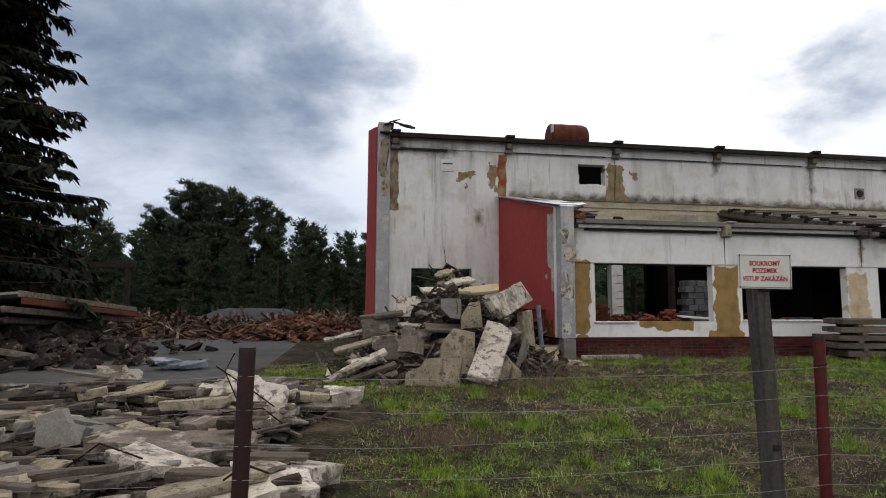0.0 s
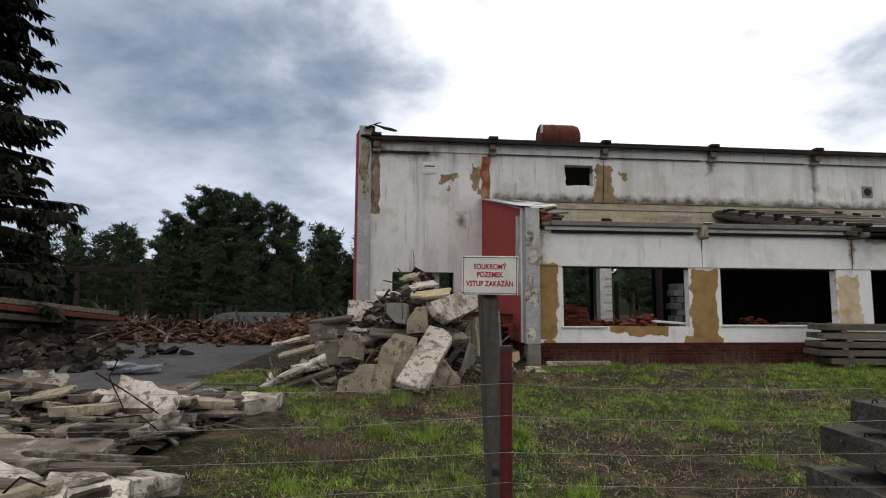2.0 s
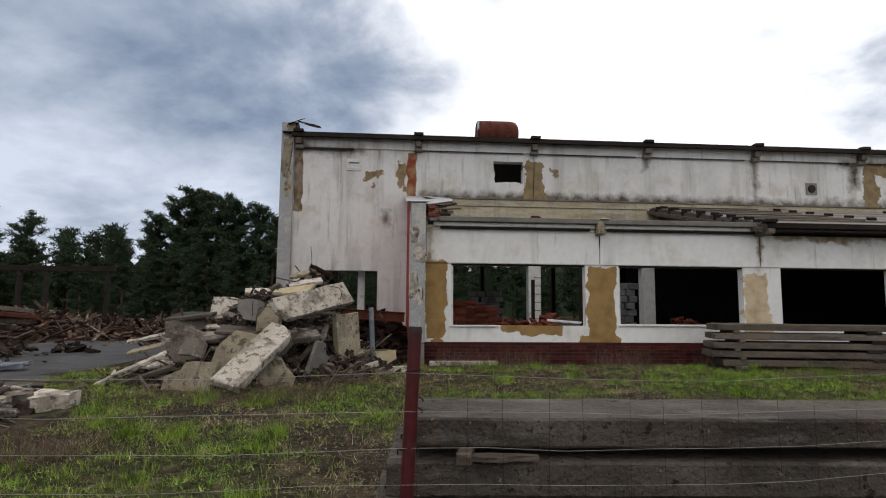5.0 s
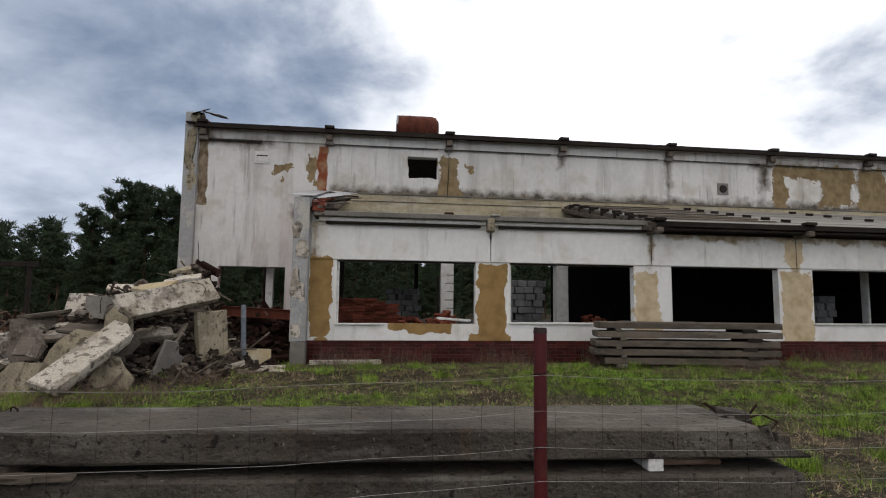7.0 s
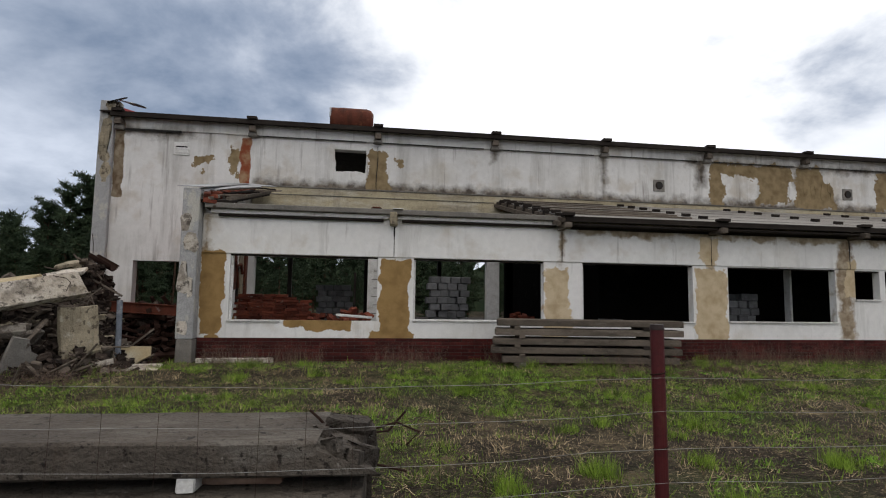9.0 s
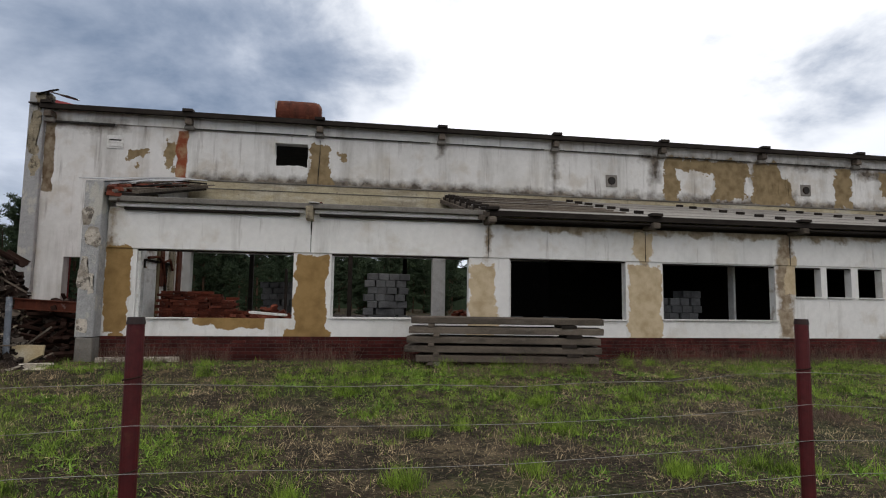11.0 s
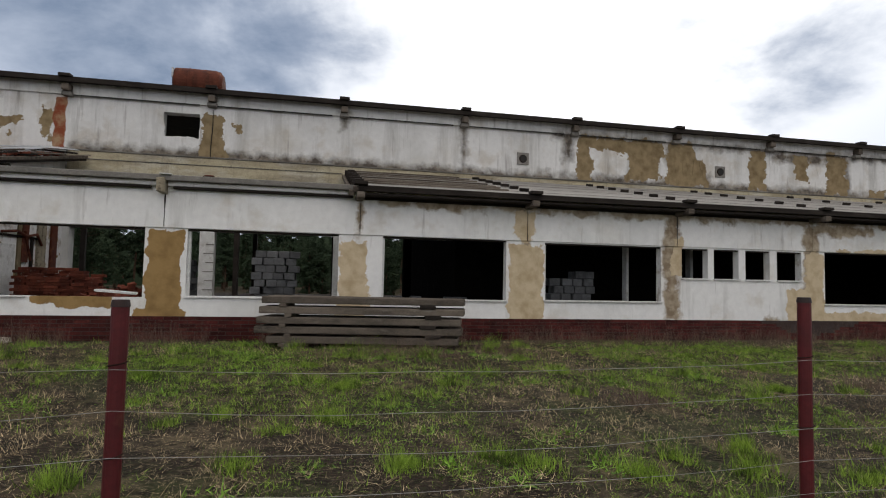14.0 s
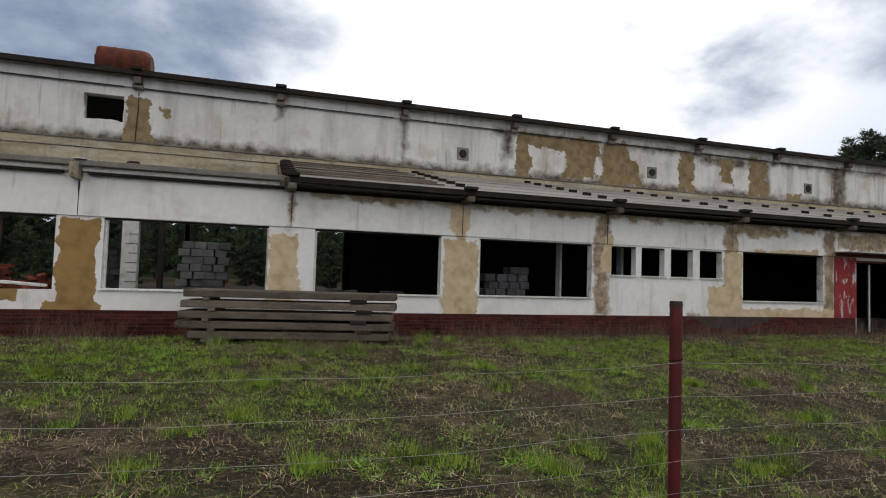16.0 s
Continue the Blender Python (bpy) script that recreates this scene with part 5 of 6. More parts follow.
hf = [(j * len(hx) + i, j * len(hx) + i + 1, (j + 1) * len(hx) + i + 1, (j + 1) * len(hx) + i) for j in range(len(hy) - 1) for i in range(len(hx) - 1)]
raw_mesh("rubble_mound", hv, hf, M["debris"], "dusty core of the demolition heap", "rubble")


def on_heap(g):
    while True:
        x, y = g.gauss(2.0, 1.1), g.gauss(12.2, 1.75)
        if -0.8 < x < 4.6 and 9.7 < y < 17:
            return x, y, heap_z(x, y) + 0.06


scatter_stones("heap_rubble", 5200, on_heap, (0.02, 0.13), M["debris"], "broken concrete and mortar fragments on the heap", "rubble", 3)
scatter_sticks("heap_splinters", 260, on_heap, (0.3, 1.2), (0.015, 0.06), M["lath"], "splintered laths and bars in the heap", "debris", 13, 0.45)
def on_timber(g):
    x, y = g.gauss(4.0, 0.45), g.gauss(14.9, 0.8)
    return min(x, 4.6), y, 0.5 + 1.15 * math.exp(-((x - 3.9) / 0.8) ** 2 - ((y - 15.0) / 1.3) ** 2) * g.uniform(0.3, 1.0)


scatter_sticks("dark_timber", 420, on_timber, (0.4, 1.5), (0.05, 0.14), M["rebar"], "dark charred timbers piled against the end wall", "debris", 19, 0.3)
scatter_stones("timber_pile_rubble", 900, on_timber, (0.03, 0.16), M["debris"], "dark rubble beneath the timbers", "rubble", 20)
beam = thing("rusty_beam", "rusty steel beam lying on dark timbers", "steel beam", pose(4.0, 13.9, 1.52, 0, 3, -6))
part("flange", soft_box(-0.75, 0.75, -0.06, 0.06, 0.09, 0.11, 0.004), M["rust"], beam)
part("web", soft_box(-0.75, 0.75, -0.008, 0.008, -0.09, 0.09, 0.003), M["rust"], beam)
part("flange", soft_box(-0.75, 0.75, -0.06, 0.06, -0.11, -0.09, 0.004), M["rust"], beam)
structure(part("doorway_post", soft_box(3.28, 3.5, UY + 0.5, UY + 0.72, 0.3, 3.2, 0.01), M["white"]), "white post inside the doorway", "pillar")
# (near corner, along the width, along the height, thickness, material, words)
HERO = [
    ((1.89, 9.21, 0.62), (0.50, -0.03, -0.02), (0.60, 1.16, 0.80), 0.15, "rubble_white", "white-coated concrete beam with crazed paint sliding off the heap"),
    ((2.78, 10.27, 1.48), (1.02, 1.48, 0.35), (-0.28, 0.02, 0.36), 0.17, "rubble_white", "long pale wall panel with a cracked end on the heap"),
    ((3.56, 11.45, 0.50), (0.37, 0.54, -0.02), (-0.10, -0.02, 1.10), 0.13, "rubble_cream", "upright cream panel propping the heap"),
    ((1.06, 9.80, 0.36), (0.84, -0.36, 0.0), (-0.02, 0.24, 0.52), 0.10, "rubble_cream", "rounded cream panel leaning at the foot of the heap"),
    ((1.62, 10.05, 0.62), (0.62, 0.12, -0.08), (0.10, 0.42, 0.72), 0.11, "rubble_cream", "tilted cream panel behind a fallen beam"),
    ((1.02, 11.9, 1.46), (0.80, 0.05, -0.03), (0.02, 0.16, 0.42), 0.12, "rubble_white", "pale wall panel propped on the heap"),
    ((1.77, 11.0, 1.45), (0.37, -0.08, 0.0), (0.0, 0.06, 0.37), 0.30, "concrete", "grey block of wall panel"),
    ((2.14, 10.92, 1.30), (0.40, -0.06, -0.04), (-0.03, 0.10, 0.48), 0.20, "rubble_cream", "thick broken block of pale wall panel"),
    ((2.17, 11.50, 1.90), (0.78, -0.20, 0.10), (0.10, 0.34, 0.14), 0.07, "ochre_pale", "yellowish slab lying across the heap"),
    ((1.62, 12.0, 1.90), (0.80, 0.15, 0.02), (-0.1, 0.4, 0.16), 0.07, "rubble_white", "thin flat pale slab on the heap"),
    ((-0.28, 10.45, 0.42), (1.06, 0.06, 0.50), (-0.05, 0.20, 0.04), 0.07, "rubble_white", "long white beam piece tilted against the heap"),
    ((-0.10, 10.35, 0.36), (1.05, 0.02, 0.36), (-0.05, 0.18, 0.03), 0.06, "lath", "dark plank beneath a white beam piece"),
    ((0.36, 11.5, 1.06), (0.70, 0.10, 0.06), (-0.02, 0.12, 0.36), 0.10, "rubble", "weathered slab jutting out of the heap"),
    ((0.28, 11.6, 1.44), (0.85, -0.05, 0.12), (0.05, 0.5, 0.05), 0.07, "lath", "weathered board on top of a jutting slab"),
    ((3.95, 11.55, 0.50), (0.98, 0.10, 0.0), (0.0, 0.55, 0.06), 0.09, "rubble_white", "flat pale slab lying by the heap"),
    ((4.05, 12.35, 0.50), (0.50, 0.05, 0.0), (0.05, 0.12, 0.34), 0.08, "ochre_pale", "small yellowish slab leaning in debris"),
    ((2.42, 9.75, 0.42), (0.55, 0.15, 0.0), (0.06, 0.30, 0.50), 0.10, "rubble_cream", "dirty cream shard under a fallen beam"),
    ((2.90, 10.9, 0.70), (0.10, 0.65, 0.05), (0.38, 0.0, 0.45), 0.09, "rubble", "leaning slab in the shadow of the heap"),
    ((3.05, 10.5, 0.45), (0.25, 0.45, 0.02), (0.20, 0.05, 0.62), 0.07, "concrete", "leaning splintered board of concrete"),
    ((2.75, 10.55, 1.15), (0.45, 0.25, 0.05), (0.05, 0.25, 0.12), 0.10, "rubble", "broken lump beneath the long panel"),
    ((-0.15, 11.2, 0.85), (1.15, 0.15, 0.30), (0.0, 0.16, 0.06), 0.05, "rubble_cream", "pale splintered batten across the flank of the heap"),
    ((-0.35, 11.6, 1.02), (1.20, 0.25, 0.26), (0.0, 0.12, 0.05), 0.05, "rubble_white", "pale splintered batten across the flank of the heap"),
    ((0.55, 10.9, 0.72), (0.62, 0.10, 0.02), (0.0, 0.10, 0.42), 0.09, "rubble", "weathered block in the flank of the heap"),
    ((0.95, 10.6, 0.85), (0.45, -0.10, 0.05), (0.10, 0.15, 0.44), 0.10, "rubble", "tilted dark slab in the flank of the heap"),
    ((0.15, 10.8, 0.62), (0.60, 0.15, 0.10), (0.0, 0.35, 0.10), 0.06, "rubble_white", "pale shard at the flank of the heap"),
    ((1.05, 11.35, 1.28), (0.85, 0.10, 0.08), (0.0, 0.42, 0.08), 0.05, "rubble_white", "thin pale slab lying on the heap"),
    ((2.20, 13.2, 2.14), (0.70, 0.15, 0.12), (0.0, 0.40, 0.12), 0.07, "rubble_white", "pale slab below the crest of the heap"),
    ((2.05, 13.9, 2.35), (0.55, 0.2, 0.15), (0.0, 0.35, 0.12), 0.07, "rubble_cream", "cream slab below the crest of the heap"),
    ((2.55, 10.35, 0.85), (0.30, 0.40, 0.10), (0.10, -0.05, 0.35), 0.06, "rubble", "torn slab end in the hollow of the heap"),
    ((3.15, 10.9, 1.00), (0.12, 0.40, 0.35), (0.12, 0.02, 0.10), 0.05, "lath", "splintered plank in the hollow of the heap"),
    ((1.05, 11.0, 1.10), (0.75, 0.0, 0.05), (0.05, 0.45, 0.14), 0.08, "rubble", "dark slab lying on the heap"),
    ((1.45, 10.8, 1.28), (1.0, 0.05, -0.06), (0.05, 0.40, 0.10), 0.06, "plank", "dark flat board lying on the heap"),
]
for i, (at, u, v, t, mat, words) in enumerate(HERO):
    u, v = Vector(u), Vector(v)
    if v.length > u.length:
        u, v = v, -u
        at = Vector(at) - v
    ax = u.normalized()
    az = ax.cross(v).normalized()
    ay = az.cross(ax)
    w, d = u.length, v.dot(ay)
    mid = Vector(at) + u / 2 + v / 2 - az * (-t / 2 if az.y > 0 else t / 2)
    s = thing("rubble_slab", words, "rubble slab", Matrix.Translation(mid) @ Matrix((ax, ay, az)).transposed().to_4x4(), "panels of the heap")
    body = part("panel_body", chunk(w, d, t, 400 + i, 0.007 if i < 3 else 0.012, 0.2, 0.9 if i < 3 else 0.66), M[mat], s)
    if i in (1, 6, 7, 17):
        bm = bmesh.new()
        tube(bm, [(w * 0.30, -d * 0.3, t * 0.45), (w * 0.36, 0, t * 0.5 + 0.05), (w * 0.34, d * 0.2, t * 0.5 + 0.06), (w * 0.26, d * 0.45, t * 0.5)], 0.006, 5)
        part("rebar", bm, M["rebar"], body)
g = random.Random(77)
for i in range(230):
    x, y, z = on_heap(g)
    s = thing("concrete_chunk", "angular broken chunk of dirty plastered concrete", "rubble chunk", pose(x, y, z - 0.02, g.gauss(0, 24), g.gauss(0, 24), g.uniform(0, 360)), "chunks of the heap")
    part("chunk_body", chunk(g.uniform(0.14, 0.55), g.uniform(0.10, 0.28), g.uniform(0.03, 0.11), 500 + i, 0.03, 0.08), M[g.choice(("rubble", "rubble", "rubble_cream", "debris", "rubble_cream", "plank", "rubble_white", "lath"))], s)
trough = thing("bent_gutter", "bent rusty sheet trough stuck on top of the heap", "gutter", pose(2.68, 14.8, 2.50, 0, 28, -8))
bm = bmesh.new()
for i in range(9):
    q0, q1 = math.pi + i * math.pi / 9, math.pi + (i + 1) * math.pi / 9
    vs = [bm.verts.new((x, 0.15 * math.cos(q), 0.15 * math.sin(q) + 0.12)) for x, q in ((-0.3, q0), (0.26, q0), (0.3, q1), (-0.26, q1))]
    bm.faces.new(vs)
bmesh.ops.remove_doubles(bm, verts=list(bm.verts), dist=0.001)
bmesh.ops.solidify(bm, geom=list(bm.faces), thickness=0.012)
part("trough_sheet", bm, M["rebar"], trough)
bm = bmesh.new()
tube(bm, [(-0.3, 0, 0.1), (-0.42, 0, 0.3), (-0.55, 0.0, 0.48)], 0.008, 5)
part("rod", bm, M["rebar"], trough)
bluepipe = thing("pale_blue_pipe", "pale blue plastic pipe standing in the heap", "pipe", pose(4.12, 12.2, 0.55, -4, -3, 0))
bm = bmesh.new()
tube(bm, [(0, 0, 0), (0, 0, 1.15)], 0.05, 10)
part("pipe", bm, M["blue"], bluepipe)

# ---- rubble field at the fence ----
def field_z(x, y):
    m = smooth(0.1, -1.0, x + 0.18 * noise.noise(Vector((y * 0.9, 2, 2)))) * smooth(3.2, 4.2, y) * smooth(9.9, 8.6, y)
    return ground_z(x, y) + 0.24 * m * (0.7 + 0.8 * noise.noise(Vector((x * 0.8, y * 0.8, 9))))


def on_field(g):
    while True:
        x, y = g.uniform(-8.5, 0.2), g.uniform(3.4, 9.6)
        if x < -0.35 + 0.35 * math.sin(y * 1.7) and x > -3.0 - (y - 3.2) * 0.75:
            return x, y, field_z(x, y)


fx, fy = np.arange(-9.4, 0.5, 0.14), np.arange(3.2, 10.1, 0.14)
g = random.Random(23)
fv = [(x, y, field_z(x, y) - 0.035 + 0.05 * noise.noise(Vector((x * 3.1, y * 3.1, 3))) + g.uniform(-0.02, 0.02)) for y in fy for x in fx]
ff = []
for j in range(len(fy) - 1):
    for i in range(len(fx) - 1):
        if fx[i] < -0.25 + 0.35 * math.sin(fy[j] * 1.7) and fx[i] > -3.2 - (fy[j] - 3.2) * 0.75:
            ff.append((j * len(fx) + i, j * len(fx) + i + 1, (j + 1) * len(fx) + i + 1, (j + 1) * len(fx) + i))
raw_mesh("rubble_bed", fv, ff, M["debris"], "dark wet bed of crushed rubble", "rubble")
scatter_stones("field_rubble", 9000, on_field, (0.012, 0.085), M["debris"], "small concrete and mortar debris", "rubble", 6)
scatter_sticks("field_splinters", 1300, on_field, (0.12, 0.8), (0.015, 0.05), M["lath"], "splinters and laths among rubble", "debris", 16, 0.15)
g = random.Random(31)
for i in range(420):
    x, y, z = on_field(g)
    w = g.uniform(0.35, 0.85) if i < 130 else g.uniform(0.12, 0.38)
    s = thing("broken_slab", "flat broken slab of dirty plastered concrete among rubble", "rubble slab", pose(x, y, z + g.uniform(0.03, 0.20), g.gauss(4, 9), g.gauss(0, 7), g.gauss(0, 24)), "slabs of the rubble field")
    part("slab_body", chunk(w, w * g.uniform(0.22, 0.55), g.uniform(0.035, 0.10), 600 + i, 0.016, 0.09), M[g.choice(("rubble", "rubble", "rubble", "concrete", "plank", "lath", "rubble_white", "rubble_cream", "debris"))], s)
for i in range(56):
    x, y, z = on_field(g)
    s = thing("broken_board", "splintered brown board lying in rubble", "board", pose(x, y, z + g.uniform(0.08, 0.24), g.gauss(0, 8), g.gauss(0, 6), g.gauss(0, 22)), "boards of the rubble field")
    part("board_body", chunk(g.uniform(0.4, 1.2), g.uniform(0.06, 0.14), g.uniform(0.025, 0.05), 1500 + i, 0.010, 0.1), M[g.choice(("lath", "plank", "rubble"))], s)
LARGE = [(0.5, 0.36, 0.12, (-0.55, 4.75, 0.46), (8, -6, 35), "rubble_white"), (0.6, 0.5, 0.12, (-0.35, 5.25, 0.42), (10, 4, 15), "rubble_white"), (0.45, 0.36, 0.16, (-0.12, 5.6, 0.36), (0, 10, 60), "rubble_white"), (0.34, 0.28, 0.25, (-2.35, 6.4, 0.60), (78, 0, 8), "concrete"), (1.3, 0.6, 0.14, (-1.3, 6.0, 0.5), (4, 3, 5), "rubble"), (0.8, 0.62, 0.12, (-1.0, 7.45, 0.62), (50, 14, -20), "rubble_white"), (0.7, 0.35, 0.12, (-0.75, 7.1, 0.5), (5, -20, 40), "rubble_white"), (0.55, 0.45, 0.25, (-0.35, 8.5, 0.45), (0, 0, 20), "rubble"), (0.6, 0.4, 0.2, (0.05, 8.8, 0.45), (8, 0, -10), "rubble_white"), (0.62, 0.5, 0.35, (-3.1, 9.6, 0.56), (30, 0, 25), "rubble"), (0.9, 0.5, 0.12, (-0.9, 4.2, 0.4), (3, 2, 70), "rubble"), (1.5, 0.5, 0.13, (-2.6, 5.4, 0.5), (6, 2, -8), "rubble"), (1.8, 0.35, 0.16, (-3.4, 7.2, 0.55), (0, 3, -5), "rubble_cream"), (0.9, 0.4, 0.12, (-2.0, 4.6, 0.45), (0, -5, 12), "rubble")]
for i, (w, d, t, at, turn, mat) in enumerate(LARGE):
    s = thing("large_slab", "large broken slab of whitewashed concrete in rubble", "rubble slab", pose(*at, *turn), "large slabs of the rubble field")
    part("slab_body", chunk(w, d, t, 800 + i, 0.05, 0.12), M[mat], s)
for i, pts in enumerate(([(-1.0, 7.3, 0.6), (-1.15, 7.2, 1.0), (-1.05, 7.15, 1.2)], [(-0.6, 7.2, 0.6), (-0.9, 7.1, 0.85), (-1.2, 7.0, 1.08)], [(-0.5, 6.9, 0.5), (-0.7, 6.9, 0.66), (-1.1, 6.9, 0.62)], [(-0.6, 4.7, 0.6), (-0.45, 4.6, 0.72), (-0.3, 4.6, 0.66)], [(-1.9, 5.4, 0.5), (-1.6, 5.3, 0.72), (-1.3, 5.3, 0.6)])):
    s = thing("rebar_wire", "bent rusty reinforcing bar sticking out of rubble", "rebar", group="bent bars")
    bm = bmesh.new()
    tube(bm, pts, 0.008, 5)
    part("bar", bm, M["rebar"], s)
sheet = thing("plastic_sheet", "crumpled pale blue sheet lying on the yard", "sheet", pose(-3.1, 12.6, 0.50, 4, -3, 15))
part("sheet_body", chunk(0.95, 0.5, 0.08, 41, 0.06, 0.10), M["blue"], sheet)
part("sheet_fold", chunk(0.55, 0.3, 0.06, 42, 0.06, 0.10), M["blue"], sheet, m=pose(-0.3, 0.1, 0.1, 10, 8, 30))
strip = thing("blue_strip", "pale blue strip of sheet among rubble", "sheet", pose(-3.6, 8.3, 0.62, 0, -6, 22))
part("strip_body", chunk(1.0, 0.14, 0.05, 43, 0.02, 0.14), M["blue"], strip)

# ---- collapsed roof panels at the yard's edge ----
for i, (x, y, z, ln, wd, rz, ry, mat) in enumerate(((-7.85, 15.9, 1.58, 5.0, 3.2, 85, 4.5, "concrete"), (-7.75, 15.8, 1.42, 5.3, 3.3, 86, 4.5, "lath"), (-7.9, 15.7, 1.27, 5.2, 3.2, 84, 4.5, "lath"), (-8.2, 16.0, 1.08, 5.0, 3.0, 88, 4, "concrete"), (-7.0, 13.6, 0.72, 2.6, 0.9, 30, 14, "lath"))):
    s = thing("roof_panel", "long collapsed roof panel with rusty edges", "roof panel", pose(x, y, z, -4, ry, rz), "collapsed roof panels")
    part("panel_body", chunk(ln, wd, 0.10, 900 + i, 0.03, 0.3), M[mat], s)
    part("edge_rail", soft_box(-ln / 2, ln / 2, -wd / 2 - 0.03, -wd / 2 + 0.03, -0.07, 0.06, 0.01, 0.006), M["rust"] if i == 1 else M["lath"], s)
scatter_stones("panel_rubble", 500, lambda g: ((lambda x, y: (x, y, 0.45 + 0.7 * math.exp(-((x + 7.2) / 1.6) ** 2 - ((y - 15.2) / 2.0) ** 2)))(g.gauss(-6.8, 1.2), g.gauss(15.0, 1.6))), (0.05, 0.3), M["debris"], "rubble under the collapsed panels", "rubble", 61)

# ---- debris ridge and gravel mound behind ----
def ridge(x, y):
    h = 0.95 * math.exp(-((y - 25.2 - 0.12 * x) / 1.7) ** 2) * (0.75 + 0.5 * noise.noise(Vector((x * 0.35, 4, 1)))) * smooth(1.6, -0.5, x) * smooth(-24, -18, x) * (0.5 + 0.5 * smooth(-7.0, -9.5, x))
    return 0.38 + h


def on_ridge(g):
    x = g.uniform(-21, 1.0)
    y = 25.2 + 0.12 * x + g.gauss(0, 1.3)
    return x, y, ridge(x, y) + g.uniform(-0.1, 0.22)


rx, ry_ = np.arange(-24, 2.2, 0.35), np.arange(19.5, 29, 0.35)
rv = [(x, y, ridge(x, y) - 0.06) for y in ry_ for x in rx]
rf = [(j * len(rx) + i, j * len(rx) + i + 1, (j + 1) * len(rx) + i + 1, (j + 1) * len(rx) + i) for j in range(len(ry_) - 1) for i in range(len(rx) - 1)]
raw_mesh("debris_ridge", rv, rf, M["scrap"], "brown earthy core of the timber debris ridge", "debris")
scatter_sticks("timber_debris", 2600, on_ridge, (0.4, 1.8), (0.04, 0.14), M["scrap"], "splintered brown boards and beams in a long ridge", "debris", 9, 0.4)
scatter_sticks("pale_timber_debris", 420, on_ridge, (0.4, 1.6), (0.04, 0.10), M["rubble"], "pale broken battens on the debris ridge", "debris", 10, 0.45)
scatter_stones("orange_rubble", 2200, lambda g: (lambda x, y: (x, y, 0.40 + 0.75 * math.exp(-((x + 1.6) / 2.2) ** 2 - ((y - 22.5) / 1.6) ** 2) * g.uniform(0.6, 1.1)))(g.gauss(-1.9, 1.3), g.gauss(22.5, 0.9)), (0.04, 0.20), M["scrap_orange"], "orange brick and insulation rubble", "rubble", 11)
bm = bmesh.new()
mx, my = np.linspace(-9.2, -0.8, 40), np.linspace(27.5, 35.5, 30)
grid = [[bm.verts.new((x, y, 0.3 + 1.05 * smooth(0, 1, 1.5 * max(0.0, 1 - math.hypot((x + 5.0) / 4.1, (y - 31.5) / 3.9))) + 0.05 * noise.noise(Vector((x * 2, y * 2, 5))))) for x in mx] for y in my]
for a, b in zip(grid, grid[1:]):
    for i in range(len(mx) - 1):
        bm.faces.new((a[i], a[i + 1], b[i + 1], b[i]))
tagged(part("gravel_mound", bm, M["gravel"]), "smooth dark grey gravel mound", "gravel", "", "stuff")

# dark steel gantry before the wood
gantry = thing("steel_gantry", "dark steel gantry frame in front of the trees", "gantry", pose(-17.5, 37, 0.4))
for x in (-4, -1.0, 0.6, 4.2):
    part("leg", soft_box(x - 0.12, x + 0.12, -0.1, 0.1, 0, 3.3, 0.01), M["fascia"], gantry)
part("beam", soft_box(-5.2, 4.6, -0.14, 0.14, 3.3, 3.62, 0.01), M["fascia"], gantry)

# ---- inside the wing: piles of brick and block ----
def brick_mesh(l, w, h, mat, r=0.006):
    me = bpy.data.meshes.new("brick")
    bm = soft_box(-l / 2, l / 2, -w / 2, w / 2, -h / 2, h / 2, r)
    bm.to_mesh(me)
    bm.free()
    me.materials.append(mat)
    return me


loose = brick_mesh(0.29, 0.14, 0.065, M["brick_loose"])
g = random.Random(14)
pile = thing("brick_stack", "stack of old red bricks on the floor", "brick stack", pose(0, 0, 0))
for k in range(14):
    for i in range(6):
        for j in range(2):
            if k > 10 and g.random() < 0.4 or (k > 12 and i > 3):
                continue
            shared("brick", loose, pile, pose(5.55 + 0.30 * i + 0.07 * (k % 2) + g.uniform(-.02, .02), 15.7 + 0.15 * j + g.uniform(-.02, .02), 0.965 + 0.068 * k, g.uniform(-2, 2), g.uniform(-2, 2), g.uniform(-5, 5)))
pile2 = thing("brick_heap", "tumbled heap of red bricks behind the window", "brick heap")
for i in range(90):
    x, y = g.gauss(8.25, 0.33), g.gauss(14.35, 0.25)
    h = 0.95 + 0.62 * math.exp(-((x - 8.25) / 0.42) ** 2 - ((y - 14.35) / 0.4) ** 2) * g.uniform(0.4, 1.0)
    shared("brick", loose, pile2, pose(x, y, h, g.gauss(0, 25), g.gauss(0, 25), g.uniform(0, 180)))
pile3 = thing("brick_heap", "low spread of red bricks on the floor", "brick heap")
for i in range(80):
    x, y = g.uniform(6.2, 8.8), g.gauss(16.0, 0.3)
    shared("brick", loose, pile3, pose(x, y, 0.97 + g.uniform(0, 0.42), g.gauss(0, 20), g.gauss(0, 20), g.uniform(0, 180)))
pile4 = thing("brick_heap", "low heap of red bricks by a column", "brick heap")
for i in range(60):
    x, y = g.gauss(13.3, 0.5), g.gauss(17.4, 0.3)
    shared("brick", loose, pile4, pose(x, y, 0.97 + g.uniform(0, 0.5) * math.exp(-((x - 13.3) / 0.6) ** 2), g.gauss(0, 20), g.gauss(0, 20), g.uniform(0, 180)))
white_scrap = thing("white_board", "white board lying on the window edge", "board", pose(8.32, 13.36, 1.42, 0, 4, -4))
part("board", chunk(0.75, 0.16, 0.05, 55, 0.015, 0.1), M["white"], white_scrap)
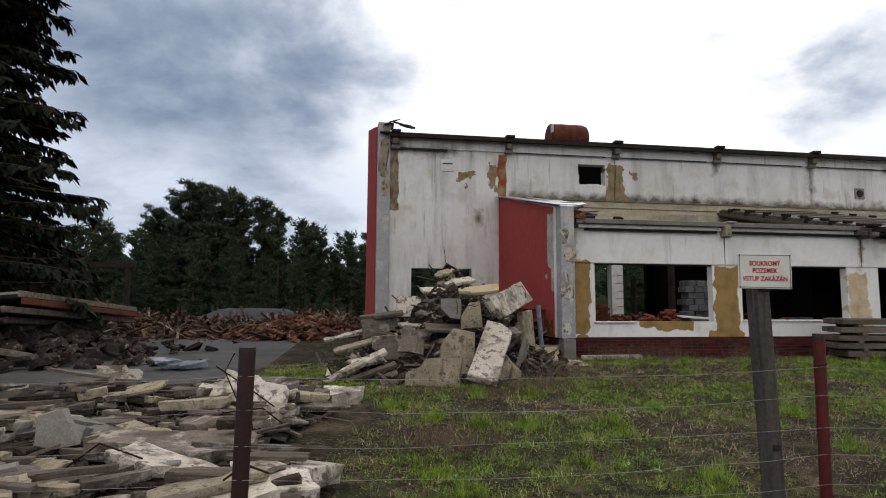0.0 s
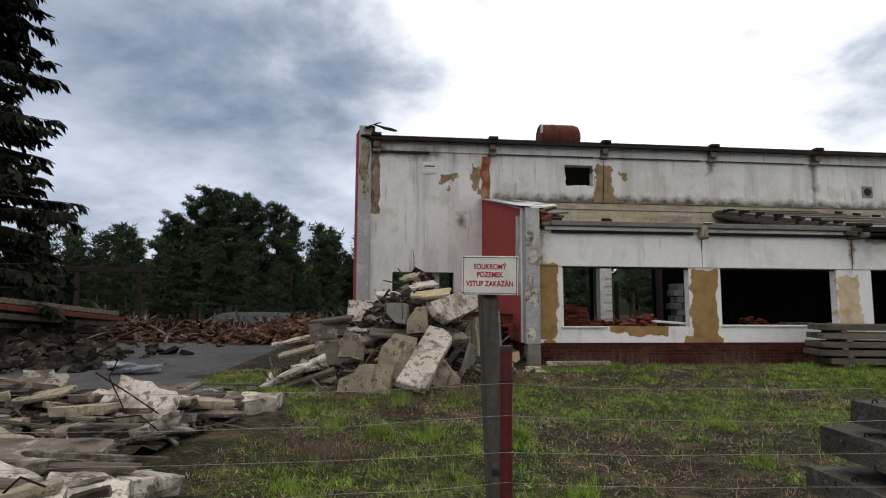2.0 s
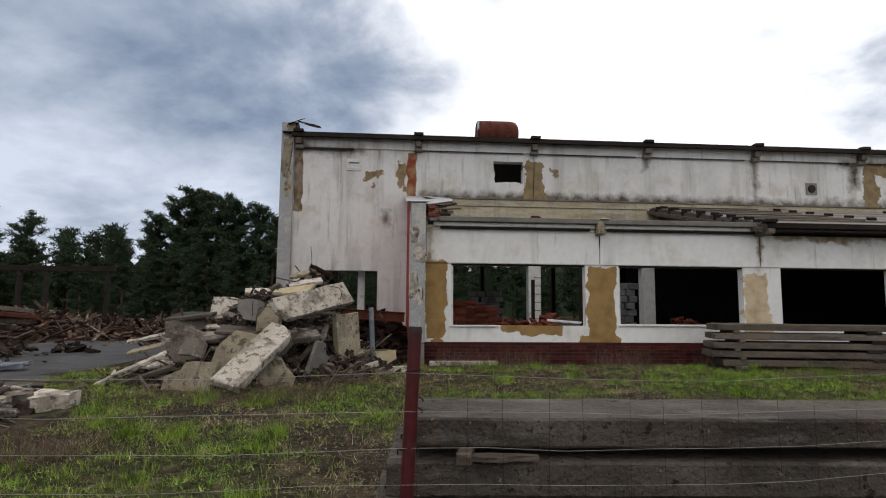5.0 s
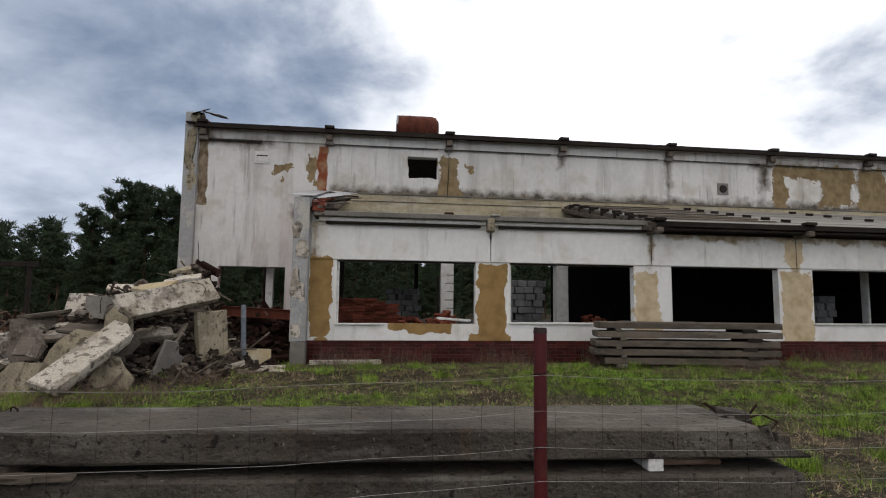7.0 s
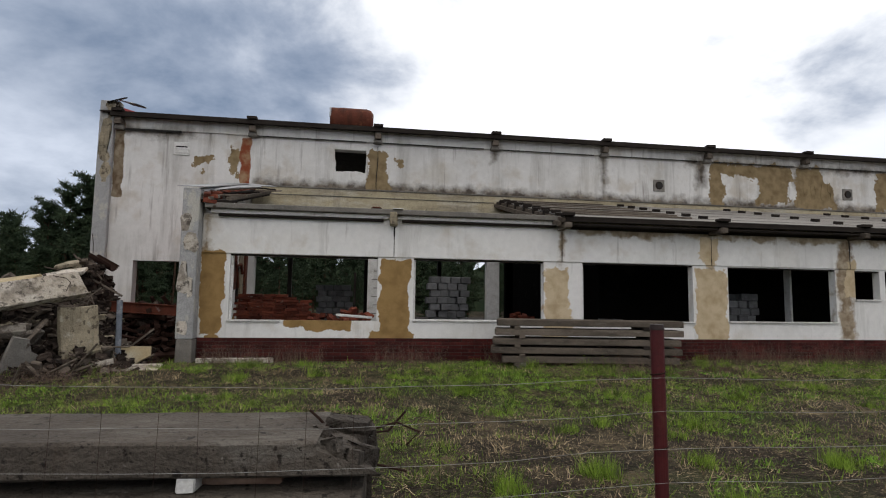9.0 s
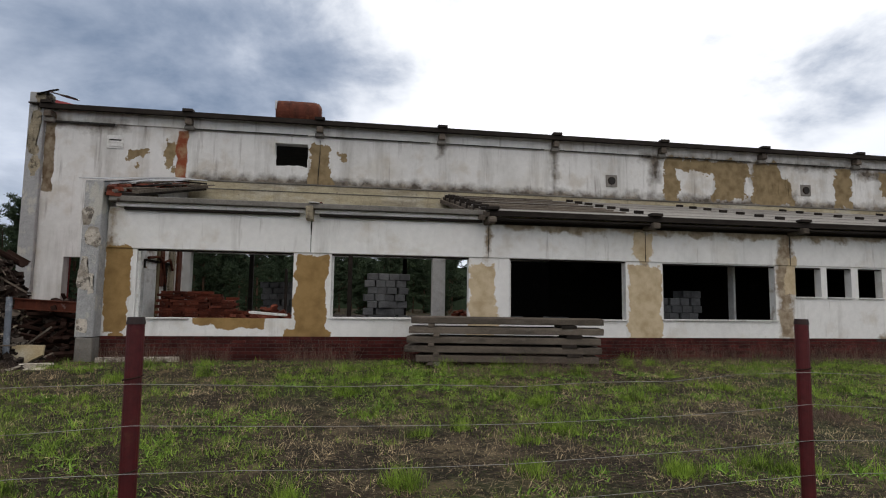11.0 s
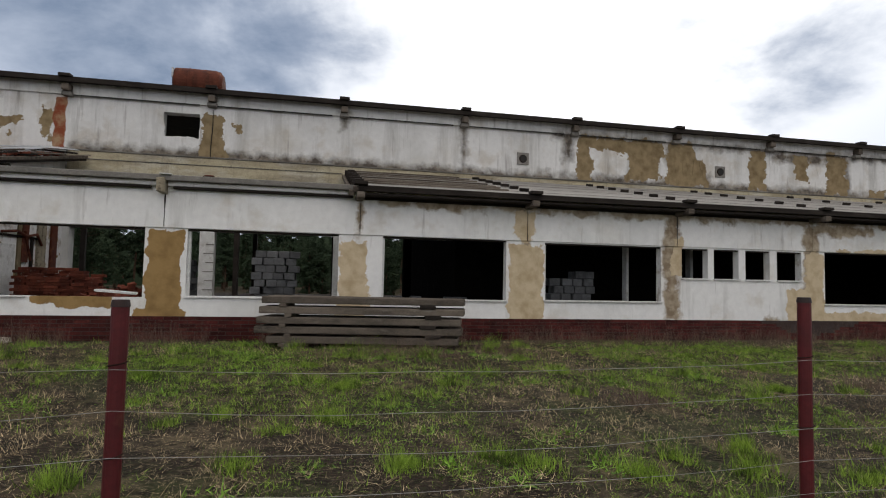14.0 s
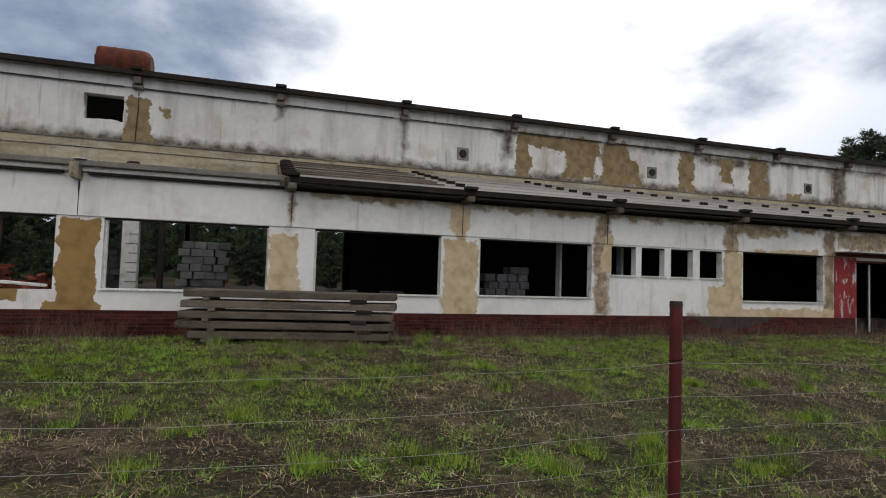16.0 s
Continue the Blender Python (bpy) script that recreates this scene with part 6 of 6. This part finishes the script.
blk = brick_mesh(0.27, 0.24, 0.185, M["block"], 0.014)
for name, x0, y0, cols, rows_, skew in (("block_stack", 10.5, 17.0, 4, 8, 0.1), ("block_stack", 7.2, 20.6, 4, 7, 0.5), ("block_stack", 18.05, 14.9, 4, 6, 0.3), ("block_stack", 14.2, 17.2, 4, 2, 0.2), ("block_stack", 15.7, 16.9, 3, 2, 0.3), ("block_stack", 9.7, 15.0, 7, 1, 0.0)):
    st = thing(name, "stacked grey building blocks inside the wing", "block stack", group="block stacks")
    for k in range(rows_):
        for i in range(cols):
            if k == rows_ - 1 and g.random() < skew:
                continue
            for j in range(2):
                shared("block", blk, st, pose(x0 + 0.285 * i + 0.08 * (k % 2) + g.uniform(-.03, .03), y0 + 0.25 * j + g.uniform(-0.04, 0.04), 1.03 + 0.192 * k, g.uniform(-2, 2), g.uniform(-2, 2), g.uniform(-10, 10)))
scatter_stones("floor_rubble", 1500, lambda g: (g.uniform(5.5, 24), g.uniform(13.8, 19.5), 0.95 + 0.12 * g.random()), (0.03, 0.16), M["debris"], "rubble strewn over the floor", "rubble", 71)

# ---- spruce ----
def needle_spray(verts, faces, p, d, size, g, wide=0.22):
    base = len(verts)
    side = d.cross(Vector((0, 0, 1)))
    side = side.normalized() if side.length > 0.01 else Vector((1, 0, 0))
    q = g.uniform(-0.9, 0.9)
    side = (side * math.cos(q) + Vector((0, 0, 1)) * math.sin(q)) * size * wide
    verts += [p - side * 0.3, p + d * size * 0.45 + side, p + d * size, p + d * size * 0.4 - side]
    faces.append((base, base + 1, base + 2, base + 3))


def spruce_tree(x, y, height, radius, seed):
    g = random.Random(seed)
    t = thing("spruce_tree", "tall dark spruce with drooping branches and cones", "tree", pose(x, y, 0.3))
    bm = bmesh.new()
    tube(bm, [(0, 0, 0), (0.05, 0, height * 0.5), (0, 0, height)], 0.24, 10, 0.02)
    verts, faces = [], []
    z = 0.5
    while z < height - 0.3:
        r = radius * (1 - z / height) ** 0.75
        for _ in range(7):
            az, tilt = g.uniform(0, math.tau), g.uniform(-0.05, 0.25)
            ln = r * g.choice((0.45, 0.6, 0.75, 0.9, 1.0, 1.12))
            pts = []
            for i in range(7):
                f = i / 6
                rr = ln * f
                pts.append(Vector((rr * math.cos(az), rr * math.sin(az), z + tilt * rr - 0.42 * ln * f * f * g.uniform(0.6, 0.75) + 0.12 * ln * f ** 4)))
            tube(bm, pts, 0.03, 4, 0.006)
            for i in range(1, 7):
                for s in range(int(10 + 13 * ln / radius * 1.6)):
                    p = pts[i - 1].lerp(pts[i], g.random())
                    d = (pts[i] - pts[i - 1]).normalized()
                    sd = Vector((-math.sin(az), math.cos(az), 0)) * g.uniform(-1.1, 1.1)
                    dd = (d * 0.6 + sd + Vector((0, 0, g.uniform(-1.7, -0.1)))).normalized()
                    needle_spray(verts, faces, p, dd, g.uniform(0.16, 0.44), g)
                    if s % 2 == 0:
                        needle_spray(verts, faces, p + dd * 0.18, (dd + Vector((g.uniform(-.6, .6), g.uniform(-.6, .6), -0.5))).normalized(), g.uniform(0.1, 0.24), g)
        z += g.uniform(0.16, 0.30)
    part("trunk", bm, M["bark"], t)
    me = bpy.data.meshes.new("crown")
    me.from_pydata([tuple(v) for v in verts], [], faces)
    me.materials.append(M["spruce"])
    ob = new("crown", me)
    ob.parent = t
    return t


spruce_tree(-9.15, 15.3, 19.0, 3.3, 3)

# ---- pine wood ----
def pine_tree(height, seed, bare=0.3, bushy=1.0, rich=1.0):
    g = random.Random(seed)
    t = thing("pine_tree", "dark green pine with a bare reddish trunk at the wood's edge", "tree", pose(0, 0, -50), "pine wood")
    bm = bmesh.new()
    lean = g.uniform(-0.4, 0.4)
    tube(bm, [(0, 0, 0), (lean * 0.4, 0.1, height * 0.4), (lean, 0, height * 0.75), (lean, 0, height * 0.97)], 0.16, 7, 0.02)
    verts, faces = [], []
    n = int(34 * bushy)
    for b in range(n):
        f = bare + (1 - bare) * (b + g.random()) / n
        z = height * f
        az = g.uniform(0, math.tau)
        ln = height * 0.17 * bushy * (1.18 - f) ** 0.6 * g.choice((0.35, 0.6, 0.8, 1.0, 1.25)) + 0.2
        root = Vector((lean * min(1, f / 0.75), 0, z))
        tip = root + Vector((ln * math.cos(az), ln * math.sin(az), ln * g.uniform(0.1, 0.55) + 0.5 * f * f))
        tube(bm, [root, root.lerp(tip, 0.5) + Vector((0, 0, -0.05 * ln)), tip], 0.045, 4, 0.012)
        long = 1.0 if rich == 1.0 else 1.7
        for c in range(9):
            q = root.lerp(tip, 0.22 + 0.80 * (c + g.random()) / 9) + Vector((g.gauss(0, 0.10 * ln), g.gauss(0, 0.10 * ln), g.gauss(0, 0.05 * ln)))
            for s in range(int(32 * rich)):
                d = Vector((g.gauss(0, 0.8), g.gauss(0, 0.8), g.gauss(0.45, 0.6))).normalized()
                p = q + Vector((g.gauss(0, 0.16), g.gauss(0, 0.16), g.gauss(0, 0.08)))
                side = d.cross(Vector((g.gauss(0, 1), g.gauss(0, 1), g.gauss(0, 1)))).normalized() * g.uniform(0.026, 0.050) * long
                b0 = len(verts)
                verts += [p - side, p + side, p + d * g.uniform(0.14, 0.36) * long]
                faces.append((b0, b0 + 1, b0 + 2))
    part("trunk", bm, M["bark"], t)
    me = bpy.data.meshes.new("crown")
    me.from_pydata([tuple(v) for v in verts], [], faces)
    me.materials.append(M["needle"])
    ob = new("crown", me)
    ob.parent = t
    return t


kinds = [pine_tree(10.0, 1, 0.42, 1.15), pine_tree(9.0, 2, 0.30, 1.3), pine_tree(11.0, 3, 0.5, 1.0), pine_tree(7.0, 4, 0.06, 1.35), pine_tree(8.5, 5, 0.34, 1.2), pine_tree(9.0, 6, 0.25, 1.3, 0.3), pine_tree(8.0, 7, 0.1, 1.3, 0.3)]
used = set()


def plant(kind, x, y, s, turn):
    if kind not in used:
        used.add(kind)
        kinds[kind].matrix_basis = pose(x, y, 0.3, 0, 0, turn) @ Matrix.Diagonal((s, s, s, 1))
        return
    ob = copy_thing(kinds[kind], pose(x, y, 0.3, 0, 0, turn))
    ob.scale = (s, s, s)


g = random.Random(12)
# the tall clump
for x, y, k, s in ((-16.6, 51.5, 1, 1.05), (-15.2, 50.5, 0, 1.10), (-13.6, 52, 4, 1.38), (-12.2, 50.6, 2, 1.04), (-11.0, 52.0, 0, 1.15), (-9.6, 51.0, 1, 1.2), (-14.4, 54, 2, 1.1), (-8.4, 52.2, 4, 1.22), (-6.9, 51.0, 2, 0.86), (-12.8, 48.6, 3, 0.9), (-10.2, 48.4, 3, 0.8), (-17.6, 53, 4, 0.95), (-15.9, 48.8, 3, 0.75), (-7.6, 48.8, 3, 0.7)):
    plant(k, x + 0.3, y, s * 0.92, g.uniform(0, 360))
# lower wood to both sides
for i in range(64):
    x = -62 + i * 1.95 + g.uniform(-0.8, 0.8)
    y = 55 + g.uniform(-3, 4) + (4 if x < -18 else 0)
    plant(g.choice((0, 1, 1, 3, 4, 4)), x, y, g.uniform(0.60, 0.80) * (1.28 if x < -21 else 1.0), g.uniform(0, 360))
for i in range(40):
    x = -70 + i * 3.4 + g.uniform(-1, 1)
    plant(g.choice((5, 6)), x, 62 + g.uniform(-2, 3), g.uniform(0.7, 0.88), g.uniform(0, 360))
for i in range(34):
    x = -40 + i * 2.1 + g.uniform(-0.8, 0.8)
    plant(3, x, 47 + g.uniform(-1.5, 2.5) + (3 if x < -18 else 0), g.uniform(0.35, 0.62), g.uniform(0, 360))
for x, y, k, s in ((81.5, 50, 1, 2.0), (86, 51, 0, 2.0), (73.5, 54, 3, 2.1), (84, 54, 4, 2.2)):
    plant(k, x, y, s, g.uniform(0, 360))

g = random.Random(40)
for i in range(70):
    plant(6, -85 + i * 2.9 + g.uniform(-1, 1), 68 + g.uniform(-3, 4), g.uniform(0.95, 1.25), g.uniform(0, 360))
bm = bmesh.new()
low_, high_ = [], []
for i in range(400):
    x = -150 + i * 0.85
    low_.append(bm.verts.new((x, 82 + 2 * noise.noise(Vector((x * 0.2, 1, 1))), 0.2)))
    high_.append(bm.verts.new((x, 83, 7.4 + 1.6 * noise.noise(Vector((x * 0.15, 2, 2))) + g.uniform(-0.7, 0.9))))
for i in range(399):
    bm.faces.new((low_[i], low_[i + 1], high_[i + 1], high_[i]))
structure(part("backdrop", bm, M["needle"]), "dark depth of the pine wood", "backdrop")

# ---- grass, straw and weeds ----
def blades(name, n, where, height, width, material, label, category, seed, lean=0.5):
    g = random.Random(seed)
    verts, faces = [], []
    while len(faces) < n:
        spot = where(g)
        if spot is None:
            continue
        x, y, dens = spot
        z = ground_z(x, y) - 0.01
        for _ in range(dens):
            bx, by = x + g.gauss(0, 0.035), y + g.gauss(0, 0.035)
            lush = 0.55 + 1.5 * max(0.0, noise.noise(Vector((x * 3.1, y * 3.1, 4.0))) + 0.15) if name != "weed_stalks" else 1.0
            h, w, q = g.uniform(*height) * lush, g.uniform(*width), g.uniform(0, math.tau)
            lx, ly = g.gauss(0, lean) * h, g.gauss(0, lean) * h
            b = len(verts)
            verts += [(bx - w * math.cos(q), by - w * math.sin(q), z), (bx + w * math.cos(q), by + w * math.sin(q), z), (bx + lx, by + ly, z + h * max(0.25, 1 - 0.5 * (lx * lx + ly * ly) / (h * h)))]
            faces.append((b, b + 1, b + 2))
    return raw_mesh(name, verts, faces, material, label, category)


def field(x, y):
    return noise.noise(Vector((x * 0.42, y * 0.42, 2.0))) + 0.55 * noise.noise(Vector((x * 1.3, y * 1.3, 6.0)))


def clear(x, y):
    if x < 0.35 + 0.35 * math.sin(y * 1.7) and 3.0 < y < 9.4:
        return False
    if y > 9.6 and x < 4.4 and heap_z(x, y) - ground_z(x, y) > 0.06:
        return False
    if y > 9.8 and x < -1.5:
        return False
    return not (4.3 < x < 8.5 and 3.25 < y < 4.4)


def lawn(g):
    y = 2.0 + 10.9 * g.random() ** 0.8
    x = g.uniform(-1.5, 31)
    if not clear(x, y) or field(x, y) + g.gauss(0, 0.20) + 0.32 * smooth(5.5, 2.0, x) + 0.30 * smooth(6.5, 10.5, y) < 0.16 or (y > 11.9 and g.random() < 0.75):
        return None
    return x, y, 5


def dry(g):
    y = 2.0 + 10.95 * g.random() ** 0.8
    x = g.uniform(-1.5, 31)
    if not clear(x, y) or field(x, y) + g.gauss(0, 0.30) > 0.42:
        return None
    return x, y, 4


def tufts(g):
    x, y = g.choice(TUFTS)
    return x + g.gauss(0, 0.09), y + g.gauss(0, 0.09), 8


blades("grass", 270000, lawn, (0.03, 0.115), (0.0025, 0.006), M["grass"], "short bright green spring grass in patches", "grass", 1, 0.75)
blades("dead_grass", 260000, dry, (0.03, 0.115), (0.0018, 0.0042), M["straw"], "matted dead straw-coloured grass", "grass", 2, 1.3)
g = random.Random(9)
TUFTS = [(x, y) for x, y in ((g.uniform(0.6, 26), g.uniform(4.5, 12.3)) for _ in range(120)) if clear(x, y)] + [(12.9, 5.9), (13.0, 6.0), (12.95, 11.0), (13.4, 10.6), (12.6, 10.9), (14.0, 10.8), (16.6, 8.0)]
blades("grass_tufts", 34000, tufts, (0.07, 0.22), (0.002, 0.005), M["grass"], "taller tufts of green grass", "grass", 3, 0.35)


def wall_weeds(g):
    x, y = g.uniform(5.4, 30), 12.95 - abs(g.gauss(0, 0.5))
    return (x, y, 3) if clear(x, y) and noise.noise(Vector((x * 0.8, 3, 3))) > -0.2 else None


def leafy(g):
    x, y = g.choice(LEAFY)
    return x + g.gauss(0, 0.16), y + g.gauss(0, 0.12), 6


g = random.Random(19)
LEAFY = [(x, y) for x, y in ((g.uniform(0.6, 27), 4.2 + 8.6 * g.random() ** 0.6) for _ in range(420)) if clear(x, y) and field(x, y) > -0.1] + [(g.gauss(13.6, 1.1), g.gauss(11.0, 0.35)) for _ in range(50)]
blades("weed_leaves", 46000, leafy, (0.025, 0.09), (0.008, 0.017), M["leaf"], "low leafy green weeds among the grass", "weeds", 6, 1.2)
blades("weed_stalks", 6000, wall_weeds, (0.18, 0.6), (0.0015, 0.003), M["weed"], "dry brown weed stalks along the plinth", "weeds", 4, 0.25)


def bramble(g):
    x, y = g.choice(BRAMBLES)
    return x + g.gauss(0, 0.28), y + g.gauss(0, 0.2), 4


BRAMBLES = [(2.9, 9.2), (3.4, 9.6), (3.9, 10.4), (1.2, 9.3), (4.3, 11.2), (2.2, 8.9), (13.3, 10.9), (13.8, 11.2), (12.2, 10.9), (14.2, 10.7), (15.4, 11.3), (1.0, 6.9), (1.3, 6.7), (16.0, 7.6), (20.0, 8.0), (23.0, 10.0), (3.6, 10.5), (2.9, 9.6)]
blades("brambles", 11000, bramble, (0.12, 0.45), (0.0015, 0.003), M["weed"], "tangled brown bramble shoots in the grass", "weeds", 5, 0.7)

# ---- clinker bricks of the plinth ----
stretcher = brick_mesh(0.278, 0.03, 0.064, M["brick"], 0.004)
header = brick_mesh(0.132, 0.03, 0.064, M["brick"], 0.004)
g = random.Random(2)
far_v, far_f, count = [], [], 0
for c in range(8):
    z = PLINTH - 0.036 - 0.0745 * c
    x = 5.19 if c % 2 == 0 else 5.19 - 0.143
    while x < 28.7:
        x1 = min(x + 0.278, 28.70)
        x0 = max(x, 5.19)
        gone = x0 > 22.75 + 0.22 * c and x1 < 25.9 - 0.3 * c
        if x1 - x0 > 0.05 and not gone and z > 0.42:
            dy = g.uniform(-0.004, 0.004)
            if x0 < 16.2 and c < 6 and x1 - x0 > 0.27 and count < 300 and (x0 < 11.3 or x0 > 14.6):
                shared("brick", stretcher, plinth, pose((x0 + x1) / 2, FY + dy, z, 0, 0, 0))
                count += 1
            else:
                b = len(far_v)
                far_v += [(xx, yy, zz) for zz in (z - 0.032, z + 0.032) for xx, yy in ((x0, FY - 0.014 + dy), (x1, FY - 0.014 + dy), (x1, FY + 0.013), (x0, FY + 0.013))]
                far_f += [tuple(b + i for i in f) for f in BOX_FACES]
        x += 0.288
ob = raw_mesh("brick_courses", far_v, far_f, M["brick_far"], "further clinker brick courses", "brickwork")
ob.parent = plinth
del ob["category"]
